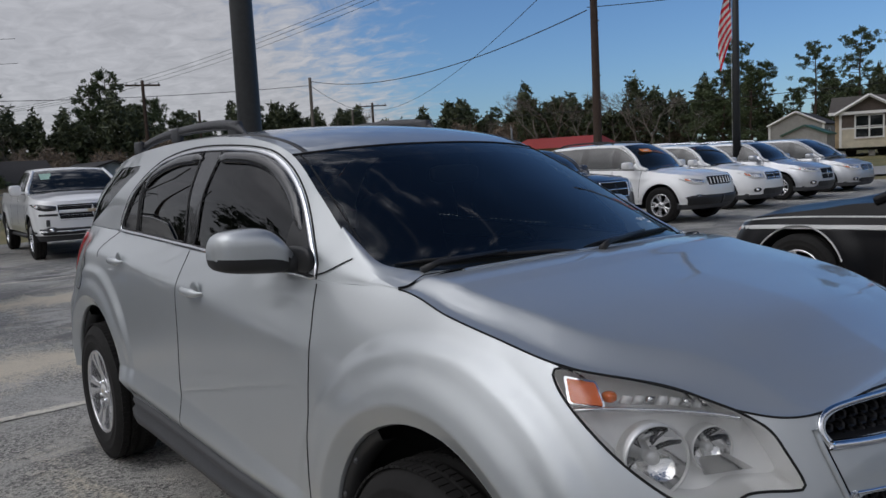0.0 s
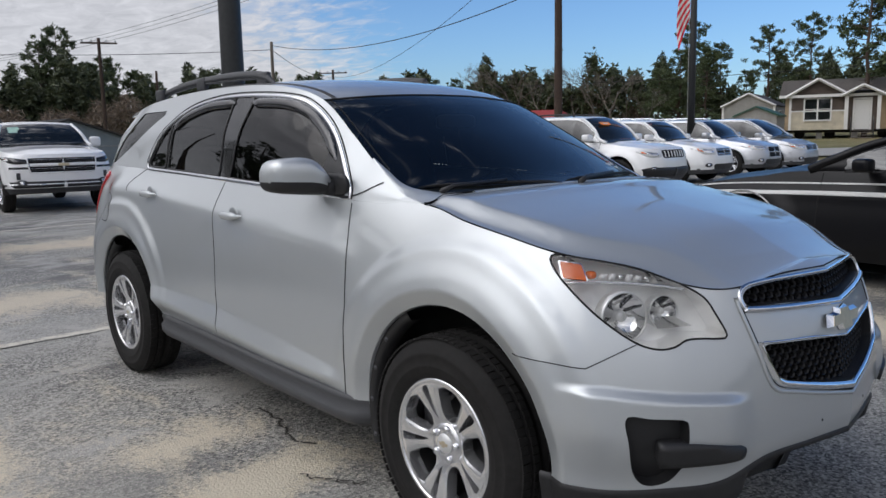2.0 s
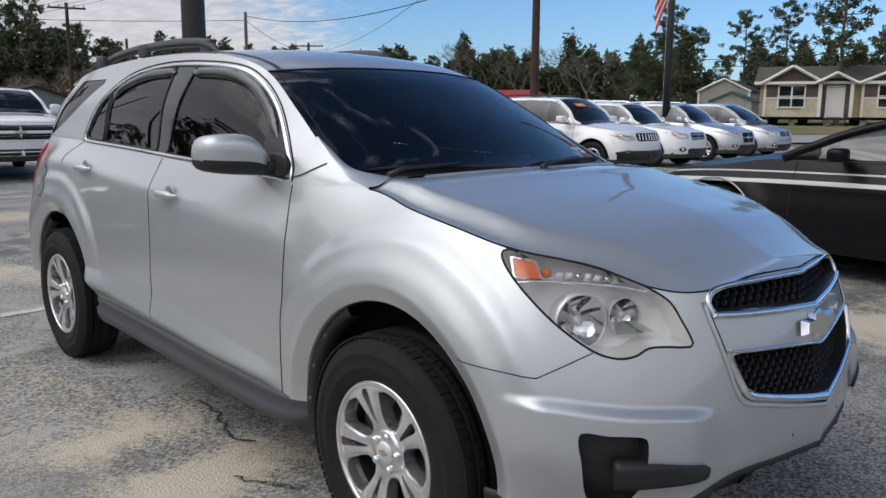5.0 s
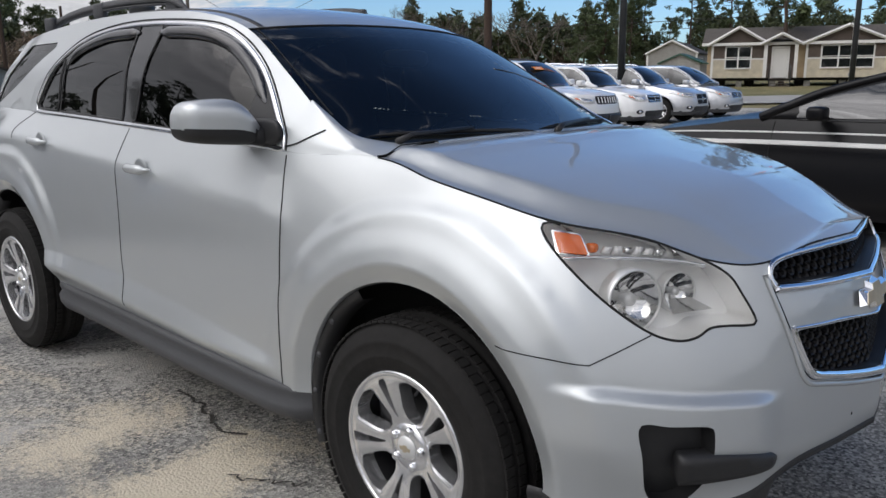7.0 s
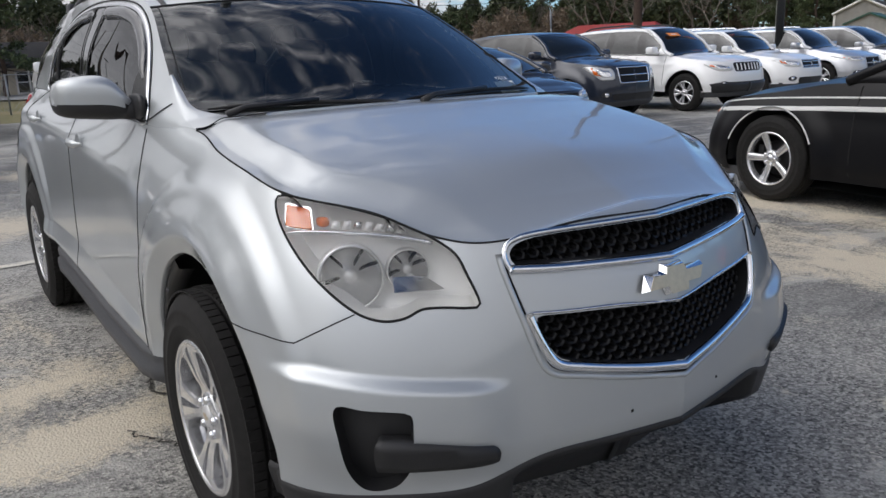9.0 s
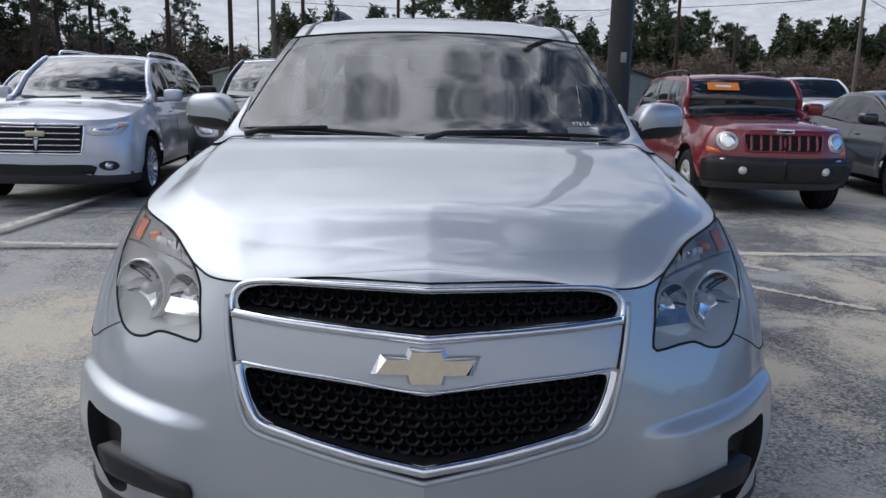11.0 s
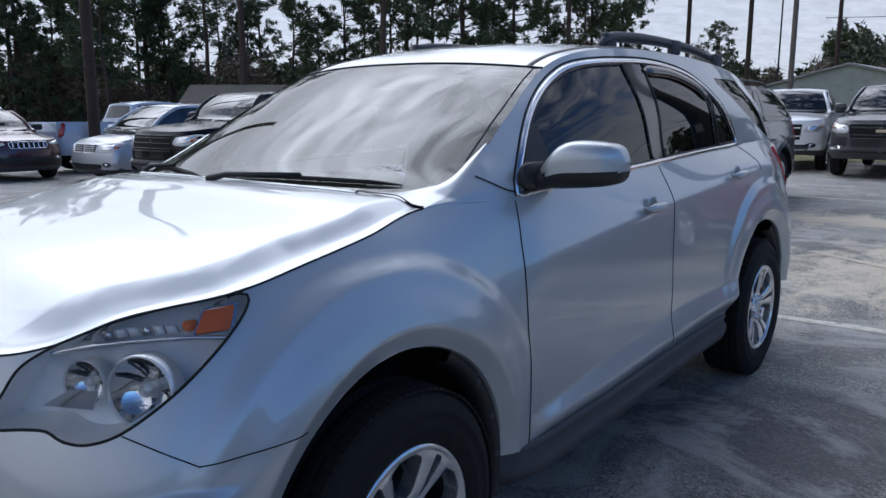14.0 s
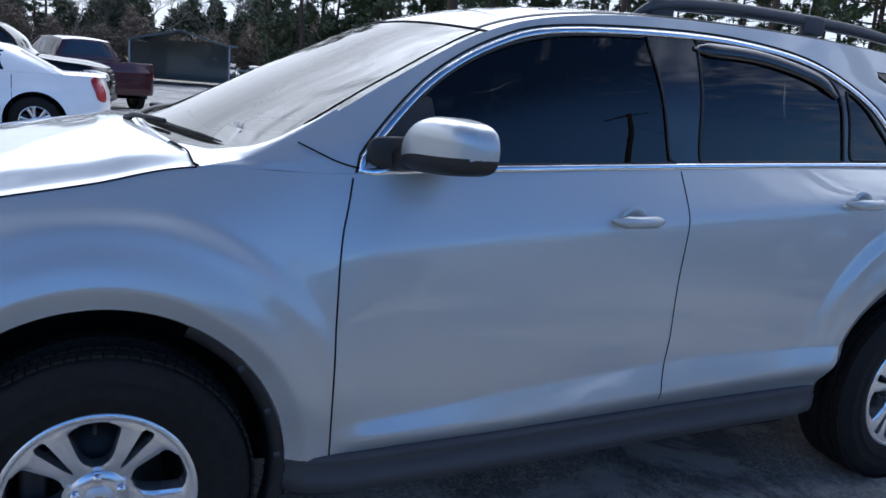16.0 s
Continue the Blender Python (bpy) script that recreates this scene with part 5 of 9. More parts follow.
front_run([(0.0, 0.8455), (0.064, 0.848), (0.18, 0.8535), (0.29, 0.859), (0.385, 0.866), (0.412, 0.868)], 0.022, 0.013, "lower_chrome_bar", CHROME, g1)
front_run([(0.0, 0.938), (0.20, 0.938), (0.335, 0.935), (0.392, 0.925), (0.413, 0.904), (0.414, 0.880), (0.408, 0.866)], 0.014, 0.008, "chrome_surround", CHROME, g1)
front_run([(0.0, 0.745), (0.06, 0.748), (0.17, 0.760), (0.295, 0.767), (0.392, 0.774)], 0.008, 0.006, "chrome_upper_edge", CHROME, g2)
front_run([(0.0, 0.587), (0.113, 0.6035), (0.225, 0.6255), (0.28, 0.638), (0.332, 0.651), (0.357, 0.669), (0.378, 0.712), (0.390, 0.752), (0.394, 0.776)], 0.024, 0.012, "chrome_lower_frame", CHROME, g2)
front_run([(0.0, 0.572), (0.054, 0.581), (0.167, 0.603), (0.28, 0.628), (0.343, 0.644), (0.370, 0.672), (0.389, 0.728), (0.405, 0.795), (0.417, 0.862), (0.419, 0.900)], 0.005, 0.0035, "frame_gap", GAP, suv)
front_run([(0.0, 0.562), (0.054, 0.571), (0.169, 0.592), (0.285, 0.6175), (0.352, 0.634), (0.381, 0.664), (0.399, 0.724), (0.414, 0.793), (0.425, 0.862), (0.426, 0.902)], 0.014, 0.007, "bumper_flange", SILVER, suv)
# badge: a plain cross of two bars with a chrome rim
tie = np.array([(0.110, 0.021), (0.042, 0.021), (0.036, 0.036), (-0.036, 0.036), (-0.042, 0.021), (-0.093, 0.021), (-0.112, -0.017), (-0.042, -0.017), (-0.036, -0.035), (0.036, -0.035), (0.042, -0.017), (0.092, -0.017)])
base = float(FROM_FRONT.cast(side_tree, [(0.001, 0.790)])[0][0, 0]) - 0.006
lean = (float(FROM_FRONT.cast(side_tree, [(0.001, 0.760)])[0][0, 0]) - float(FROM_FRONT.cast(side_tree, [(0.001, 0.830)])[0][0, 0])) / 0.070
shrunk = np.array([(y - math.copysign(0.007 if abs(y) < 0.05 else 0.013, y), z - math.copysign(0.0055, z)) for y, z in tie])
for q0, q1, x0, x1, mat, nm in ((tie, shrunk, 0.0, 0.016, CHROME, "badge_rim"), (shrunk, shrunk, 0.010, 0.0175, GOLD, "badge_face")):
    n = len(tie)
    V = np.concatenate([[(base + x0 - lean * z - 0.10 * y * y, y, 0.795 + z) for y, z in q0], [(base + x1 - lean * z - 0.10 * y * y, y, 0.795 + z) for y, z in q1]])
    F = [tuple(range(n, 2 * n))] + [(i, (i + 1) % n, n + (i + 1) % n, n + i) for i in range(n)]
    mesh_ob(nm, V, F, mat, suv, smooth=False)

# chin: black lower lip, plate screw holes, tow cover
foot = SIDE[(rows_u <= 6.3) & (SIDE[:, 0, 0] > 0.40), 0]
nf_ = len(foot)
out = np.stack([np.gradient(foot[:, 1]), -np.gradient(foot[:, 0])], 1)
out /= np.linalg.norm(out, axis=1, keepdims=True)
mouth = step(foot[:, 1], 0.46, 0.38)
rows = []
for k, (o, dz) in enumerate(((-0.004, 0.006), (0.004, -0.002), (0.003, -0.016), (-0.006, -0.050), (-0.014, -0.085), (-0.04, -0.11), (-0.14, -0.12))):
    sink = mouth * (0, 0.0, 0.0, 0.14, 0.17, 0.17, 0.15)[k]
    zz = foot[:, 2] + dz + mouth * (0, 0, 0, 0.030, -0.05, -0.09, -0.10)[k]
    rows.append(np.stack([foot[:, 0] + out[:, 0] * (o - sink), foot[:, 1] + out[:, 1] * (o - sink), zz], 1))
V, F = both(np.array(rows).reshape(-1, 3), grid_faces(len(rows), nf_))
mesh_ob("chin_lip", V, F, BLACK_PLASTIC, suv, "dark plastic lip under the bumper")
for y, z in ((0.155, 0.505), (-0.155, 0.505)):
    c, nn = FROM_FRONT.cast(side_tree, [(abs(y), z)])
    v, f = lathe([(0.0, 0.0012), (0.004, 0.001), (0.005, 0.0)], 10)
    v = v[:, [1, 0, 2]] + c[0] * (1, np.sign(y), 1)
    mesh_ob("screw_hole", v, f, GAP, suv)

# underside closes the body
xs = np.linspace(0.62, -3.58, 24)
und = [(x, y * (0.60 if x < -3.3 or min(abs(x - wx) for wx in WHEELS_X) < 0.5 else 0.80), 0.27 if x > -3.3 else 0.34) for x in xs for y in (-1, 1)]
mesh_ob("underbody", und, [(2 * i, 2 * i + 1, 2 * i + 3, 2 * i + 2) for i in range(23)], GAP, suv)

# wipers, cowl
cow = np.concatenate([[(HOOD[-1, j, 0] - 0.012, HOOD[-1, j, 1] * 1.0, HOOD[-1, j, 2] - 0.022) for j in range(SH)], [(HOOD[-1, j, 0] - 0.16, HOOD[-1, j, 1] * 0.985, HOOD[-1, j, 2] + 0.012) for j in range(SH)]])
mesh_ob("cowl_panel", cow, [(j, j + 1, SH + j + 1, SH + j) for j in range(SH - 1)], BLACK_PLASTIC, suv)


def screen_at(y, tq):
    """A point of the windscreen, y across, tq from foot (0) to header (3)."""
    i = tq / 9 * (TR - 1)
    a = ROOF[int(i)] + (ROOF[int(i) + 1] - ROOF[int(i)]) * (i - int(i))
    return np.array([np.interp(y, a[:, 1], a[:, k]) for k in range(3)])


for y0, y1, t0, t1 in ((0.60, -0.06, 0.42, 0.30), (-0.10, -0.66, 0.16, 0.52)):
    run = [screen_at(y0 + (y1 - y0) * f, t0 + (t1 - t0) * f + 0.10 * math.sin(math.pi * f)) for f in np.linspace(0, 1, 24)]
    up = np.tile((0.5, 0, 0.86), (24, 1))
    blade = bead(np.array(run) + up * 0.003, up, 0.010, 0.013, taper=True)
    arm = tube([screen_at(y0 + (y1 - y0) * 0.95, 0.06) + (0.02, 0, 0.01), screen_at(y0 + (y1 - y0) * 0.85, 0.15) + (0.01, 0, 0.022), screen_at(y0 + (y1 - y0) * 0.45, (t0 + t1) / 2 + 0.09) + (0.012, 0, 0.018)], [0.012, 0.009, 0.006], 8)
    V, F = joined(blade, arm)
    mesh_ob("wiper", V, F, BLACK_PLASTIC, suv)

# the wing sweeps up in an arc from the bonnet's rear corner to the screen pillar
jb = int(np.argmin(np.abs(HOOD[-1, :, 1] - 0.56)))
inner_pts = [HOOD[-1, jb] + (-0.004, 0, 0.002)] + [screen_at(yq, tq) for yq, tq in ((0.615, 0.10), (0.655, 0.30), (0.682, 0.55), (0.690, 0.85), (0.686, 1.15))] + [cr(RAIL, np.array([1.45]))[0] - (0, 0.012, -0.001)]
inner_ = even(inner_pts, 27)
corner = HOOD[-1, -1] + (-0.004, 0, 0)
WING = []
for k in range(27):
    tk = max(0.0, (k - 6) / 20 * 1.45)
    f6 = min(1.0, k / 6)
    o = cr(TOP, np.array([8.0 + 0.5 * f6]))[0] * (1 - f6**4) + cr(WAIST, np.array([0.0]))[0] * f6**4 if k < 6 else cr(WAIST, np.array([tk]))[0]
    m = corner + (cr(RAIL, np.array([0.0]))[0] - corner) * f6 if k < 6 else cr(RAIL, np.array([tk]))[0]
    for q in np.linspace(0, 1, 9):
        sn = math.sin(math.pi * q)
        WING.append(o + (m - o) * q + np.array((0, 0.022 * sn + 0.010 * sn**4, 0)) * swell(m - o) + np.array((0.2, 0.6, 0.75)) * 0.003 * min(1.0, 3 * q) * min(1.0, (26 - k) / 4))
    for q in (0.25, 0.5, 0.75, 1.0):
        WING.append(m + (inner_[k] - m) * q + np.array((0.3, 0.25, 0.85)) * (0.004 + 0.004 * math.sin(math.pi * q)))
WING = np.array(WING).reshape(27, 13, 3)
# its normals run on from those of the wing below
WING_N = np.cross(np.gradient(WING, axis=0), np.gradient(WING, axis=1))
WING_N /= np.linalg.norm(WING_N, axis=2, keepdims=True) + 1e-9
WING_N *= np.sign(WING_N[..., 1:2] + WING_N[..., 2:3])
side_n = np.cross(SIDE[1:, -1] - SIDE[:-1, -1], SIDE[:-1, -1] - SIDE[:-1, -2])
side_n /= np.linalg.norm(side_n, axis=1, keepdims=True) + 1e-9
side_n *= np.sign(side_n[:, 1:2] + 1e-9)
for k in range(27):
    near_n = side_n[int(np.argmin(np.linalg.norm(SIDE[:-1, -1] - WING[k, 0], axis=1)))]
    for j, wt in enumerate((1.0, 0.8, 0.55, 0.3, 0.1)):
        WING_N[k, j] = WING_N[k, j] * (1 - wt) + near_n * wt
WING_N /= np.linalg.norm(WING_N, axis=2, keepdims=True) + 1e-9
for s in (1, -1):
    V, F = WING.reshape(-1, 3), grid_faces(27, 13)
    V, F = (V, F) if s > 0 else mirrored(V, F)
    ob = mesh_ob("wing_corner", V, F, SILVER, suv)
    ob.data.normals_split_custom_set_from_vertices([tuple(q) for q in WING_N.reshape(-1, 3) * (1, s, 1)])
    gap_run = HOOD[-1, jb - 2 :] * (1, s, 1) + (-0.002, 0, 0.004)
    mesh_ob("bonnet_shut_line", *bead(gap_run, np.tile((-0.2, 0, 0.98), (len(gap_run), 1)), 0.006, 0.003), GAP, suv)

# stock slip inside the screen with its small number
c = np.array((-0.330, 0.515, 1.199))
ax = np.array((-0.20, 0.98, 0.0))
ax /= np.linalg.norm(ax)
upv = np.array((-0.70, -0.14, 0.70))
upv -= ax * (upv @ ax)
upv /= np.linalg.norm(upv)
card = [c + ax * u * 0.056 + upv * v * 0.030 for u, v in ((-1, -1), (1, -1), (1, 1), (-1, 1))]
slip = thing("stock_slip", "white paper stock slip with small dark print on the dashboard", "paper slip")
mesh_ob("slip_sheet", card, [(0, 1, 2, 3)], PAPER, slip, smooth=False)
nrm = np.cross(ax, upv)
bars = []
for k, (v, w0, w1, hgt) in enumerate(((0.1, -0.85, 0.8, 0.05), (-0.15, -0.85, 0.6, 0.05), (-0.4, -0.85, 0.75, 0.05), (-0.65, -0.85, 0.3, 0.05))):
    q = [c + nrm * 0.001 + ax * a * 0.054 + upv * (v + b * hgt) * 0.030 for a, b in ((w0, -1), (w1, -1), (w1, 1), (w0, 1))]
    bars.append((q, [(0, 1, 2, 3)]))
V, F = joined(*bars)
mesh_ob("print_lines", V, F, LAMP_GREY, slip, smooth=False)
tx = bpy.data.curves.new("stock_number", "FONT")
tx.body = "8761A"
tx.size, tx.extrude, tx.align_x = 0.026, 0.0003, "CENTER"
num = new("stock_number", tx)
num.data.materials.append(PAPER)
m3 = Matrix((ax, upv, nrm)).transposed().to_4x4()
m3.translation = c + upv * 0.036 + nrm * 0.001
num.matrix_world = m3
num.parent = slip

# fuel filler door on the right rear quarter
ring_ = even([(3.10 + 0.085 * math.copysign(abs(math.cos(g)) ** 0.6, math.cos(g)), 0.985 + 0.085 * math.copysign(abs(math.sin(g)) ** 0.6, math.sin(g))) for g in np.linspace(0, 2 * math.pi, 24, endpoint=False)], 60, True)
P, N = FROM_LEFT.cast(side_tree, ring_)
mesh_ob("fuel_door_gap", *mirrored(*bead(P, N, 0.005, 0.0018, closed=True)), GAP, suv)
P, f, N = patch(side_tree, FROM_LEFT, ring_.mean(0) + (ring_ - ring_.mean(0)) * 0.96, 0.0025, 0.03)
mesh_ob("fuel_door", *mirrored(P, f), SILVER, suv)

# tail lamps
REAR_VIEW = View((0.62, -0.78, 0.0))
tq = even(REAR_VIEW.flat([(-3.40, 0.86, 1.17), (-3.55, 0.80, 1.19), (-3.66, 0.72, 1.17), (-3.72, 0.66, 1.02), (-3.70, 0.70, 0.90), (-3.60, 0.80, 0.90), (-3.52, 0.83, 1.02)]), 40, True)
for s in (1, -1):
    V, F = shell_patch(side_tree, REAR_VIEW, tq, 0.012, 0.02, 0.04)
    V, F = (V, F) if s > 0 else mirrored(V, F)
    mesh_ob("tail_lamp", V, F, REDLENS, suv, "red tail lamp")

# cabin: floor tub, dash, wheel, seats
V, F = joined(box((-2.1, 0, 0.42), (3.2, 1.3, 0.06)), box((-1.9, 0.70, 0.75), (3.0, 0.05, 0.7)), box((-1.9, -0.70, 0.75), (3.0, 0.05, 0.7)), box((-0.45, 0, 0.78), (0.10, 1.3, 0.6)), box((-3.45, 0, 0.85), (0.06, 1.2, 0.8)))
mesh_ob("cabin_tub", V, F, CABIN, suv, smooth=False)
V, F = joined(blob((-0.62, 0, 1.00), (0.30, 0.66, 0.13), 0.5, 32, 14), blob((-0.78, 0.36, 1.07), (0.14, 0.2, 0.06), 0.6, 20, 10))
mesh_ob("dashboard", V, F, CABIN, suv)
a = np.linspace(0, 2 * math.pi, 33)
ring = np.stack([-0.98 + 0.08 * np.sin(a), 0.36 + 0.185 * np.cos(a), 1.03 + 0.165 * np.sin(a)], 1)
V, F = joined(tube(ring, 0.016, 8, False), tube([(-0.98, 0.19, 1.03), (-0.955, 0.36, 1.02), (-0.98, 0.53, 1.03)], [0.018, 0.05, 0.018], 8), tube([(-0.96, 0.36, 1.02), (-0.78, 0.36, 0.98)], 0.03, 8))
mesh_ob("steering_wheel", V, F, CABIN, suv)
for sy in (0.36, -0.36):
    V, F = joined(blob((-1.45, sy, 0.68), (0.27, 0.25, 0.11), 0.5, 24, 12), blob((-1.72, sy, 1.02), (0.10, 0.24, 0.34), 0.5, 24, 14, Matrix.Rotation(radians(-14), 4, "Y")), blob((-1.83, sy, 1.42), (0.06, 0.13, 0.09), 0.6, 18, 10))
    mesh_ob("front_seat", V, F, CABIN, suv)
V, F = joined(blob((-2.35, 0, 0.70), (0.27, 0.62, 0.11), 0.4, 28, 12), blob((-2.68, 0, 1.02), (0.11, 0.62, 0.32), 0.4, 28, 12, Matrix.Rotation(radians(-16), 4, "Y")), *[blob((-2.82, q, 1.38), (0.06, 0.12, 0.08), 0.6, 16, 10) for q in (0.38, -0.38)])
mesh_ob("rear_seat", V, F, CABIN, suv)
V, F = blob((-0.86, 0.0, 1.44), (0.02, 0.12, 0.035), 0.5, 20, 10)
mesh_ob("inner_mirror", V, F, BLACK_PLASTIC, suv)
hl = np.array([ROOF[h + 2 + i, :, :] - (0, 0, 0.04) for i in range(0, TR - h - 4, 6)])
mesh_ob("headliner", hl.reshape(-1, 3), grid_faces(hl.shape[0], SR), CABIN_LIGHT, suv)

# ---------------------------------------------------------------- ground
def asphalt():
    p = Nodes("worn_asphalt", (0.2, 0.19, 0.18), 0.85)
    c = p.coord("Object")
    grit = p.noise(38, 6, 0.85, c)
    chips = p.node("ShaderNodeTexVoronoi", Scale=95.0)
    p.l.new(c, chips.inputs["Vector"])
    base = p.mix(p.span(grit, 0.42, 0.58), (0.090, 0.088, 0.082), (0.40, 0.388, 0.355))
    base = p.mix(p.span(chips.outputs["Color"], 0.50, 0.85, 0.0, 0.85), base, (0.64, 0.615, 0.555))
    base = p.mix(p.span(chips.outputs["Color"], 0.30, 0.12, 0.0, 0.80), base, (0.030, 0.030, 0.029))
    wear = p.noise(0.55, 7, 0.66, c, 0.5)
    base = p.mix(p.span(wear, 0.46, 0.62, 0.0, 0.55), base, (0.46, 0.445, 0.40))
    dark = p.noise(0.36, 7, 0.66, p.scaled(c, (1.0, 0.5, 1.0)), 0.5)
    base = p.mix(p.span(dark, 0.49, 0.60, 0.0, 0.74), base, (0.070, 0.070, 0.073))
    # shade on the SUV's +y side and sunlit ground opposite, put into the colour
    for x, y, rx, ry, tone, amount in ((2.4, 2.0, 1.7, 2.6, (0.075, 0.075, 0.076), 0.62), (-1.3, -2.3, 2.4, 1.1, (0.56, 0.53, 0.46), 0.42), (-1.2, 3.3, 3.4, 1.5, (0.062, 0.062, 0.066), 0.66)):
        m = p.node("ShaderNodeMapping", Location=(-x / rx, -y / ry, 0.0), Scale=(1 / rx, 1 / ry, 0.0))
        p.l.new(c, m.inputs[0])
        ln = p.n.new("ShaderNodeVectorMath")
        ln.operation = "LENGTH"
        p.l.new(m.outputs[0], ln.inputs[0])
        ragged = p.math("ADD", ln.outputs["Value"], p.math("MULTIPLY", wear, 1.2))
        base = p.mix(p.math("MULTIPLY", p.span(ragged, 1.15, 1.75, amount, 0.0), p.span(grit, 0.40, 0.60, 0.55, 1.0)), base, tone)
    # dust washed into pale feathery drifts
    wash = p.noise(1.15, 9, 0.70, p.scaled(c, (1.0, 0.7, 1.0)), 1.1)
    base = p.mix(p.span(wash, 0.52, 0.60, 0.0, 0.70), base, (0.50, 0.485, 0.445))
    # sand lies where it has washed together: a grainy cover, thick only in a few hollows
    hollow = None
    for x, y, rx, ry in ((-0.92, -1.05, 0.26, 0.62), (-1.52, -1.15, 0.22, 0.55), (-1.9, -2.2, 1.0, 0.5), (-0.2, -2.2, 0.9, 0.35), (-6.2, 1.0, 1.8, 0.8), (-7.4, 2.4, 1.6, 0.8), (-4.2, 2.2, 0.7, 0.6), (-1.6, 2.5, 1.0, 0.5), (-5.6, -1.0, 0.6, 2.2), (-9.5, 1.0, 0.7, 3.0), (0.8, -3.2, 1.4, 0.6), (-5.2, 4.3, 1.6, 0.7), (-0.2, 3.3, 1.5, 0.7), (1.0, 3.6, 1.0, 0.5), (-2.9, 3.2, 1.2, 0.45), (-2.0, 4.5, 1.4, 0.4), (-1.2, 1.75, 0.5, 0.22)):
        m = p.node("ShaderNodeMapping", Location=(-x / rx, -y / ry, 0.0), Scale=(1 / rx, 1 / ry, 0.0))
        p.l.new(c, m.inputs[0])
        ln = p.n.new("ShaderNodeVectorMath")
        ln.operation = "LENGTH"
        p.l.new(m.outputs[0], ln.inputs[0])
        f = p.span(ln.outputs["Value"], 0.1, 1.5, 1.0, 0.0)
        hollow = f if hollow is None else p.math("MAXIMUM", hollow, f)
    drift = p.noise(1.7, 9, 0.72, p.scaled(c, (0.8, 1.3, 1.0)), 0.7)
    cover = p.math("ADD", p.math("ADD", drift, p.math("MULTIPLY", hollow, 0.34)), p.math("MULTIPLY", p.span(chips.outputs["Color"], 0.0, 1.0, -1.0, 1.0), 0.10))
    sand = p.mix(p.span(p.noise(240, 2, 0.6, c), 0.3, 0.7), (0.56, 0.49, 0.37), (0.78, 0.70, 0.54))
    base = p.mix(p.span(cover, 0.58, 0.78, 0.0, 0.90), base, sand)
    p.set("Base Color", base)
    p.set("Roughness", p.span(dark, 0.45, 0.65, 0.88, 0.62))
    h = p.math("ADD", p.math("MULTIPLY", grit, 0.7), p.math("MULTIPLY", chips.outputs["Distance"], 0.6))
    p.bump(h, 0.7, 0.012)
    return p.mat


ASPHALT = asphalt()


def grass_soil():
    p = Nodes("winter_grass", (0.2, 0.17, 0.08), 0.95)
    c = p.coord("Object")
    a = p.mix(p.span(p.noise(0.22, 6, 0.6, c), 0.4, 0.62), (0.16, 0.155, 0.06), (0.30, 0.24, 0.12))
    a = p.mix(p.span(p.noise(14, 4, 0.7, c), 0.3, 0.7, 0, 0.5), a, (0.10, 0.10, 0.04))
    p.set("Base Color", a)
    p.bump(p.noise(30, 3, 0.6, c), 0.6, 0.05)
    return p.mat


GRASS_MAT = grass_soil()
n = 161
gx = np.sinh(np.linspace(-1, 1, n) * 5.2) / math.sinh(5.2) * 2500
V = [(x, y, -0.04 - 0.018 * min(75.0, max(0.0, -y - 1.0)) + 0.02 * min(60.0, max(0.0, y - 24))) for x in gx for y in gx]
tagged(mesh_ob("ground", V, grid_faces(n, n), GRASS_MAT, None, "", False), "dry winter grass and soil reaching to the horizon", "ground", "", "structure")
xs_ = np.array([-21.5] + list(np.linspace(-21, 27.5, 50)) + [28.0])
ys_ = np.array(list(np.linspace(-64, 29.5, 95)))
V = [(x if y < 7 else max(x, -24 + 2.5 * (x + 21.5) / 49.5), y, -0.018 * max(0.0, -y - 1.0) + 0.02 * max(0.0, y - 24)) for x in xs_ for y in ys_]
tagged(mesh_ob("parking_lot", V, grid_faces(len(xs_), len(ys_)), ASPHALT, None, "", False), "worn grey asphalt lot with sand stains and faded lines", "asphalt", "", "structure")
ROAD_MAT = plain("road_concrete", (0.34, 0.33, 0.31), 0.9, 0, 6, 0.12, 0.1)


def faded_paint():
    p = Nodes("faded_line_paint", (0.62, 0.61, 0.57), 0.8)
    c = p.coord("Object")
    n = p.noise(9, 6, 0.7, c)
    p.set("Base Color", p.mix(p.span(n, 0.46, 0.66), (0.68, 0.64, 0.54), (0.32, 0.30, 0.26)))
    return p.mat


PAINT_LINE = faded_paint()


def ribbon(name, pts, width, z, mat, label, cat, wob=0.0, seed=1):
    rnd = random.Random(seed)
    P = even(pts, max(8, int(12 * len(pts))))
    T = np.gradient(P, axis=0)
    T /= np.linalg.norm(T, axis=1, keepdims=True)
    N = np.stack([-T[:, 1], T[:, 0]], 1)
    w = np.array([width * (1 + wob * (rnd.random() - 0.5) * 2) for _ in P])
    V = np.concatenate([P + N * w[:, None] / 2, P - N * w[:, None] / 2])
    n = len(P)
    ob = mesh_ob(name, [(x, y, z) for x, y in V], [(i, i + 1, n + i + 1, n + i) for i in range(n - 1)], mat, None, "", False)
    return tagged(ob, label, cat, "", "structure")


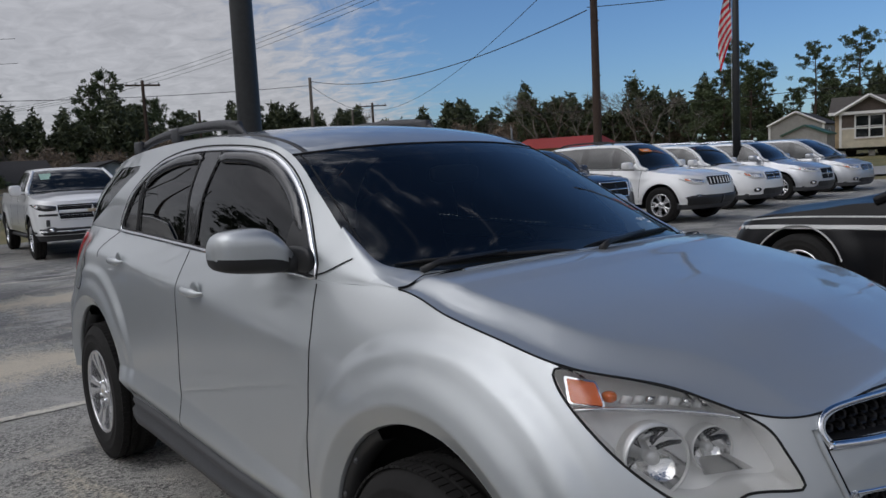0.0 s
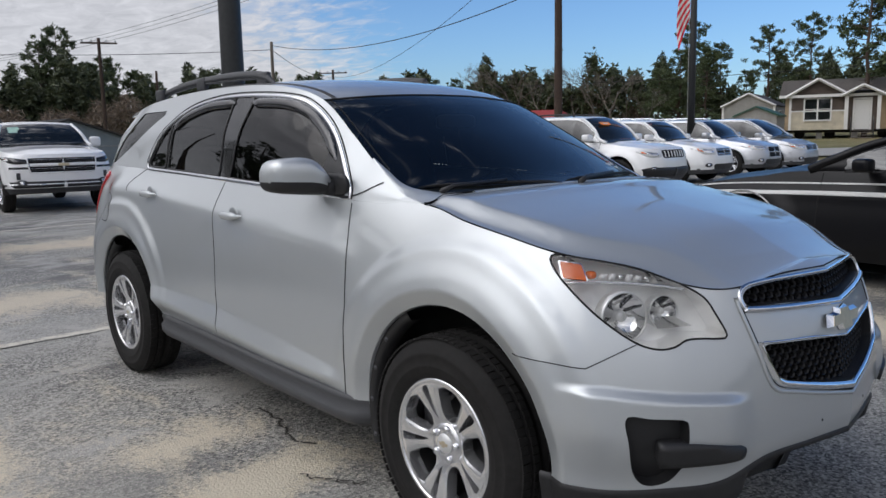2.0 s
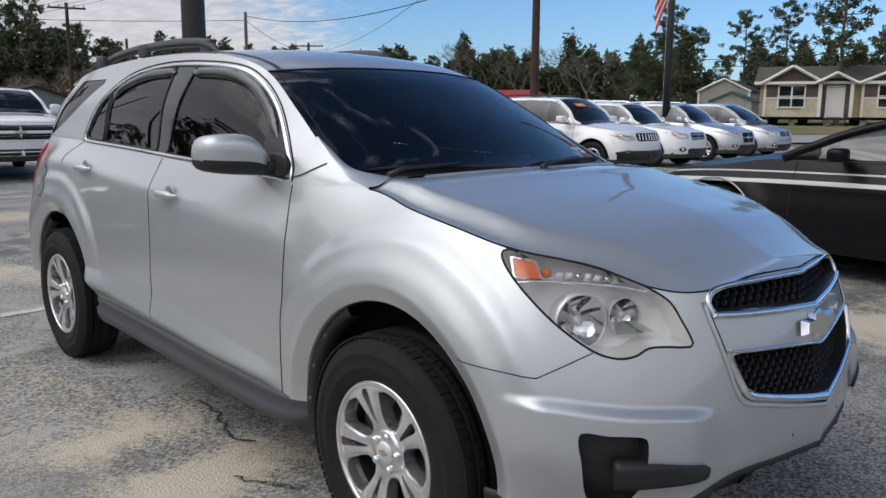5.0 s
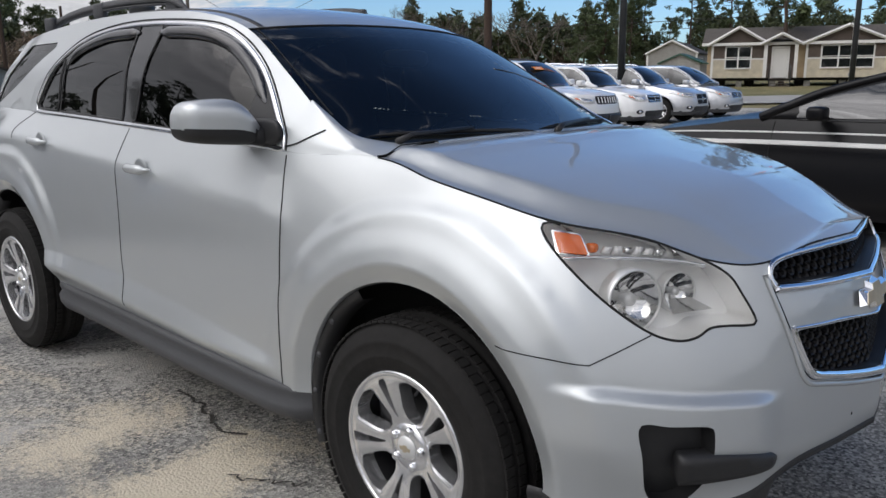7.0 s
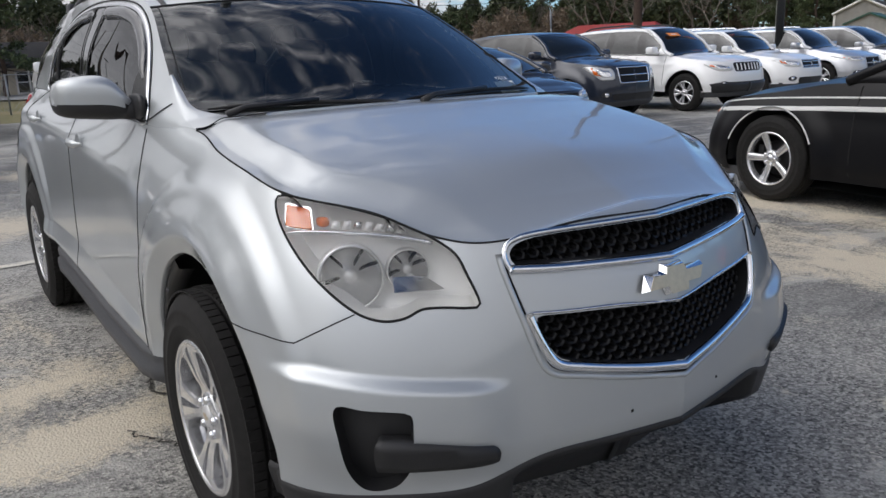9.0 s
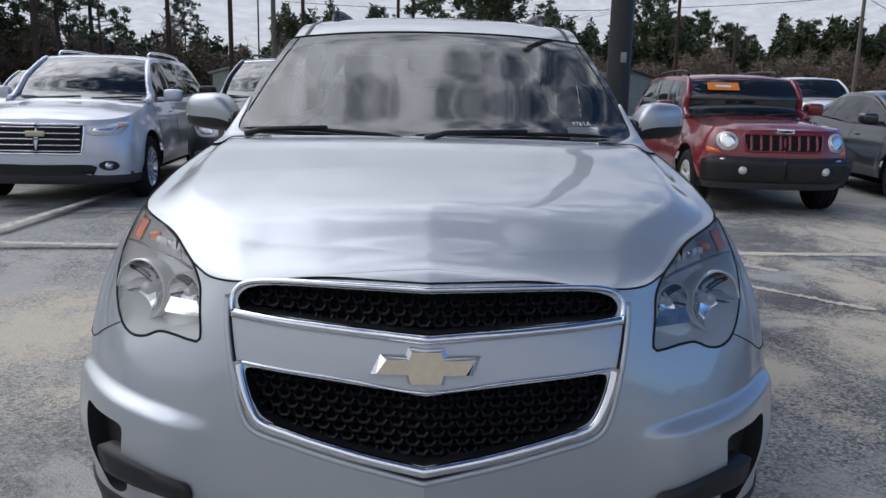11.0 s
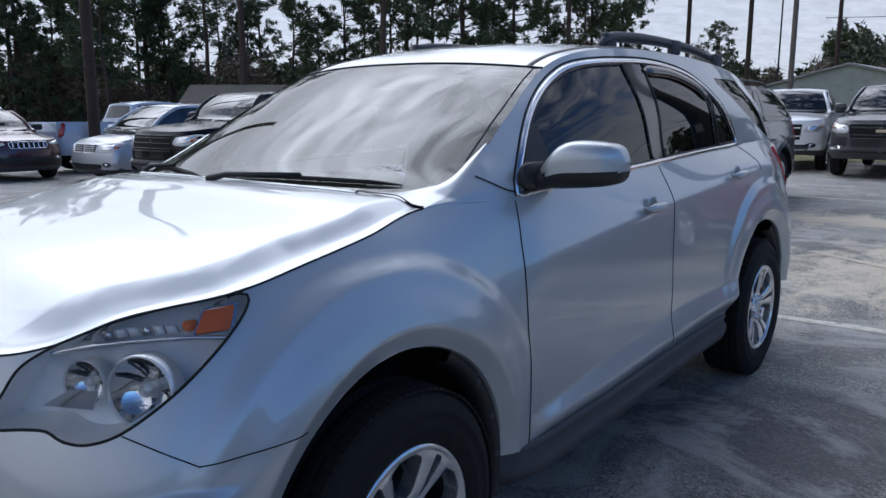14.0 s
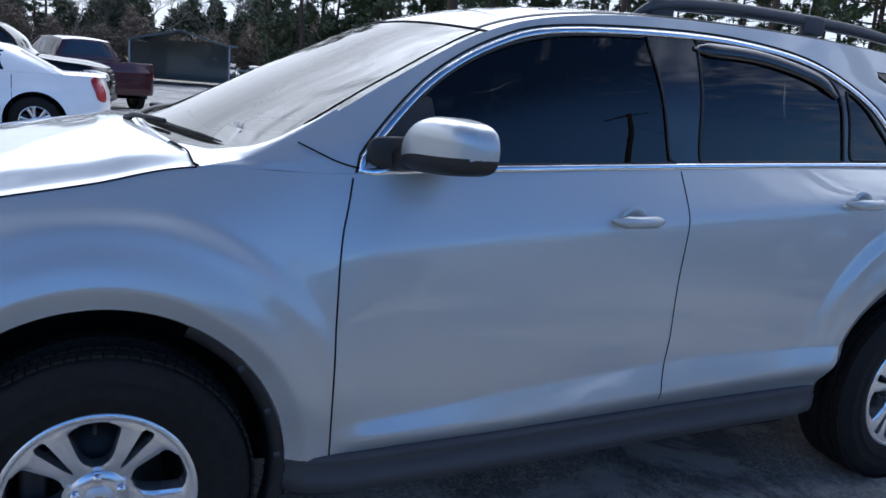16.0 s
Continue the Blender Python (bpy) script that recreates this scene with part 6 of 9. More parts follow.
# faded bay lines and sand-filled cracks
ribbon("bay_line", [(-4.04, -7.5), (-4.05, -3.0), (-4.08, -0.6), (-4.15, 1.2), (-4.24, 2.7), (-4.30, 4.2)], 0.10, 0.003, PAINT_LINE, "faded white bay line on the asphalt", "line", 0.15)
ribbon("bay_line", [(-4.6, -4.0), (-9.0, -3.9)], 0.10, 0.003, PAINT_LINE, "faded white bay line on the asphalt", "line", 0.15, 2)
ribbon("bay_line", [(-12.0, -2.0), (-12.1, 6.0)], 0.11, 0.003, PAINT_LINE, "faded white bay line on the asphalt", "line", 0.15, 3)
ribbon("bay_line", [(1.0, 3.0), (5.5, 3.1)], 0.10, 0.003, PAINT_LINE, "faded white bay line on the asphalt", "line", 0.15, 4)
SAND = plain("pale_sand", (0.62, 0.56, 0.45), 0.95, 0, 40, 0.25, 0.3)
CRACK = plain("dark_crack", (0.05, 0.046, 0.04), 0.95, 0, 40, 0.3, 0.2)


def crack(pts, width, mat, seed, label):
    r = random.Random(seed)
    q = even(pts, 30)
    q = q + np.array([[r.uniform(-0.018, 0.018), r.uniform(-0.018, 0.018)] for _ in q])
    return ribbon("crack", q[::2], width, 0.006, mat, label, "crack", 0.7, seed)


crack([(-5.6, 2.0), (-4.9, 2.05), (-4.15, 2.12), (-3.5, 2.75)], 0.08, SAND, 5, "sand-filled crack in the asphalt")
crack([(-4.15, 2.12), (-4.2, 2.9), (-4.3, 4.0)], 0.10, SAND, 6, "sand-filled crack in the asphalt")
crack([(-4.15, 2.12), (-3.2, 2.2), (-2.4, 2.9)], 0.07, SAND, 7, "sand-filled crack in the asphalt")
crack([(-6.9, 0.2), (-6.2, 1.3), (-5.6, 2.0), (-6.8, 2.6)], 0.09, SAND, 8, "sand-filled crack in the asphalt")
crack([(-1.68, -0.66), (-1.46, -0.67), (-1.30, -0.72), (-1.15, -0.74), (-1.04, -0.69)], 0.014, CRACK, 9, "dark crack in the asphalt")
crack([(-0.84, -0.93), (-0.70, -0.87), (-0.57, -0.78)], 0.008, CRACK, 10, "fine dark crack in the asphalt")

# ---------------------------------------------------------------- the other vehicles
def ground_z(x, y):
    """The lot falls a little towards -y."""
    return -0.018 * max(0.0, -y - 1.0) + 0.02 * max(0.0, y - 24)


SKIN = {}
GRILLE_BLACK = plain("grille_black", (0.008, 0.008, 0.009), 0.7, 0, 200, 0.2, 0, Specular_IOR_Level=0.25)


def vehicle(name, label, at, head, mat, wb=2.8, fo=0.92, ro=0.98, hw=0.93, nose=0.86, hood=1.05, belt=1.12, belt_r=1.2, cowl=-0.42, header=-1.15, roof=1.70, roof_end=-3.2, tail=-3.55,
            R=0.36, sill=0.36, kind="suv", roof_w=0.62, glass=None, lamp=((0.50, 0.82), (0.70, 0.86)), grille=((0.0, 0.40), (0.62, 0.86)), bars=3, chrome_grille=False, low=((0.0, 0.55), (0.36, 0.50)),
            rails=False, pillars=(-1.25, -2.15), cladding=False, rim_mat=None, trim=None, fog=True, doors=True, badge=None, vertical=False, spokes=5, twin=True, sticker=False, lamp_mat=None, category="car", round_lamp=False, ledge=0.0, mir=0.33, ms=1.0):
    """A parked vehicle with its front axle at the origin of its pose: body, bonnet, roof, glass, lamps, grille, doors, wheels."""
    x0, y0 = at
    car = thing(name, label, category, pose(x0, y0, ground_z(x0, y0), 0, 0, head))
    rear_x = -wb - ro
    low_r = [(fo, 0), (fo - 0.02, 0.35 * hw), (fo - 0.07, 0.62 * hw), (fo - 0.20, 0.88 * hw), (fo - 0.42, 0.975 * hw), (0.0, hw), (-wb * 0.35, 0.985 * hw), (-wb * 0.7, 0.985 * hw), (-wb, hw), (rear_x + 0.42, 0.975 * hw), (rear_x + 0.12, 0.86 * hw), (rear_x + 0.02, 0.5 * hw), (rear_x, 0)]
    deck = belt_r
    ty = 0.86 * hw if kind != "pickup" else 0.92 * hw
    top = [(fo - 0.09, 0, nose), (fo - 0.11, 0.34 * hw, nose - 0.006), (fo - 0.17, 0.60 * hw, nose - 0.004), (fo - 0.32, 0.80 * hw, nose + 0.012), (fo - 0.56, 0.89 * hw, nose + (hood - nose) * 0.35), (0.0 - 0.1, ty, nose + (hood - nose) * 0.72), (cowl, ty, hood + 0.01), (header - 0.3, ty, belt), (-wb * 0.92, ty, 0.4 * belt + 0.6 * belt_r), (rear_x + 0.50, ty * 0.99, deck), (rear_x + 0.20, 0.80 * hw, deck), (rear_x + 0.10, 0.45 * hw, deck), (rear_x + 0.09, 0, deck)]
    nu, nv = 170, 26
    t = np.linspace(0, 12, 1500)
    pl = cr(low_r, t)
    s = np.r_[0, np.cumsum(np.linalg.norm(np.diff(pl, axis=0), axis=1))]
    ru = np.interp(np.linspace(0, s[-1], nu), s, t)
    TT, WW = np.meshgrid(ru, np.linspace(0, 1, nv), indexing="ij")
    lo, tp = cr(low_r, TT), cr(top, TT)
    zb = sill + 0 * TT
    z = zb + (tp[..., 2] - zb) * WW
    k = WW ** (3.2 if kind != "pickup" else 4.5)
    xy = lo + (tp[..., :2] - lo) * k[..., None]
    d = np.gradient(lo[:, 0], axis=0)
    nr = np.stack([d[:, 1], -d[:, 0]], 1)
    nr /= np.linalg.norm(nr, axis=1, keepdims=True)
    off = np.zeros_like(z)
    ar = R + 0.075
    for wx in (0.0, -wb):
        r = np.hypot(xy[..., 0] - wx, z - R)
        off += 0.028 * step(r, ar + 0.20, ar + 0.03) * step(xy[..., 1], 0.5, 0.8) * step(z, top[5][2] - 0.02, top[5][2] - 0.16)
    off += -0.03 * step(z, sill + 0.14, sill) + 0.012 * np.exp(-(((z - belt + 0.20) / 0.05) ** 2)) * step(TT, 4.5, 6.0)
    off += ledge * step(z, 0.62, 0.56) * step(TT, 4.2, 3.0)
    P = np.concatenate([xy + nr[:, None] * off[..., None], z[..., None]], -1)
    tree = tree_of(P)
    SKIN["tree"] = tree
    keep = np.ones((nu - 1, nv - 1), bool)
    for wx in (0.0, -wb):
        cut_grid(P, keep, tree, FROM_LEFT, [(-wx - ar * math.cos(a), R + ar * math.sin(a)) for a in np.linspace(-1.0, math.pi + 1.0, 50)], P[..., 1] > 0.5)
    mid = 0.25 * (P[:-1, :-1] + P[1:, :-1] + P[:-1, 1:] + P[1:, 1:])
    cx = mid[..., 0]
    cls = np.where(cx > 0.36, 0, np.where(cx > cowl - 0.12, 1, np.where(cx > pillars[0] - 0.12, 2, np.where((cx > max(-wb + 0.30, rear_x)), 3, 4))))
    if not doors:
        cls = np.where(cls == 3, 4, cls)
    split_skin(P, keep, cls, [("front_bumper", ""), ("front_fender", ""), ("front_door", ""), ("rear_door", ""), ("rear_quarter_panel", "")], mat, car)
    # bonnet
    uh, sh = 46, 25
    q = np.linspace(0, 6.0, uh)
    e = cr(top, q)
    S = np.sin(np.linspace(-1, 1, sh) * math.pi / 2)
    H = np.zeros((uh, sh, 3))
    H[..., 0] = e[:, None, 0]
    H[..., 1] = e[:, None, 1] * S
    cw = np.interp(q, [0, 2, 4, 6], [0.0, 0.02, 0.055, 0.04])
    H[..., 2] = e[:, None, 2] + cw[:, None] * (1 - np.abs(S) ** 2.4)
    H[..., 2] += 0.014 * step(np.abs(H[..., 1]), 0.62 * hw, 0.52 * hw) * step(q, 1.5, 3.0)[:, None]
    H[..., 0] += 0.10 * step(q, 4.6, 6.0)[:, None] * (1 - S**2)
    mesh_ob("bonnet", H.reshape(-1, 3), grid_faces(uh, sh), mat, car)
    # cabin
    rw = roof_w
    rail = [(cowl + 0.02, ty * 0.985, hood + 0.02), (cowl - 0.18, ty * 0.96, hood + 0.11), ((cowl + header) / 2, (ty + rw) / 2, (hood + roof) / 2 + 0.01), (header, rw + 0.01, roof - 0.085), (header - 0.35, rw + 0.01, roof - 0.035), ((header + roof_end) / 2 - 0.1, rw, roof - 0.03), (roof_end + 0.25, rw - 0.02, roof - 0.055), (roof_end, rw - 0.06, roof - 0.10)]
    zr = np.interp(tail, [rear_x + 0.5, header], [belt_r, belt])
    waist = [(cowl - 0.02, ty * 0.99, hood), (cowl - 0.22, ty, 0.5 * (hood + belt)), ((cowl + header) / 2 - 0.15, ty, belt - 0.005), (header - 0.15, ty, belt), (header - 0.45, ty, belt), ((header + roof_end) / 2 - 0.1, ty, (belt + zr) / 2), (0.4 * roof_end + 0.6 * tail, ty * 0.985, zr), (tail, ty * 0.93, zr)]
    nt, ns = 90, 14
    a, b = np.meshgrid(np.linspace(0, 7, nt), np.linspace(0, 1, ns), indexing="ij")
    G = cr(waist, a) + (cr(rail, a) - cr(waist, a)) * b[..., None]
    G[..., 1] += 0.02 * np.sin(np.pi * b)
    gt = tree_of(G)
    split_skin(G, np.ones((nt - 1, ns - 1), bool), np.zeros((nt - 1, ns - 1), int), [("cab_side", "")], mat, car)
    tr_n, sr = 70, 25
    S2 = np.linspace(-1, 1, sr)
    tq = np.linspace(0, 7, tr_n)
    rl = cr(rail, tq)
    fw = np.interp(tq, [0, 3, 5, 7], [0.20, 0.08, 0.0, -0.05])
    ri = np.interp(tq, [0, 3, 5, 7], [0.01, 0.03, 0.04, 0.04])
    bow = (1 - np.abs(S2) ** 2.3)[None]
    RF = np.stack([rl[:, None, 0] + fw[:, None] * bow, rl[:, None, 1] * S2, rl[:, None, 2] + ri[:, None] * bow], -1)
    hh = int(round(3.0 / 7 * (tr_n - 1)))
    mesh_ob("roof", RF[hh:].reshape(-1, 3), grid_faces(tr_n - hh, sr), mat, car)
    mesh_ob("windscreen", RF[: hh + 1].reshape(-1, 3), grid_faces(hh + 1, sr), glass or DARKGLASS, car)
    for edge_p in (RF[: hh + 2, 0], RF[: hh + 2, -1]):
        mesh_ob("windscreen_pillar", *tube(edge_p, np.linspace(0.046, 0.034, hh + 2), 10), mat, car)
    V, F = bead(RF[hh], np.tile((0.4, 0, 0.9), (sr, 1)), 0.03, 0.006)
    mesh_ob("header_trim", V, F, trim or mat, car)
    # rear wall of the cabin and the deck behind it
    e7 = RF[-1]
    base = np.stack([np.full(sr, tail) - 0.04 * (1 - S2**2), ty * 0.93 * S2, np.full(sr, zr)], 1)
    HT = e7[None] + (base - e7)[None] * np.linspace(0, 1, 10)[:, None, None]
    mesh_ob("cab_rear", HT.reshape(-1, 3), grid_faces(10, sr), mat, car)
    gl = HT[1:8, 2:-2] + (-0.008, 0, 0.003)
    mesh_ob("rear_window", gl.reshape(-1, 3), grid_faces(gl.shape[0], gl.shape[1]), glass or DARKGLASS, car)
    if tail - rear_x > 0.5:
        xs = np.linspace(tail + 0.02, rear_x + 0.10, 14)
        if kind == "pickup":
            inn, zf = ty - 0.07, belt_r - 0.48
            sec = [(-ty, 0.0), (-inn, 0.0), (-inn, zf - belt_r), (inn, zf - belt_r), (inn, 0.0), (ty, 0.0)]
        else:
            sec = [(ty * u, 0.035 * (1 - u * u)) for u in np.linspace(-1, 1, 11)]
        D = np.array([[(x, y, np.interp(x, [rear_x, tail], [deck, zr]) + dz) for y, dz in sec] for x in xs])
        mesh_ob("cargo_bed" if kind == "pickup" else "boot_lid", D.reshape(-1, 3), grid_faces(14, len(sec)), mat, car, smooth=kind != "pickup")
        if kind == "pickup":
            v, f = box((rear_x + 0.12, 0, (zf + belt_r) / 2), (0.07, 2 * inn, belt_r - zf), 0.01)
            mesh_ob("tailgate", v, f, mat, car)
    # side windows in panes between the pillars
    xs = np.linspace(rail[1][0] - 0.12, roof_end + 0.10 if kind in ("pickup", "sedan") else 0.5 * (roof_end + tail) + 0.02, 60)
    rz = np.interp(-xs, -rl[:, 0], rl[:, 2]) - 0.055
    wcur = cr(waist, np.linspace(0, 7, 80))
    wz = np.interp(-xs, -wcur[:, 0], wcur[:, 2]) + 0.025
    if kind in ("sedan",):
        rz = np.minimum(rz, roof - 0.10)
    cuts = [xs[0] + 1] + list(pillars) + [-99]
    tall = rz > wz + 0.02
    Vp, Fp, _ = patch(gt, FROM_LEFT, np.concatenate([np.stack([-xs[tall], rz[tall]], 1), np.stack([-xs[tall], wz[tall]], 1)[::-1]]), 0.002, 0.09)
    mesh_ob("pillar_trim", Vp, Fp, GLOSS_BLACK, car)
    mesh_ob("pillar_trim", *mirrored(Vp, Fp), GLOSS_BLACK, car)
    for c0, c1 in zip(cuts[:-1], cuts[1:]):
        sel = (xs < c0 - 0.035) & (xs > c1 + 0.035) & (rz > wz + 0.02)
        if sel.sum() < 3:
            continue
        poly = np.concatenate([np.stack([-xs[sel], rz[sel]], 1), np.stack([-xs[sel], wz[sel]], 1)[::-1]])
        Vp, Fp, _ = patch(gt, FROM_LEFT, poly, 0.005, 0.09)
        for sd in (1, -1):
            v, f = (Vp, Fp) if sd > 0 else mirrored(Vp, Fp)
            mesh_ob("side_window", v, f, glass or DARKGLASS, car)
    run = np.stack([-xs, wz - 0.018], 1)
    Pn, Nn = FROM_LEFT.cast(gt, run[::3])
    vb, fb = bead(Pn, Nn, 0.018, 0.008)
    # sides: seams, handles, cladding, mirrors, wheels
    seams = []
    for sx in (cowl - 0.12, pillars[0] - 0.05, max(-wb + 0.30, pillars[1] - 0.2) if doors else pillars[0] - 0.05):
        zz = np.linspace(sill + 0.06, belt - 0.02, 8)
        Pn, Nn = FROM_LEFT.cast(tree, np.stack([np.full(8, -sx), zz], 1))
        seams.append(bead(Pn, Nn, 0.010, 0.003))
    for sd in (1, -1):
        fx = (lambda v, f: (v, f)) if sd > 0 else mirrored
        mesh_ob("window_trim", *fx(vb, fb), trim or BLACK_PLASTIC, car)
        for v, f in seams:
            mesh_ob("shut_line", *fx(v, f), GAP, car)
        for hx in (pillars[0] + 0.16, max(pillars[1] + 0.14, -wb + 0.32))[: 2 if doors else 1]:
            (c,), _ = FROM_LEFT.cast(tree, [(-hx, belt - 0.13)])
            v, f = bead(np.array([c + (dx, 0.012, 0) for dx in np.linspace(0.09, -0.09, 7)]), np.tile((0, 1.0, 0), (7, 1)), 0.032, 0.02, taper=True)
            mesh_ob("door_handle", *fx(v, f), trim or mat, car)
        if cladding:
            n = 16
            xsr = np.linspace(-ar - 0.02, -wb + ar + 0.02, n)
            Pn, _ = FROM_LEFT.cast(tree, np.stack([-xsr, np.full(n, sill + 0.10)], 1))
            V = np.array([[(p[0], p[1] + dy, p[2] + dz) for dy, dz in ((0, 0), (0.02, -0.01), (0.02, -0.09), (-0.08, -0.14))] for p in Pn]).reshape(-1, 3)
            mesh_ob("sill_cladding", *fx(V, grid_faces(n, 4)), GREY_PLASTIC, car)
            for wx in (0.0, -wb):
                aa = np.linspace(0.0, math.pi, 30)
                Pn, Nn = FROM_LEFT.cast(tree, np.stack([-(wx + (ar + 0.03) * np.cos(aa)), R + (ar + 0.03) * np.sin(aa)], 1))
                mesh_ob("arch_cladding", *fx(*bead(Pn, Nn, 0.07, 0.016)), GREY_PLASTIC, car)
        for wx in (0.0, -wb):
            aa = np.linspace(-0.1, math.pi + 0.1, 30)
            V = np.array([[(wx + ar * math.cos(g) * sc, yy, R + ar * math.sin(g) * sc) for g in aa] for yy, sc in ((hw - 0.01, 1.0), (hw - 0.35, 1.0), (hw - 0.36, 0.1))]).reshape(-1, 3)
            mesh_ob("wheel_housing", *fx(V, grid_faces(3, 30)), BLACK_PLASTIC, car)
        m1 = blob((cowl - mir, hw + 0.09 * ms, belt + 0.09 * ms), (0.10 * ms, 0.115 * ms, ms * (0.08 if kind != "pickup" else 0.11)), 0.5, 20, 12)
        m2 = box((cowl - mir + 0.03, hw - 0.04, belt + 0.04), (0.10, 0.12, 0.05), 0.015)
        mesh_ob("door_mirror", *fx(*joined(m1, m2)), trim if (trim is not None and kind == "pickup") else (BLACK_PLASTIC if cladding else mat), car)
        if rails:
            rp = even([(header - 0.30, rw - 0.07, roof - 0.02), (header - 0.45, rw - 0.07, roof + 0.035), ((header + roof_end) / 2, rw - 0.08, roof + 0.045), (roof_end + 0.45, rw - 0.10, roof + 0.02), (roof_end + 0.25, rw - 0.10, roof - 0.04)], 20)
            mesh_ob("roof_rail", *fx(*tube(rp, 0.018, 8)), CHROME if rails == "chrome" else BLACK_PLASTIC, car)
    # wheels: the first is built, the rest are copies
    w0 = wheel("wheel", car, side_pose(0, hw - 0.115, R, 1), R=R, rim=R * 0.62, half=0.115, spokes=spokes, twin=twin, alloy=rim_mat)
    for wx, sd in ((0, -1), (-wb, 1), (-wb, -1)):
        copy_thing(w0, side_pose(wx, hw - 0.115, R, sd))
    # front
    def front(poly, off, th, mt, nm, both_sides=True, parent=car, lb="", res=0.05):
        poly = np.array(poly, float)
        if both_sides:
            V, F = shell_patch(tree, FROM_FRONT, poly, off, th, res)
            for sd in (1, -1):
                v, f = (V, F) if sd > 0 else mirrored(V, F)
                mesh_ob(nm, v, f, mt, parent, lb)
        else:
            poly[:, 0] = np.maximum(poly[:, 0], 0.006)
            V, F = patch(tree, FROM_FRONT, poly, off, res)[:2]
            V[:, 1] = np.where(V[:, 1] < 0.0075, 0.0, V[:, 1])
            mesh_ob(nm, *both(V, F), mt, parent, lb)

    (ly0, ly1), (lz0, lz1) = lamp
    yy0, yy1 = ly0 * hw, ly1 * hw
    if round_lamp:
        rr = 0.105
        cyc = (yy0 + yy1) / 2
        cz = (lz0 + lz1) / 2
        front([(cyc + rr * math.cos(g), cz + rr * math.sin(g)) for g in np.linspace(0, 2 * math.pi, 24, endpoint=False)], 0.012, 0.03, LAMP_GREY, "headlamp")
        front([(cyc + 0.8 * rr * math.cos(g), cz + 0.8 * rr * math.sin(g)) for g in np.linspace(0, 2 * math.pi, 24, endpoint=False)], 0.018, 0.02, REFLECTOR, "headlamp_lens")
        front([(cyc + 0.05, cz - 0.13), (cyc + 0.19, cz - 0.13), (cyc + 0.19, cz - 0.07), (cyc + 0.10, cz - 0.09)], 0.010, 0.02, AMBER, "indicator")
    else:
        sh_ = even([(yy0, lz0 + 0.02), (yy0 + 0.02, lz1 - 0.03), ((yy0 + yy1) / 2, lz1), (yy1, lz1 + 0.03), (yy1 + 0.015, (lz0 + lz1) / 2 + 0.03), (yy1 - 0.05, lz0 + 0.02), ((yy0 + yy1) / 2, lz0)], 36, True)
        front(sh_, 0.004, 0.02, lamp_mat or LAMP_GREY, "headlamp")
        front(sh_.mean(0) + (sh_ - sh_.mean(0)) * 0.62, 0.009, 0.01, lamp_mat or REFLECTOR, "headlamp_lens")
        front([(yy1 - 0.09, lz1 - 0.03), (yy1 - 0.01, lz1 + 0.005), (yy1 - 0.005, lz0 + 0.10), (yy1 - 0.07, lz0 + 0.07)], 0.008, 0.01, AMBER, "indicator")
    (gy0, gy1), (gz0, gz1) = grille
    gq = even([(0.0, gz1), (gy1 * hw * 0.9, gz1), (gy1 * hw, gz1 - 0.03), (gy1 * hw * 0.96, gz0 + 0.03), (gy1 * hw * 0.86, gz0), (0.0, gz0)], 40)
    front(gq, 0.004, 0.0, GRILLE_BLACK, "grille", False)
    bar_m = CHROME if chrome_grille else mat
    pieces = []
    if vertical:
        n = bars
        for k in range(n):
            yb = (k + 0.5 - n / 2) / n * 2 * gy1 * hw * 0.95
            Pn, Nn = FROM_FRONT.cast(tree, [(max(0.002, abs(yb)), zz) for zz in np.linspace(gz0 + 0.01, gz1 - 0.01, 6)])
            Pn[:, 1] = yb
            pieces.append(bead(Pn, Nn * (1, 0, 1), 0.035, 0.018))
        for v, f in pieces:
            mesh_ob("grille_slat", v, f, bar_m, car)
    else:
        for k in range(bars):
            zz = gz0 + (gz1 - gz0) * (k + 0.5) / bars
            Pn, Nn = FROM_FRONT.cast(tree, [(yb, zz) for yb in np.linspace(0.002, gy1 * hw * 0.93, 10)])
            v, f = bead(Pn, Nn, 0.028 if bars < 5 else 0.018, 0.016)
            mesh_ob("grille_slat", *both(v, f), bar_m, car)
    Pn, Nn = FROM_FRONT.cast(tree, np.maximum(gq, (0.006, 0.0)))
    mesh_ob("grille_surround", *both(*bead(Pn, Nn, 0.028, 0.014)), CHROME if (chrome_grille or trim is CHROME) else (trim or mat), car)
    if badge:
        (c,), _ = FROM_FRONT.cast(tree, [(0.01, badge)])
        v, f = box((c[0] + 0.022, 0, badge), (0.02, 0.20, 0.06), 0.008)
        mesh_ob("badge", v, f, GOLD if chrome_grille or kind == "pickup" else CHROME, car)
    (wy0, wy1), (wz0, wz1) = low
    front(even([(0.0, wz1), (wy1 * hw * 0.95, wz1), (wy1 * hw, (wz0 + wz1) / 2), (wy1 * hw * 0.9, wz0), (0.0, wz0)], 24), 0.005, 0.0, BLACK_PLASTIC, "lower_intake", False)
    if fog:
        fy = 0.74 * hw
        front([(fy + 0.10 * math.cos(g), (wz0 + wz1) / 2 + 0.05 + 0.055 * math.sin(g)) for g in np.linspace(0, 2 * math.pi, 16, endpoint=False)], 0.006, 0.0, BLACK_PLASTIC, "fog_surround")
        front([(fy + 0.04 * math.cos(g), (wz0 + wz1) / 2 + 0.05 + 0.04 * math.sin(g)) for g in np.linspace(0, 2 * math.pi, 14, endpoint=False)], 0.012, 0.01, REFLECTOR, "fog_lamp")
    # chin and tail lamps, underside
    tl_ = np.linspace(0, 4.6, 30)
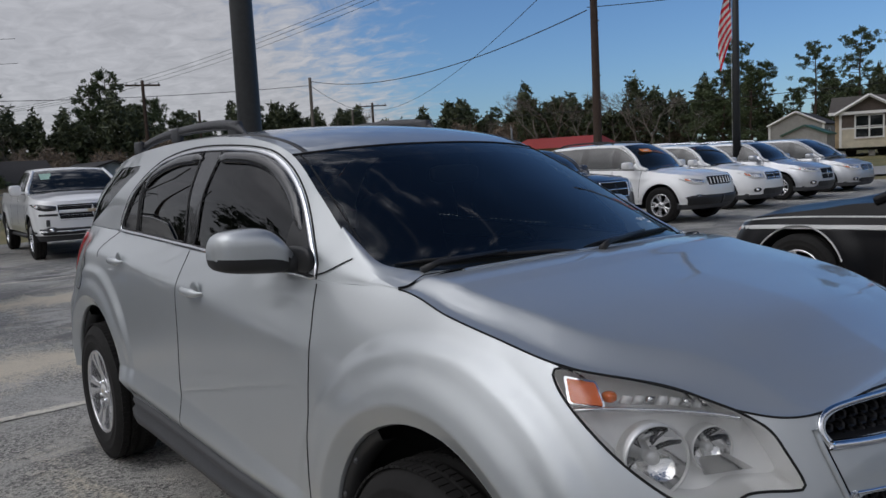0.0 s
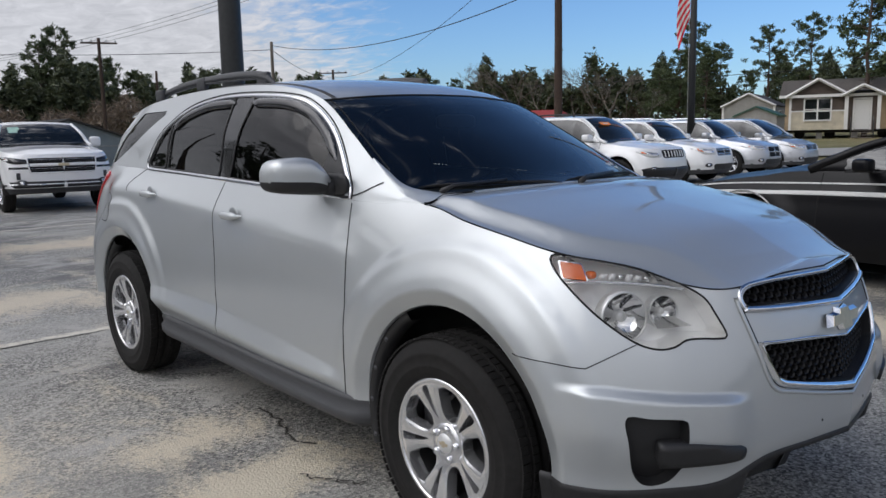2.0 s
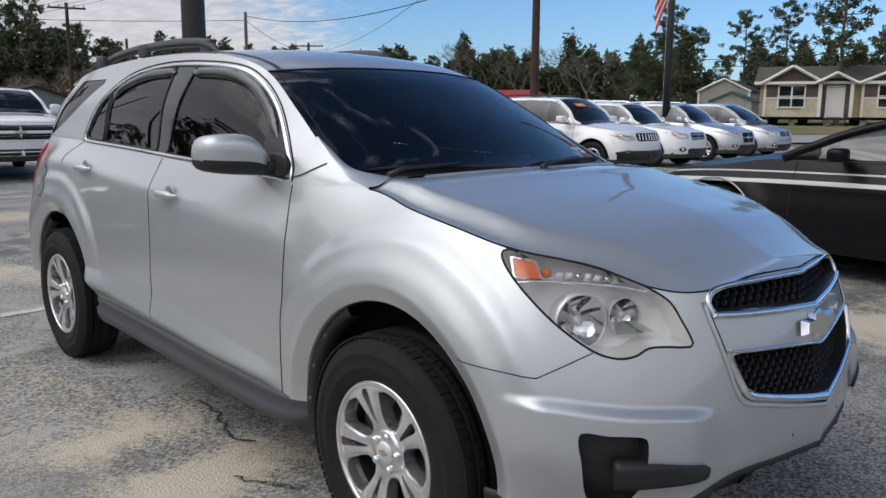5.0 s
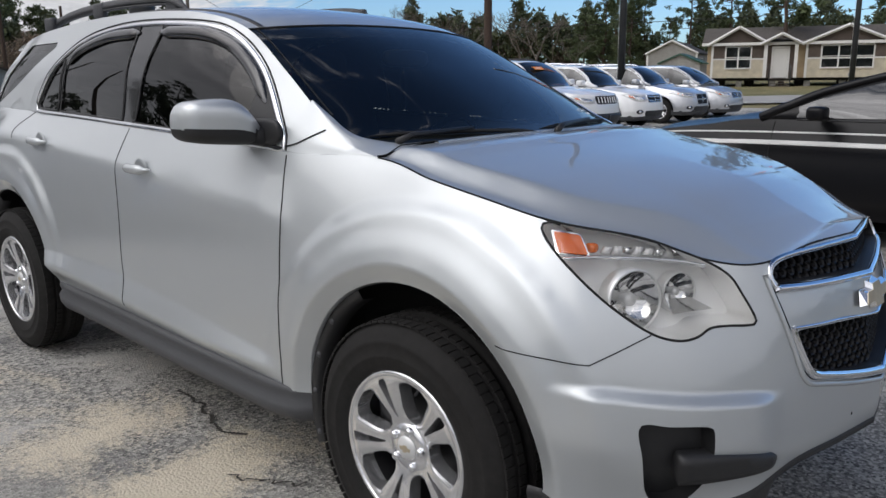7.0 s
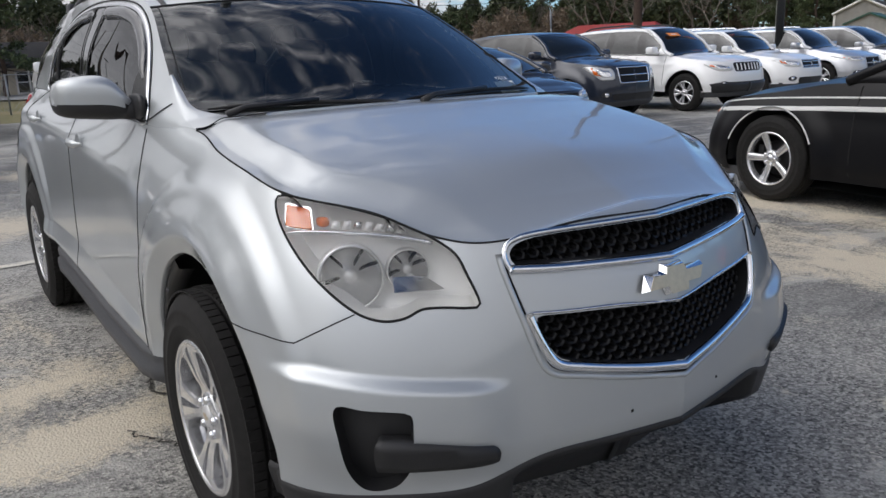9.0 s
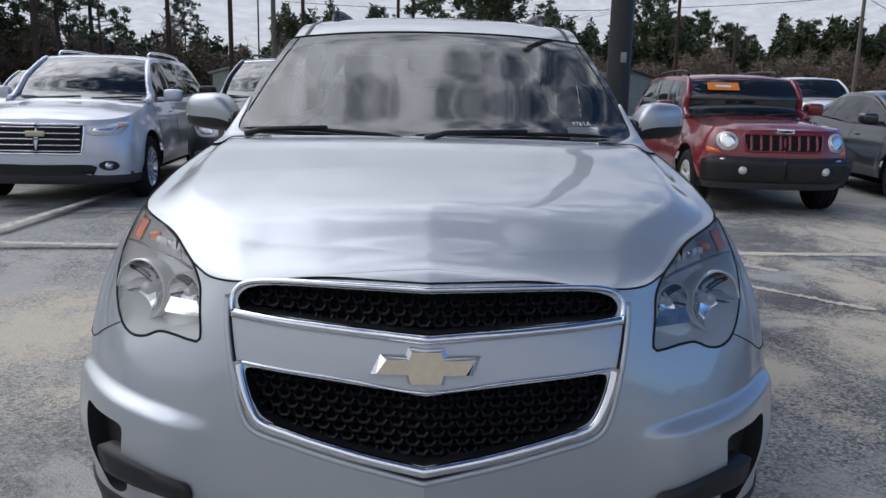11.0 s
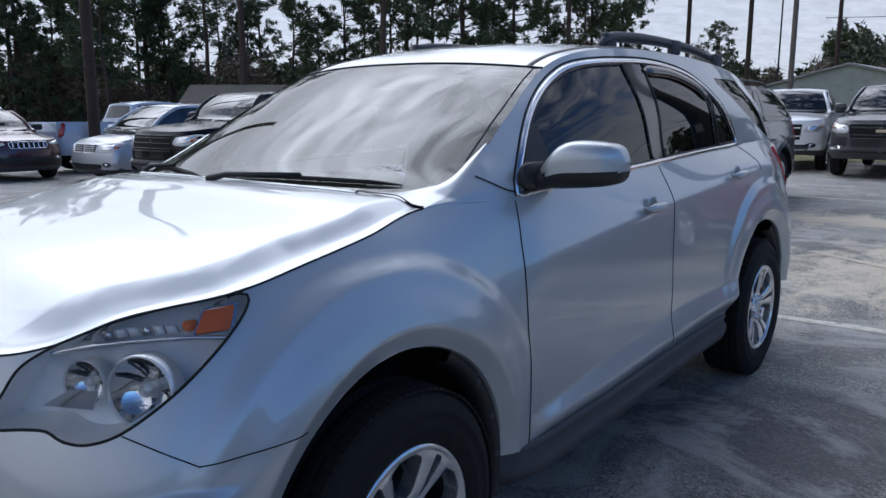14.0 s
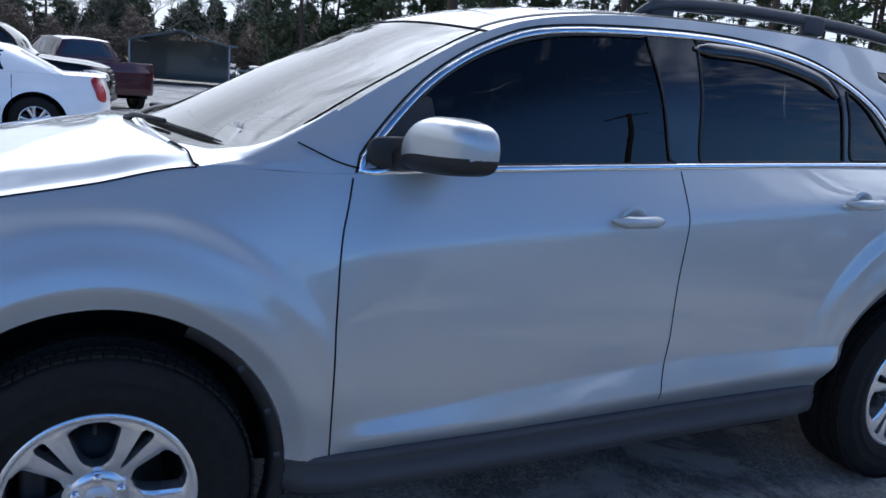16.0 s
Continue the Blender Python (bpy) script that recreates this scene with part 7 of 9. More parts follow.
    lp = cr(low_r, tl_)
    V = np.array([np.stack([lp[:, 0] * sc - dx, lp[:, 1] * (sc - 0.01), np.full(30, sill + dz)], 1) for sc, dx, dz in ((0.99, 0.02, 0.03), (0.99, 0.03, -0.04), (0.96, 0.08, -0.11))]).reshape(-1, 3)
    mesh_ob("chin", *both(V, grid_faces(3, 30)), GREY_PLASTIC, car)
    rv = View((0.7, -0.71, 0.0))
    tpoly = even(rv.flat([(rear_x + 0.28, 0.90 * hw, deck - 0.05), (rear_x + 0.14, 0.84 * hw, deck - 0.05), (rear_x + 0.10, 0.80 * hw, deck - 0.34), (rear_x + 0.22, 0.90 * hw, deck - 0.34)]), 24, True)
    V, F = shell_patch(tree, rv, tpoly, 0.01, 0.02, 0.06)
    mesh_ob("tail_lamp", V, F, REDLENS, car)
    mesh_ob("tail_lamp", *mirrored(V, F), REDLENS, car)
    und = [(x, y * hw * 0.8, sill - 0.10) for x in np.linspace(fo - 0.3, rear_x + 0.2, 8) for y in (-1, 1)]
    mesh_ob("underbody", und, [(2 * i, 2 * i + 1, 2 * i + 3, 2 * i + 2) for i in range(7)], GAP, car)
    w1 = tube([RF[2, int(sr * 0.62)] + (0.02, 0, 0.015), RF[6, int(sr * 0.92)] + (0.02, 0, 0.02)], 0.012, 6)
    w2 = tube([RF[1, int(sr * 0.15)] + (0.02, 0, 0.015), RF[4, int(sr * 0.52)] + (0.02, 0, 0.02)], 0.012, 6)
    for v, f in (w1, w2):
        mesh_ob("wiper", v, f, BLACK_PLASTIC, car)
    if sticker:
        i = int(hh * 0.78)
        nn = np.array((0.55, 0, 0.83))
        yc = 0.52 * rw if sticker == "left" else -0.45 * rw
        c = np.array([np.interp(yc, RF[i, :, 1], RF[i, :, kk]) for kk in range(3)]) + nn * 0.03
        uu = RF[i + 2, sr // 2] - RF[i - 2, sr // 2]
        uu = uu / np.linalg.norm(uu)
        v = [c + np.array((0, 1, 0)) * p * 0.20 + uu * q * 0.062 for p, q in ((-1, -1), (1, -1), (1, 1), (-1, 1))]
        mesh_ob("price_sticker", v, [(0, 1, 2, 3)], ORANGE, car, "orange sale sticker with pale writing", smooth=False)
        v = [c + nn * 0.002 + np.array((0, 1, 0)) * p * 0.10 + uu * q * 0.018 for p, q in ((-1, -1), (1, -1), (1, 1), (-1, 1))]
        mesh_ob("sticker_writing", v, [(0, 1, 2, 3)], PAPER, car, smooth=False)
    return car


WHITE = paint("white_paint", (0.90, 0.90, 0.89), 0.32, 0.0, dirt=0.08)
PEARL = paint("pearl_white_paint", (0.68, 0.70, 0.74), 0.3, 0.25, dirt=0.15)
RED = paint("deep_red_paint", (0.20, 0.006, 0.013), 0.3, 0.1, dirt=0.08)
NAVY = paint("navy_paint", (0.012, 0.018, 0.035), 0.3, 0.2, dirt=0.05)
BLACK = Nodes("black_paint", (0.004, 0.004, 0.005), 0.22, 0, Specular_IOR_Level=0.3, Coat_Weight=0.3, Coat_Roughness=0.04).mat
CHARCOAL = paint("charcoal_paint", (0.030, 0.030, 0.033), 0.32, 0.3, dirt=0.05)
GREYP = paint("grey_paint", (0.10, 0.105, 0.11), 0.3, 0.5, dirt=0.1)
SILVER2 = paint("bright_silver_paint", (0.56, 0.57, 0.59), 0.4, 0.65, dirt=0.15)
MAROON = paint("maroon_paint", (0.05, 0.006, 0.012), 0.3, 0.3, dirt=0.05)
PALEBLUE = paint("pale_blue_paint", (0.50, 0.56, 0.68), 0.35, 0.1, dirt=0.15)
MATTE_DARK = plain("matte_charcoal_wrap", (0.006, 0.006, 0.007), 0.30, 0.0, 90, 0.2, 0.0, Specular_IOR_Level=0.22)


def lower_bumper(car, z, width, y_end, lamps=None):
    """A black plastic lower bumper right across the front, with round fog lamps in it."""
    Pn, Nn = FROM_FRONT.cast(SKIN["tree"], [(yb, z) for yb in np.linspace(0.002, y_end, 14)])
    mesh_ob("lower_bumper", *both(*bead(Pn, Nn, width, 0.030)), BLACK_PLASTIC, car)
    if lamps:
        (c,), _ = FROM_FRONT.cast(SKIN["tree"], [(lamps[0], lamps[1])])
        for sd in (1, -1):
            v, f = lathe([(0.0, 0.030), (0.036, 0.026), (0.046, 0.012), (0.048, -0.02)], 20)
            v = v[:, [1, 0, 2]] + (c[0] + 0.022, c[1] * sd, c[2])
            mesh_ob("fog_lamp", v, f, LAMP_GREY, car)


TRUCK = dict(kind="pickup", wb=3.65, fo=0.98, ro=1.20, hw=1.01, nose=1.16, hood=1.27, belt=1.30, belt_r=1.34, cowl=-0.52, header=-1.10, roof=1.90, roof_end=-2.55, tail=-2.68, R=0.41, sill=0.50, roof_w=0.70, pillars=(-1.62, -2.45),
             lamp=((0.60, 0.93), (0.90, 1.07)), grille=((0, 0.58), (0.80, 1.08)), low=((0, 0.7), (0.50, 0.62)), ledge=0.06, category="pickup truck", fog=True)
PAPER_GREEN = plain("pale_green_paper", (0.45, 0.66, 0.55), 0.8, 0, 30, 0.1, 0)
pk = vehicle("pickup_truck", "white crew cab pickup with dark grille in the rear row", (-15.75, 2.30), -3, WHITE, **{**TRUCK, "roof": 1.84, "R": 0.42, "lamp": ((0.60, 0.95), (0.97, 1.08)), "grille": ((0, 0.62), (0.80, 1.09)), "low": ((0, 0.98), (0.49, 0.63))}, bars=0, badge=0.95, lamp_mat=GLOSS_BLACK, rim_mat=CHROME)
for z, w, m in ((0.952, 0.066, WHITE), (1.050, 0.014, CHROME), (1.018, 0.010, GREY_PLASTIC), (0.880, 0.014, CHROME), (0.848, 0.010, GREY_PLASTIC)):
    Pn, Nn = FROM_FRONT.cast(SKIN["tree"], [(yb, z) for yb in np.linspace(0.002, 0.60, 12)])
    mesh_ob("grille_bar", *both(*bead(Pn, Nn, w, 0.020)), m, pk)
for sd in (1, -1):
    (c,), _ = FROM_FRONT.cast(SKIN["tree"], [(0.80, 0.74)])
    mesh_ob("fog_lamp", *box((c[0] + 0.004, 0.80 * sd, 0.74), (0.03, 0.07, 0.13), 0.01), GREY_PLASTIC, pk)
    Pn, Nn = FROM_FRONT.cast(SKIN["tree"], [(yb, 0.895) for yb in np.linspace(0.62, 0.93, 8)])
    V, F = bead(Pn, Nn, 0.045, 0.012)
    mesh_ob("lower_lamp", *((V, F) if sd > 0 else mirrored(V, F)), GLOSS_BLACK, pk)
    mesh_ob("tow_hook", *tube([(0.90, 0.36 * sd, 0.585), (1.02, 0.38 * sd, 0.57), (1.02, 0.46 * sd, 0.57), (0.90, 0.48 * sd, 0.585)], 0.014, 8), CHROME, pk)
    mesh_ob("side_step", *box((-1.75, 0.93 * sd, 0.43), (2.1, 0.14, 0.06), 0.02), BLACK_PLASTIC, pk)
mesh_ob("windscreen_paper", [(-0.90, -0.62, 1.71), (-0.90, -0.40, 1.72), (-0.74, -0.40, 1.60), (-0.74, -0.62, 1.59)], [(0, 1, 2, 3)], PAPER_GREEN, pk, "pale green price paper", smooth=False)
vehicle("pickup_truck", "dark grey crew cab pickup with gold badge", (-16.9, -0.75), 1, CHARCOAL, **TRUCK, bars=2, badge=0.95)
vehicle("pickup_truck", "white full-size pickup with black grille guard", (-18.3, -3.2), 6, WHITE, **{**TRUCK, "grille": ((0, 0.55), (0.72, 1.08))}, bars=2)
vehicle("pickup_truck", "black crew cab pickup in shade", (-7.7, -11.2), 2, BLACK, **TRUCK, bars=3, rim_mat=GLOSS_BLACK)
vehicle("pickup_truck", "white crew cab pickup seen past other cars", (-19.5, 10.7), -2, WHITE, **TRUCK, bars=2)
vehicle("suv", "pale silver three-row SUV with chrome barred grille", (-7.25, -4.5), 5, PEARL, wb=3.07, fo=0.98, ro=1.10, hw=0.99, nose=0.98, hood=1.13, belt=1.15, belt_r=1.24, cowl=-0.45, header=-1.20, roof=1.76, roof_end=-3.65, tail=-4.05, R=0.38, roof_w=0.66, pillars=(-1.45, -2.55),
        lamp=((0.52, 0.88), (0.80, 0.92)), grille=((0, 0.50), (0.60, 0.92)), bars=5, chrome_grille=True, badge=0.82, rails="chrome", low=((0, 0.6), (0.36, 0.48)))
vehicle("suv", "dark charcoal midsize SUV with black roof rails", (-8.35, -2.25), 0, CHARCOAL, wb=2.86, fo=0.95, ro=1.15, hw=0.98, nose=0.99, hood=1.13, belt=1.16, belt_r=1.24, roof=1.76, roof_end=-3.5, tail=-3.85, R=0.38, roof_w=0.66, rails=True, cladding=True, bars=2, trim=CHROME)
red_suv = vehicle("suv", "red boxy compact SUV with round headlamps and sale sticker", (-7.15, 3.9), -1, RED, wb=2.635, fo=0.78, ro=0.98, hw=0.88, nose=0.97, hood=1.04, belt=1.09, belt_r=1.13, cowl=-0.50, header=-0.85, roof=1.61, roof_end=-3.10, tail=-3.35, R=0.345, sill=0.40, roof_w=0.66, pillars=(-1.35, -2.2),
        grille=((0, 0.50), (0.73, 0.92)), bars=8, vertical=True, round_lamp=True, lamp=((0.55, 0.83), (0.74, 0.92)), low=((0, 0.9), (0.46, 0.66)), cladding=False, rails=True, sticker="right", badge=0.955, ledge=0.03)
lower_bumper(red_suv, 0.505, 0.26, 0.84, (0.46, 0.52))
vehicle("hatchback", "dark grey five-door hatchback", (-7.55, 6.75), -3, CHARCOAL, wb=2.7, fo=0.92, ro=0.85, hw=0.90, nose=0.74, hood=0.96, belt=0.98, belt_r=1.06, cowl=-0.36, header=-1.35, roof=1.455, roof_end=-2.7, tail=-3.2, R=0.325, sill=0.30, roof_w=0.56, pillars=(-1.45, -2.35), lamp=((0.50, 0.86), (0.62, 0.73)), grille=((0, 0.48), (0.42, 0.70)), bars=3, low=((0, 0.6), (0.26, 0.34)))
ROWB = 3
vehicle("suv", "dark blue compact SUV with chrome framed grille", (-9.15, 10.1), ROWB, NAVY, wb=2.86, fo=0.92, ro=0.95, hw=0.93, nose=1.02, hood=1.13, belt=1.15, belt_r=1.22, roof=1.70, roof_end=-3.2, tail=-3.5, R=0.365, roof_w=0.62, lamp=((0.56, 0.90), (0.76, 0.98)), grille=((0, 0.46), (0.70, 0.98)), bars=1, chrome_grille=True, low=((0, 0.6), (0.38, 0.50)))
slot_suv = vehicle("suv", "white SUV with seven-slot grille and sale sticker", (-8.69, 13.0), ROWB, WHITE, wb=2.915, fo=0.90, ro=1.0, hw=0.97, nose=0.99, hood=1.11, belt=1.16, belt_r=1.23, roof=1.76, roof_end=-3.3, tail=-3.6, R=0.385, sill=0.40, roof_w=0.64, lamp=((0.52, 0.90), (0.80, 0.93)), grille=((0, 0.46), (0.80, 0.95)), bars=7, vertical=True, chrome_grille=False, low=((0, 0.92), (0.42, 0.58)), rails=True, sticker="right", trim=BLACK_PLASTIC)
lower_bumper(slot_suv, 0.47, 0.20, 0.90)
vehicle("suv", "white crossover with cross bar grille", (-9.61, 16.78), ROWB, WHITE, wb=2.89, fo=0.95, ro=1.05, hw=0.92, nose=0.92, hood=1.08, belt=1.12, belt_r=1.20, roof=1.69, roof_end=-3.4, tail=-3.75, R=0.36, roof_w=0.62, grille=((0, 0.42), (0.72, 0.90)), bars=2, chrome_grille=True, rails="chrome", lamp=((0.48, 0.90), (0.74, 0.90)))
vehicle("suv", "silver crossover with oval dark grille", (-9.96, 20.32), ROWB, SILVER2, wb=2.95, fo=0.95, ro=1.1, hw=0.95, nose=0.90, hood=1.09, belt=1.13, belt_r=1.22, roof=1.70, roof_end=-3.4, tail=-3.8, R=0.37, roof_w=0.62, grille=((0, 0.40), (0.56, 0.86)), bars=1, lamp=((0.46, 0.92), (0.76, 0.88)), rails="chrome", badge=0.72)
VAN = dict(wb=3.08, fo=0.98, ro=1.08, hw=1.0, nose=0.86, hood=1.10, belt=1.08, belt_r=1.14, cowl=-0.10, header=-1.02, roof=1.74, roof_end=-3.7, tail=-4.02, R=0.345, sill=0.30, roof_w=0.68, pillars=(-1.15, -2.35), lamp=((0.50, 0.92), (0.68, 0.86)), grille=((0, 0.46), (0.66, 0.86)), bars=5, chrome_grille=True, low=((0, 0.6), (0.30, 0.42)), category="minivan")
vehicle("minivan", "silver minivan with chrome grille beside the grass", (-10.47, 24.04), ROWB, SILVER2, **VAN)
vehicle("minivan", "silver minivan with chrome barred grille beside a black pickup", (-8.5, -15.2), 1, SILVER2, **VAN)
vehicle("suv", "black full-size luxury SUV with large chrome grille", (-15.6, -12.3), 8, BLACK, wb=2.95, fo=1.0, ro=1.2, hw=1.02, nose=1.12, hood=1.24, belt=1.28, belt_r=1.32, roof=1.88, roof_end=-3.7, tail=-4.0, R=0.41, sill=0.42, roof_w=0.72, lamp=((0.62, 0.9), (0.78, 1.08)), grille=((0, 0.56), (0.66, 1.06)), bars=5, chrome_grille=True, rails="chrome", pillars=(-1.4, -2.4))
vehicle("suv", "grey SUV parked behind other cars", (-15.8, -9.4), 4, SILVER2, wb=2.86, hw=0.96, roof=1.74, nose=0.98, hood=1.12, belt=1.16, belt_r=1.22, bars=3, chrome_grille=True)
vehicle("suv", "dark maroon SUV standing on open asphalt", (-7.0, -17.5), 92, MAROON, wb=2.7, fo=0.90, ro=1.0, hw=0.93, nose=0.96, hood=1.09, belt=1.13, belt_r=1.2, roof=1.67, roof_end=-3.1, tail=-3.45, R=0.37, roof_w=0.62, lamp=((0.55, 0.90), (0.84, 0.93)), grille=((0, 0.46), (0.78, 0.92)), bars=7, vertical=True, chrome_grille=True, rails="chrome", cladding=True, low=((0, 0.8), (0.40, 0.58)))
vehicle("pickup_truck", "pale blue-white crew cab pickup behind a utility pole", (-13.3, -19.0), 178, PALEBLUE, **TRUCK, bars=2)
vehicle("sedan", "white four-door sedan with red tail lamps", (3.75, -11.35), 1, WHITE, kind="sedan", wb=3.05, fo=0.92, ro=1.07, hw=0.95, nose=0.82, hood=1.0, belt=1.04, belt_r=1.06, cowl=-0.55, header=-1.35, roof=1.48, roof_end=-2.75, tail=-3.45, R=0.36, sill=0.32, roof_w=0.58, pillars=(-1.55, -2.55), trim=CHROME, bars=4, chrome_grille=True)
vehicle("pickup_truck", "black pickup with a bright windscreen", (0.4, -15.6), 176, BLACK, **TRUCK, bars=2)
vehicle("pickup_truck", "dark red-black pickup seen from behind", (0.9, -24.4), -68, MAROON, **TRUCK, bars=2)
vehicle("suv", "white SUV parked under a metal carport", (-1.6, -51.0), 200, PEARL, roof=1.7)
far = [(-9.0, -70, NAVY, 100), (-12.0, -72, PEARL, 95), (-15.0, -73, CHARCOAL, 98), (-18.0, -73, PEARL, 92), (-20.5, -72, PALEBLUE, 150), (-25.5, -71, CHARCOAL, 150), (-6.2, -71, WHITE, 96)]
for k, (x, y, m, hd) in enumerate(far):
    vehicle("suv", "parked SUV in a far row by the woods", (x, y), hd, m, roof=1.68, bars=2)

# the coupe: low, dark, with two pale stripes
coupe = vehicle("coupe", "matte charcoal two-door coupe with pale side stripes", (-1.72, 5.55), 173, MATTE_DARK, kind="sedan", wb=2.95, fo=0.97, ro=1.10, hw=0.96, nose=0.80, hood=0.99, belt=1.0, belt_r=1.06, cowl=-0.62, header=-1.55, roof=1.45, roof_end=-2.75, tail=-3.45, R=0.365, sill=0.24, roof_w=0.56, pillars=(-2.05, -2.9), doors=False,
                lamp=((0.50, 0.80), (0.62, 0.74)), grille=((0, 0.5), (0.60, 0.76)), bars=1, twin=False, mir=0.56, ms=0.72)
STRIPE = Nodes("pale_stripe", (0.62, 0.62, 0.60), 0.45).mat
for pts, w in (([(0.80, 0.772), (0.5, 0.832), (0.0, 0.872), (-1.0, 0.900), (-2.2, 0.915), (-3.4, 0.930)], 0.016), ([(0.80, 0.732), (0.5, 0.765), (0.0, 0.790), (-1.0, 0.815), (-2.2, 0.830), (-3.4, 0.845)], 0.040)):
    Pn, Nn = FROM_LEFT.cast(SKIN["tree"], even([(-x, z) for x, z in pts], 60))
    mesh_ob("side_stripe", *bead(Pn, Nn, w, 0.002), STRIPE, coupe, "pale stripe along the flank")
a = np.linspace(0.35, 2.75, 40)
Pn, Nn = FROM_LEFT.cast(SKIN["tree"], np.stack([-0.445 * np.cos(a), 0.355 + 0.445 * np.sin(a)], 1))
mesh_ob("arch_moulding", *bead(Pn, Nn, 0.015, 0.008), STRIPE, coupe, "pale moulding round the wheel arch")

# ---------------------------------------------------------------- houses, poles, flag, trees
def polar(yaw, d):
    """A place d metres off, yaw degrees to the left of +y."""
    a = radians(yaw)
    return -math.sin(a) * d, math.cos(a) * d


def land_z(x, y):
    return -0.018 * min(75.0, max(0.0, -y - 1.0)) + 0.02 * min(60.0, max(0.0, y - 24))


def siding(name, color, pitch=0.13):
    """Horizontal lap siding."""
    p = Nodes(name, color, 0.75)
    c = p.coord("Object")
    w = p.node("ShaderNodeTexWave", Scale=1.0 / pitch / 2.0)
    w.wave_type, w.bands_direction, w.wave_profile = "BANDS", "Z", "SAW"
    p.l.new(c, w.inputs["Vector"])
    v = p.span(p.noise(2.0, 5), 0.3, 0.7, 0.85, 1.1)
    n = p.node("ShaderNodeVectorMath")
    n.operation = "SCALE"
    n.inputs[0].default_value = color
    p.l.new(v, n.inputs["Scale"])
    p.set("Base Color", n.outputs[0])
    p.bump(w.outputs["Fac"], 0.5, 0.02)
    return p.mat


TANW = siding("tan_siding", (0.42, 0.32, 0.20))
CREAMW = siding("cream_siding", (0.60, 0.54, 0.42))
BROWNW = siding("brown_shakes", (0.11, 0.085, 0.07), 0.18)
GREYW = siding("grey_siding", (0.33, 0.32, 0.30))
BLUEW = siding("blue_grey_siding", (0.20, 0.24, 0.27))
GREENW = siding("pale_green_metal", (0.36, 0.40, 0.37), 0.25)
SHINGLE = plain("roof_shingles", (0.10, 0.088, 0.075), 0.9, 0, 8, 0.3, 0.3)
DARKROOF = plain("dark_roof", (0.035, 0.032, 0.03), 0.9, 0, 8, 0.3, 0.3)
REDROOF = plain("red_metal_roof", (0.35, 0.045, 0.03), 0.45, 0, 3, 0.15, 0.0)
GREENROOF = plain("green_metal_roof", (0.03, 0.09, 0.06), 0.5, 0, 3, 0.15, 0.0)
WHITE_TRIM = plain("white_trim", (0.74, 0.73, 0.70), 0.6, 0, 12, 0.06, 0.0)
WOODPOLE = plain("creosoted_wood", (0.055, 0.036, 0.026), 0.9, 0, 14, 0.35, 0.4)
GREYPOLE = plain("weathered_wood", (0.16, 0.14, 0.12), 0.9, 0, 14, 0.3, 0.4)
STEELPOLE = plain("dark_painted_steel", (0.030, 0.032, 0.033), 0.45, 0.3, 20, 0.25, 0.1)
WIRE = Nodes("black_wire", (0.015, 0.015, 0.016), 0.6).mat
GALV = plain("galvanised_steel", (0.30, 0.31, 0.32), 0.5, 0.7, 20, 0.15, 0.0)


def gable(w, d, h, rise, over=0.3):
    """A gable wall block (front at y=0, depth towards +y, ridge along y) and its roof slopes: (walls, roof)."""
    wl = [(-w / 2, 0, 0), (w / 2, 0, 0), (w / 2, 0, h), (0, 0, h + rise), (-w / 2, 0, h)]
    V = np.array(wl + [(x, d, z) for x, _, z in wl])
    F = [(0, 1, 2, 3, 4), (9, 8, 7, 6, 5), (0, 5, 6, 1), (1, 6, 7, 2), (0, 4, 9, 5)]
    sl = rise / (w / 2)
    x1, z1 = w / 2 + over, h - over * sl
    t = 0.10
    R = np.array([(-x1, -over, z1), (0, -over, h + rise), (x1, -over, z1), (-x1, d + over, z1), (0, d + over, h + rise), (x1, d + over, z1)])
    R2 = R + (0, 0, t)
    RF = [(6, 7, 10, 9), (7, 8, 11, 10), (0, 3, 4, 1), (1, 4, 5, 2), (0, 1, 7, 6), (1, 2, 8, 7), (3, 9, 10, 4), (4, 10, 11, 5), (0, 6, 9, 3), (2, 5, 11, 8)]
    return (V, F), (np.concatenate([R, R2]) + (0, 0, 0.01), RF)


def window_part(parent, x, z, w, h, y=-0.03, mull=1, cross=True, name="window"):
    win = new(name)
    win.parent = parent
    win.location = (x, y, z)
    bars = [box((0, 0, h / 2), (w, 0.06, 0.10)), box((0, 0, -h / 2), (w + 0.1, 0.09, 0.10)), box((-w / 2, 0, 0), (0.10, 0.06, h)), box((w / 2, 0, 0), (0.10, 0.06, h))]
    for k in range(mull):
        bars.append(box((-w / 2 + w * (k + 1) / (mull + 1), 0, 0), (0.10, 0.055, h)))
    if cross:
        bars.append(box((0, 0, 0.02), (w, 0.04, 0.05)))
    mesh_ob("window_frame", *joined(*bars), WHITE_TRIM, win, smooth=False)
    for k in range(mull + 1):
        ww = w / (mull + 1)
        mesh_ob("pane", *box((-w / 2 + ww * (k + 0.5), 0.012, 0), (ww - 0.06, 0.012, h - 0.06)), DARKGLASS, win, smooth=False)
    return win


def wall_box(parent, name, c, s, mat):
    return mesh_ob(name, *box(c, s), mat, parent, smooth=False)


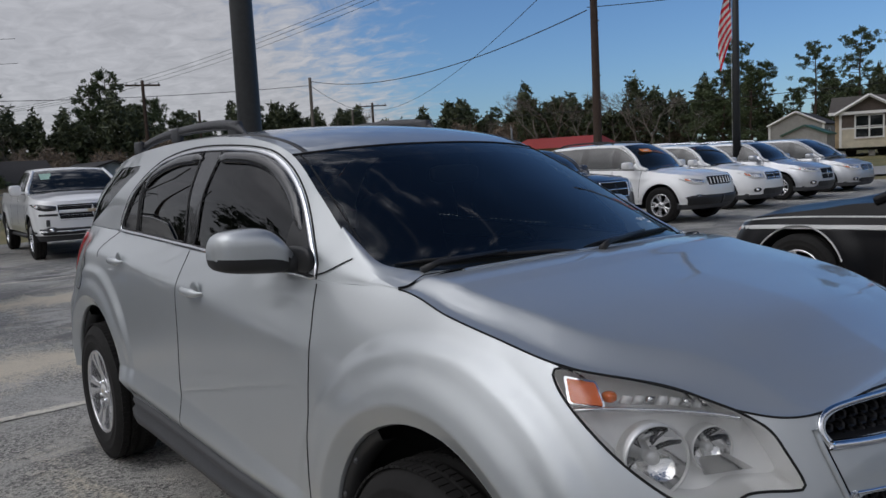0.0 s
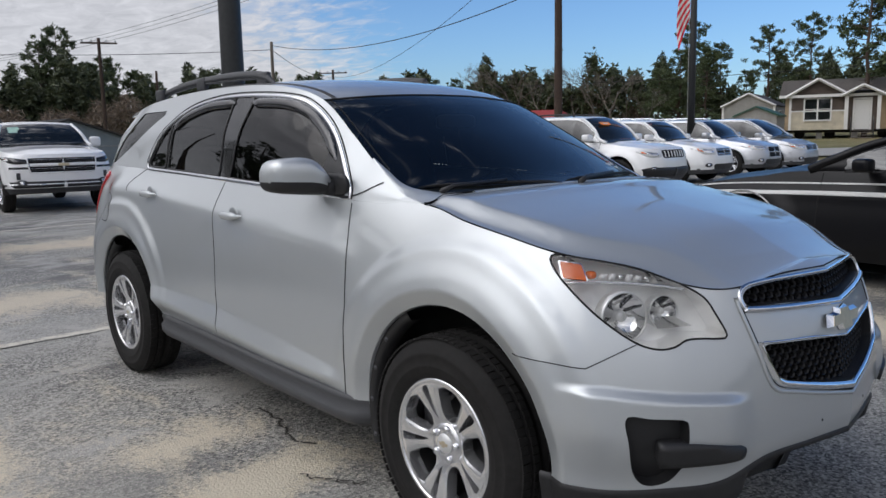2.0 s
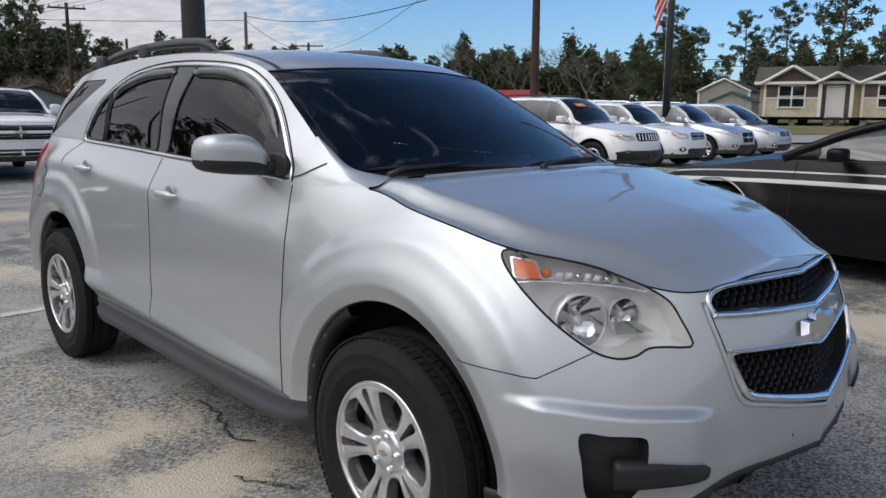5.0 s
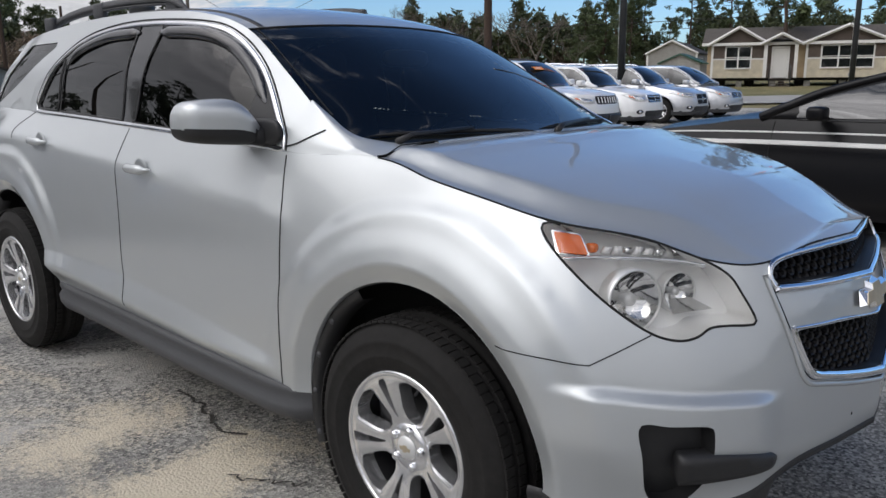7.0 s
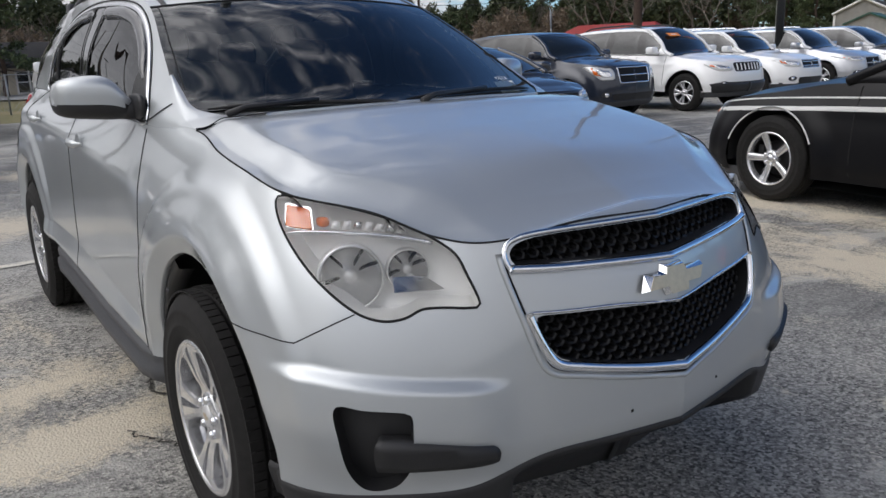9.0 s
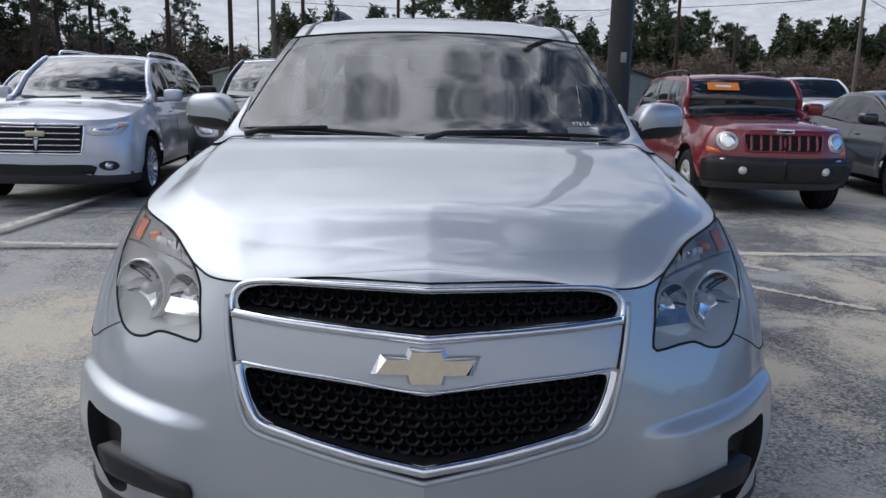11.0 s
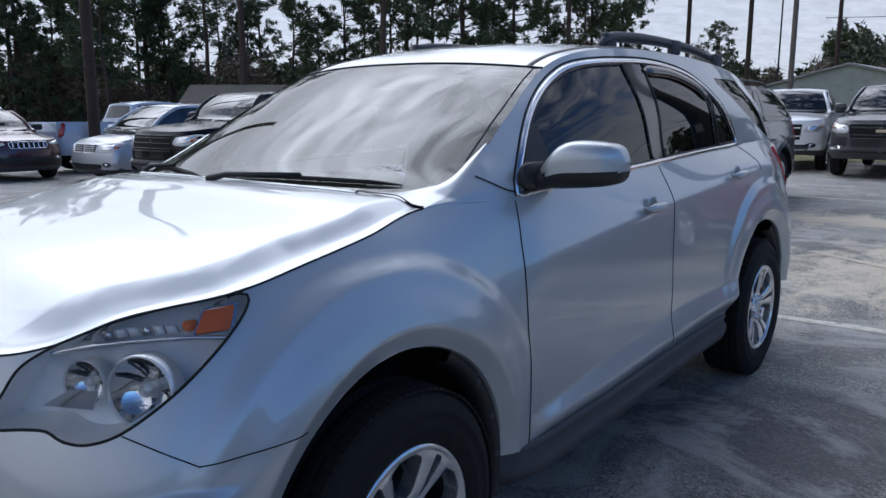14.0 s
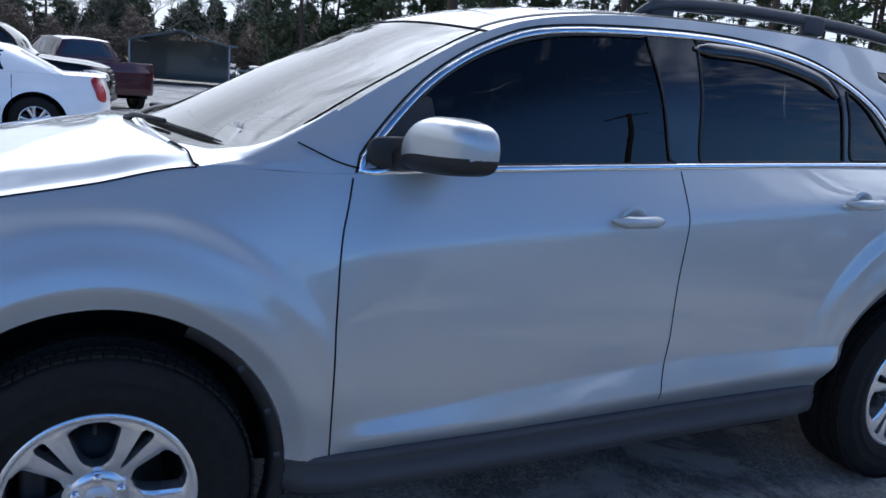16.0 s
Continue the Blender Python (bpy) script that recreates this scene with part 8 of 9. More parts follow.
# the manufactured home, long front towards the lot
hx, hy = -25.4, 54.6
home = thing("manufactured_home", "tan and brown manufactured home with white trim on open blocks", "house", pose(hx, hy, land_z(hx, hy) + 0.0, 0, 0, 22))
L = 20.0
z0 = 0.62
wall_box(home, "wall", (L / 2 + 0.3, 3.6, z0 + 1.25), (L - 0.6, 7.0, 2.5), TANW)
for x, w, nm in ((2.75, 3.6, 1), (9.9, 5.2, 2)):
    mesh_ob("bay_wall", *box((x, 0.02, z0 + 0.66), (w, 0.16, 1.32)), CREAMW, home, smooth=False)
    (v, f), (rv_, rf) = gable(w, 0.7, 1.18, 1.05, 0.35)
    mesh_ob("gable_wall", v + (x, -0.08, z0 + 1.32), f, BROWNW, home, smooth=False)
    mesh_ob("gable_roof", (rv_ + (x, -0.08, z0 + 1.32)) * (1, 1, 1) + (0, 0, 0), rf, SHINGLE, home, smooth=False)
    for sgn in (-1, 1):
        mesh_ob("barge_board", *tube([(x + sgn * (w / 2 + 0.35), -0.46, z0 + 2.32), (x, -0.46, z0 + 3.58)], 0.11, 4), WHITE_TRIM, home, smooth=False)
        mesh_ob("corner_board", *box((x + sgn * w / 2, -0.10, z0 + 1.25), (0.16, 0.1, 2.5)), WHITE_TRIM, home, smooth=False)
    mesh_ob("band_board", *box((x, -0.10, z0 + 1.34), (w, 0.05, 0.10)), WHITE_TRIM, home, smooth=False)
    window_part(home, x, z0 + 1.45, 1.75 if nm == 1 else 3.3, 1.55, -0.12, 1 if nm == 1 else 2)
mesh_ob("entry_wall", *box((5.6, 0.04, z0 + 1.25), (1.9, 0.14, 2.5)), BROWNW, home, smooth=False)
(v, f), (rv_, rf) = gable(2.4, 1.0, 0.02, 0.62, 0.2)
mesh_ob("porch_roof", rv_ + (5.6, -0.75, z0 + 2.35), rf, SHINGLE, home, smooth=False)
for sgn in (-1, 1):
    mesh_ob("porch_barge", *tube([(5.6 + sgn * 1.4, -0.97, z0 + 2.32), (5.6, -0.97, z0 + 3.05)], 0.10, 4), WHITE_TRIM, home, smooth=False)
    mesh_ob("porch_post", *box((5.6 + sgn * 1.0, -0.62, z0 + 1.15), (0.22, 0.22, 2.3)), WHITE_TRIM, home, smooth=False)
d1 = new("door")
d1.parent = home
mesh_ob("door_leaf", *box((5.6, -0.05, z0 + 1.03), (0.95, 0.06, 2.06)), WHITE_TRIM, d1, "white panelled entry door", False)
mesh_ob("door_frame", *joined(box((5.06, -0.06, z0 + 1.06), (0.12, 0.08, 2.2)), box((6.14, -0.06, z0 + 1.06), (0.12, 0.08, 2.2)), box((5.6, -0.06, z0 + 2.14), (1.2, 0.08, 0.12))), WHITE_TRIM, d1, smooth=False)
stair = new("porch_steps")
stair.parent = home
for k in range(4):
    mesh_ob("tread", *box((5.6, -0.55 - 0.28 * k, z0 - 0.06 - 0.17 * k), (1.4, 0.30, 0.05)), GREYPOLE, stair, smooth=False)
for sgn in (-1, 1):
    mesh_ob("hand_rail", *joined(tube([(5.6 + sgn * 0.7, -0.45, z0 + 0.9), (5.6 + sgn * 0.7, -1.45, z0 + 0.25)], 0.03, 6), tube([(5.6 + sgn * 0.7, -0.45, z0 - 0.3), (5.6 + sgn * 0.7, -0.45, z0 + 0.9)], 0.03, 6), tube([(5.6 + sgn * 0.7, -1.45, z0 - 0.6), (5.6 + sgn * 0.7, -1.45, z0 + 0.25)], 0.03, 6)), STEELPOLE, stair)
# main roof with its ridge along the home
RV = [(0.2, -0.35, z0 + 2.45), (L + 0.4, -0.35, z0 + 2.45), (L + 0.4, 3.6, z0 + 3.75), (0.2, 3.6, z0 + 3.75), (0.2, 7.5, z0 + 2.45), (L + 0.4, 7.5, z0 + 2.45)]
RV = np.array(RV)
mesh_ob("roof", np.concatenate([RV, RV - (0, 0, 0.14)]), [(0, 1, 2, 3), (3, 2, 5, 4), (6, 9, 8, 7), (9, 10, 11, 8), (0, 6, 7, 1), (4, 5, 11, 10), (0, 3, 9, 6), (3, 4, 10, 9), (1, 7, 8, 2), (2, 8, 11, 5)], SHINGLE, home, smooth=False)
mesh_ob("fascia", *box((L / 2 + 0.3, -0.37, z0 + 2.40), (L + 0.2, 0.05, 0.20)), WHITE_TRIM, home, smooth=False)
for k in range(9):
    mesh_ob("pier_block", *box((0.6 + k * 2.3, 0.6, z0 / 2 - 0.05), (0.4, 0.4, z0 + 0.1)), GREYW, home, smooth=False)
for x in (1.6, 3.6, 7.0, 9.8, 12.2, 14.4):
    v, f = lathe([(0.0, 0.1), (0.28, 0.1), (0.36, 0.06), (0.36, -0.06), (0.0, -0.1)], 20)
    mesh_ob("transport_wheel", v + (x, 0.9, 0.36), f, RUBBER, home)
mesh_ob("under_floor", *box((L / 2, 3.6, z0 - 0.1), (L - 0.2, 6.6, 0.2)), GAP, home, smooth=False)

shx, shy = -31.2, 61.7
shed = thing("gable_shed", "grey gable-ended storage building with white trim", "shed", pose(shx, shy, land_z(shx, shy) - 0.2, 0, 0, 17))
(v, f), (rv_, rf) = gable(4.2, 8.0, 2.75, 1.0, 0.15)
mesh_ob("wall", v, f, GREYW, shed, smooth=False)
mesh_ob("roof", rv_, rf, DARKROOF, shed, smooth=False)
for sgn in (-1, 1):
    mesh_ob("barge_board", *tube([(sgn * 2.22, -0.17, 2.72), (0, -0.17, 3.80)], 0.09, 4), WHITE_TRIM, shed, smooth=False)
    mesh_ob("corner_board", *box((sgn * 2.06, -0.03, 1.35), (0.16, 0.1, 2.7)), WHITE_TRIM, shed, smooth=False)
w = window_part(shed, 2.13, 1.6, 0.9, 1.5, 2.6, 0)
w.rotation_euler = (0, 0, radians(90))

gs = thing("garden_shed", "small shed with a dark green metal roof", "shed", pose(-23.6, 48.0, land_z(-23.6, 48.0), 0, 0, 17))
(v, f), (rv_, rf) = gable(2.6, 3.0, 1.75, 0.55, 0.15)
mesh_ob("wall", v, f, GREYW, gs, smooth=False)
mesh_ob("roof", rv_, rf, GREENROOF, gs, smooth=False)

rx, ry = polar(43.5, 84)
rb = thing("red_roofed_house", "low house with a red metal roof and tan gable", "house", pose(rx, ry, 0.4, 0, 0, 20))
mesh_ob("wall", *box((0, 3, 1.2), (9.5, 5, 2.4)), TANW, rb, smooth=False)
v = np.array([(-5.6, -0.3, 2.3), (5.6, -0.3, 2.3), (4.4, 3, 3.5), (-4.4, 3, 3.5), (-5.6, 6.3, 2.3), (5.6, 6.3, 2.3)])
mesh_ob("roof", v, [(0, 1, 2, 3), (3, 2, 5, 4), (0, 3, 4), (1, 5, 2)], REDROOF, rb, smooth=False)

ch = thing("cream_house", "low cream house with a dark roof behind a fence", "house", pose(-47.5, 1.2, -0.7, 0, 0, 88))
mesh_ob("wall", *box((0, 4.5, 1.25), (15, 7, 2.5)), CREAMW, ch, smooth=False)
v = np.array([(-8, 0.4, 2.35), (8, 0.4, 2.35), (8, 4.5, 3.7), (-8, 4.5, 3.7), (-8, 8.6, 2.35), (8, 8.6, 2.35)])
mesh_ob("roof", np.concatenate([v, v - (0, 0, 0.15)]), [(0, 1, 2, 3), (3, 2, 5, 4), (0, 6, 7, 1), (0, 3, 9, 6), (3, 4, 10, 9), (1, 7, 8, 2), (2, 8, 11, 5)], DARKROOF, ch, smooth=False)
for x in (-5.5, -0.5, 4.0):
    window_part(ch, x, 1.4, 1.3, 1.2, 0.95, 1)
RED_DOOR = plain("red_door_paint", (0.22, 0.02, 0.02), 0.5, 0, 10, 0.1, 0)
mesh_ob("door", *box((-3.0, 0.97, 1.0), (0.95, 0.06, 2.0)), RED_DOOR, ch, "dark red door", False)
bg_ = thing("blue_grey_garage", "blue-grey gable garage with a dark roof", "garage", pose(-45.5, 11.5, -0.5, 0, 0, 92))
(v, f), (rv_, rf) = gable(6.2, 7, 2.1, 1.0, 0.25)
mesh_ob("wall", v, f, BLUEW, bg_, smooth=False)
mesh_ob("roof", rv_, rf, DARKROOF, bg_, smooth=False)

gb = thing("metal_building", "pale grey-green metal building with a low gable", "building", pose(-41.5, -6.5, -1.0, 0, 0, 88))
(v, f), (rv_, rf) = gable(12.0, 9, 2.9, 1.55, 0.2)
mesh_ob("wall", v, f, GREENW, gb, smooth=False)
mesh_ob("roof", rv_, rf, GALV, gb, smooth=False)
mesh_ob("window", *box((3.4, -0.04, 1.7), (0.9, 0.06, 1.3)), DARKGLASS, gb, smooth=False)

lx, ly = polar(134, 40)
lh = thing("long_low_house", "long low house with a brown roof in tree shade", "house", pose(lx, ly, -0.75, 0, 0, 133))
mesh_ob("wall", *box((0, 3.2, 1.2), (17, 5.5, 2.4)), GREYW, lh, smooth=False)
v = np.array([(-9, 0, 2.3), (9, 0, 2.3), (9, 3.2, 3.4), (-9, 3.2, 3.4), (-9, 6.4, 2.3), (9, 6.4, 2.3)])
mesh_ob("roof", np.concatenate([v, v - (0, 0, 0.15)]), [(0, 1, 2, 3), (3, 2, 5, 4), (0, 6, 7, 1), (0, 3, 9, 6), (3, 4, 10, 9), (1, 7, 8, 2), (2, 8, 11, 5)], SHINGLE, lh, smooth=False)
for x in (-6, -2, 2.5, 6):
    window_part(lh, x, 1.35, 1.2, 1.1, 0.4, 1)

cp = thing("carport", "dark open-fronted metal carport", "carport", pose(-5.4, -49.5, land_z(0, -49.5), 0, 0, 168))
(v, f), (rv_, rf) = gable(6.0, 9.0, 2.5, 0.8, 0.1)
mesh_ob("side_wall", *box((-2.95, 4.5, 1.25), (0.06, 9, 2.5)), GREYP, cp, smooth=False)
mesh_ob("side_wall", *box((2.95, 4.5, 1.25), (0.06, 9, 2.5)), GREYP, cp, smooth=False)
mesh_ob("rear_wall", *box((0, 8.95, 1.4), (6, 0.06, 2.8)), GREYP, cp, smooth=False)
mesh_ob("roof", rv_, rf, GREYP, cp, smooth=False)
for x in (-2.95, 2.95):
    mesh_ob("post", *box((x, 0.0, 1.25), (0.10, 0.10, 2.5)), GALV, cp, smooth=False)

# road beyond the grass, and the drive
ribbon("road", [(-60, -14.0 + 0), (-11.4 - 20, 36 - 18.6 + 0.6), (-13, 36.5), (10, 58), (50, 95)], 7.0, 0.26, ROAD_MAT, "pale concrete road beyond the grass", "road")
bpy.data.objects["road"].data.vertices.foreach_set("co", [c for vtx in bpy.data.objects["road"].data.vertices for c in (vtx.co.x, vtx.co.y, land_z(vtx.co.x, vtx.co.y) + 0.04)])

# trolley rack on the far asphalt
rack = thing("cart_rack", "low steel rack on small wheels at the asphalt's edge", "rack", pose(-7.6, -31.8, land_z(0, -31.8), 0, 0, 10))
for y in (-0.5, 0.5):
    mesh_ob("frame_rail", *joined(tube([(-1.6, y, 0.25), (1.6, y, 0.25)], 0.04, 6), tube([(-1.6, y, 1.25), (1.6, y, 1.25)], 0.035, 6), *[tube([(x, y, 0.15), (x, y, 1.25)], 0.035, 6) for x in (-1.6, -0.5, 0.5, 1.6)]), BLUEW, rack)
mesh_ob("wheel", *box((1.7, 0, 0.15), (0.45, 1.0, 0.3), 0.05), RUBBER, rack)


# poles
def pole(name, label, at, h, r0, r1, mat, cat="utility pole", z=None, arm=0.0, lean=0.0, armdir=0.0):
    x, y = at
    zz = land_z(x, y) if z is None else z
    p = thing(name, label, cat, pose(x, y, zz, 0, lean, armdir))
    n = 14
    pts = np.stack([0.01 * np.sin(np.linspace(0, 5, n)), np.zeros(n), np.linspace(-0.2, h, n)], 1)
    mesh_ob("shaft", *tube(pts, np.linspace(r0, r1, n), 18), mat, p)
    if arm:
        mesh_ob("cross_arm", *box((0, 0, h - 0.35), (arm, 0.10, 0.12)), mat, p, smooth=False)
        for q in (-0.45, -0.2, 0.2, 0.45):
            mesh_ob("insulator", *lathe([(0.0, 0.16), (0.04, 0.15), (0.05, 0.06), (0.02, 0.0)], 10, "z"), GALV, p).location = (arm * q, 0, h - 0.29)
    return p


lp = pole("light_pole", "tall dark grey steel light pole on a tuft of grass", (-7.28, 2.16), 8.2, 0.150, 0.112, STEELPOLE, "light pole", 0.0)
mesh_ob("hand_hole_cover", *box((0.145, 0.02, 1.75), (0.02, 0.07, 0.12), 0.006), GALV, lp)
wp = pole("utility_pole", "dark brown wooden utility pole with a conduit", (-18.0, 21.15), 11.0, 0.17, 0.12, WOODPOLE, arm=2.2, armdir=60)
mesh_ob("conduit", *tube([(0.14, 0.14, 0), (0.14, 0.14, 4), (0.13, 0.13, 9.5)], 0.045, 8), GALV, wp)
for z in (2.5, 4.5, 6.5, 8.3):
    mesh_ob("conduit_strap", *box((0.08, 0.08, z), (0.22, 0.22, 0.05), 0.01), GALV, wp)
pole("utility_pole", "wooden utility pole with a short cross-arm", (-56.5, 17.2), 8.6, 0.15, 0.11, WOODPOLE, arm=2.4, armdir=70)
pole("utility_pole", "grey wooden utility pole", (-49.5, 26.9), 8.2, 0.14, 0.11, GREYPOLE)
pole("utility_pole", "wooden utility pole with a double cross-arm", (-72.5, 47.6), 8.3, 0.16, 0.13, WOODPOLE, arm=3.2, armdir=45)
pole("utility_pole", "dark wooden utility pole behind a minivan", (-9.3, -17.9), 12.0, 0.15, 0.12, WOODPOLE)
for yw, dd, mt in ((111.2, 48, WOODPOLE), (107.3, 45, WOODPOLE), (104.6, 42, GREYPOLE), (102.0, 52, WOODPOLE), (95.0, 60, WOODPOLE), (71.2, 70, WOODPOLE), (60.0, 80, GREYPOLE)):
    x, y = polar(yw, dd)
    pole("utility_pole", "plain tall pole before the trees", (x + 1.4, y + 2.0), 13.0 if yw > 90 else 7.2, 0.14, 0.10, mt)
sl = pole("street_lamp", "slim pole with a dark flat lamp head", (polar(105.9, 44)[0], polar(105.9, 44)[1] + 2.0), 7.6, 0.05, 0.04, STEELPOLE, "street lamp")
mesh_ob("lamp_head", *box((0.0, 0.0, 7.65), (0.45, 0.9, 0.16), 0.04), STEELPOLE, sl)

FRED = plain("flag_red", (0.62, 0.022, 0.035), 0.8, 0, 60, 0.1, 0)
FWHITE = plain("flag_white", (0.75, 0.74, 0.72), 0.8, 0, 60, 0.05, 0)
FBLUE = plain("flag_blue", (0.02, 0.03, 0.13), 0.8, 0, 60, 0.1, 0)


def cloth(u, v):
    """A point of the hanging cloth; u along the stripes from the pole, v across them from the top."""
    a = 0.04 + 0.52 * u * (0.40 + 1.1 * v - 0.9 * v * v)
    z = -1.30 * v - (0.12 + 0.80 * v) * u**1.3
    y = 0.07 * math.sin(6 * v + 3 * u) * (0.3 + u) + 0.03 * math.sin(17 * u + 5 * v)
    return (-0.08 - a * 0.86 - y * 0.52, -a * 0.52 + y * 0.86, z)


def flag_and_pole(x, y, base, top, label):
    fp = thing("flagpole", label, "flagpole", pose(x, y, base))
    mesh_ob("shaft", *tube([(0, 0, 0), (0, 0, 4), (0, 0, 10.5)], [0.115, 0.10, 0.075], 16), STEELPOLE, fp)
    mesh_ob("base_collar", *lathe([(0.0, 0.10), (0.14, 0.10), (0.18, 0.03), (0.18, 0.0)], 20, "z"), STEELPOLE, fp)
    mesh_ob("finial", *blob((0, 0, 10.58), (0.09, 0.09, 0.09), 1.0, 16, 10), CHROME, fp)
    mesh_ob("halyard", *tube([(-0.10, -0.06, 1.3), (-0.11, -0.065, 5.0), (-0.08, -0.05, 10.4)], 0.006, 5), FWHITE, fp)
    mesh_ob("cleat", *box((-0.11, -0.06, 1.3), (0.04, 0.03, 0.14), 0.008), GALV, fp)
    flag = thing("flag", "limp flag with red and white stripes on its pole", "flag", pose(x, y, base + top))
    us = np.linspace(0.0, 1, 18)
    for k in range(13):
        V = [cloth(u, v) for u in us for v in np.linspace(k / 13, (k + 1) / 13, 3)]
        mesh_ob("stripe", V, grid_faces(18, 3), FRED if k % 2 == 0 else FWHITE, flag)
    V = [np.array(cloth(u, v)) + (0.012, -0.012, 0) for u in np.linspace(0, 0.22, 8) for v in np.linspace(0, 0.30, 8)]
    mesh_ob("canton", V, grid_faces(8, 8), FBLUE, flag)


flag_and_pole(-11.34, 19.55, 0.0, 6.02, "dark metal flagpole rising behind the parked cars")
flag_and_pole(-8.3, 32.0, 0.1, 7.6, "dark flagpole standing before the manufactured home")

# sign on a thin post
sx, sy = -23.5, 22.0
sg = thing("road_sign", "round road sign seen from behind on a thin post", "sign", pose(sx, sy, 0.0, 0, 0, -40))
mesh_ob("post", *tube([(0, 0, 0), (0, 0, 2.9)], 0.03, 8), GALV, sg)
v, f = lathe([(0.0, 0.01), (0.36, 0.01), (0.37, 0.0), (0.36, -0.01), (0.0, -0.01)], 8)
mesh_ob("sign_plate", v + (0, -0.03, 2.65), f, GALV, sg, smooth=False)


def wire(a, b, sag, r=0.012, name="overhead_wire"):
    t = np.linspace(0, 1, 26)
    P = np.array(a)[None] + (np.array(b) - np.array(a))[None] * t[:, None]
    P[:, 2] -= sag * 4 * t * (1 - t)
    ob = mesh_ob(name, *tube(P, r, 5, False), WIRE)
    return tagged(ob, "thin black overhead wire between poles", "wire", "overhead wires")


wire((-18.2, 21.0, 6.9), (-49.5, 26.9, 8.0), 1.1, 0.022)
wire((-18.2, 21.0, 7.35), (-8.3, 32.0, 9.4), 0.35, 0.015)
wire((-18.2, 21.0, 7.0), (-8.3, 32.0, 8.6), 0.35, 0.015)
wire((-8.3, 32.0, 9.4), (30, 62, 9.0), 0.8)
for dz, dx in ((0.0, 0.0), (0.15, 0.9), (-0.25, -0.9)):
    wire((-56.5 + dx * 0.3, 17.2 + dx, 8.5), (-18.2 + dx * 0.5, 21.0 + dx * 0.9, 10.8 + dz), 0.5, 0.012)
    wire((-56.5 + dx * 0.3, 17.2 + dx, 8.5), (-95, 5 + dx, 9.0), 0.8, 0.012)
wire((-49.5, 26.9, 7.7), (-60, -12, 7.6), 0.8, 0.02)
wire((-49.5, 26.9, 7.7), (-72.5, 47.6, 8.0), 0.6, 0.02)
wire((-18.2, 21.0, 9.0), (-72.5, 47.6, 8.0), 1.6, 0.015)
wire((-72.5, 47.6, 6.6), (20, 75, 8.5), 1.6, 0.025)
wire((-46, -20, 9.5), (-50, 8, 10.0), 0.8, 0.015)
wire((-46, -20, 8.2), (-50, 8, 8.6), 0.8, 0.015)

# chain-link fence at the rear of the lot
fence = thing("chain_link_fence", "low galvanised chain-link fence along dry grass", "fence")
fpts = [(-27, -6), (-27, 3), (-27, 14), (-29, 22)]
P = even(fpts, 12)
for x, y in P:
    mesh_ob("post", *tube([(x, y, -0.1), (x, y, 1.25)], 0.03, 6), GALV, fence)
mesh_ob("top_rail", *tube([(x, y, 1.22) for x, y in P], 0.022, 6), GALV, fence)
ws = []
for i in range(len(P) - 1):
    a, b = P[i], P[i + 1]
    for k in range(14):
        f0 = k / 14
        p0, p1 = a + (b - a) * f0, a + (b - a) * min(1, f0 + 0.42)
        ws.append(tube([(p0[0], p0[1], 0.02), (p1[0], p1[1], 1.2)], 0.004, 3, False))
        ws.append(tube([(p1[0], p1[1], 0.02), (p0[0], p0[1], 1.2)], 0.004, 3, False))
tagged(mesh_ob("wire_mesh", *joined(*ws), GALV, fence), kind="stuff")

# ---- trees
BARK = plain("pine_bark", (0.075, 0.052, 0.040), 0.95, 0, 9, 0.4, 0.5)
PALE_BARK = plain("bare_bark", (0.17, 0.145, 0.125), 0.95, 0, 9, 0.3, 0.3)


def leaf_mat(name, a, b):
    p = Nodes(name, a, 0.65)
    r = p.node("ShaderNodeNewGeometry").outputs["Random Per Island"]
    p.set("Base Color", p.mix(r, a, b))
    p.set("Transmission Weight", 0.0)
    return p.mat


NEEDLE = leaf_mat("pine_needles", (0.035, 0.055, 0.022), (0.10, 0.13, 0.05))
EVER = leaf_mat("evergreen_leaves", (0.028, 0.042, 0.018), (0.085, 0.10, 0.042))
SCRUB = leaf_mat("brown_scrub", (0.08, 0.06, 0.042), (0.22, 0.165, 0.115))


def blades(centres, size, count, rng, flat=0.6, width=0.22):
    """count thin triangles round each centre."""
    c = np.repeat(np.asarray(centres), count, 0)
    n = len(c)
    d = rng.normal(size=(n, 3))
    d[:, 2] = d[:, 2] * flat + 0.15
    d /= np.linalg.norm(d, axis=1, keepdims=True)
    s = size * rng.uniform(0.5, 1.25, (n, 1))
    side = np.cross(d, rng.normal(size=(n, 3)))
    side /= np.linalg.norm(side, axis=1, keepdims=True) + 1e-9
    o = c + rng.normal(size=(n, 3)) * size * 0.25
    V = np.stack([o - side * s * width, o + side * s * width, o + d * s], 1).reshape(-1, 3)
    return V


def tri_ob(name, V, mat, parent=None, label=""):
    n = len(V) // 3
    me = bpy.data.meshes.new(name)
    me.vertices.add(len(V))
    me.vertices.foreach_set("co", np.asarray(V, np.float32).ravel())
    me.loops.add(3 * n)
    me.loops.foreach_set("vertex_index", np.arange(3 * n, dtype=np.int32))
    me.polygons.add(n)
    me.polygons.foreach_set("loop_start", np.arange(0, 3 * n, 3, dtype=np.int32))
    me.materials.append(mat)
    me.update(calc_edges=True)
    me.validate()
    ob = new(name, me)
    ob.parent = parent
    if label:
        tagged(ob, label=label)
    return ob


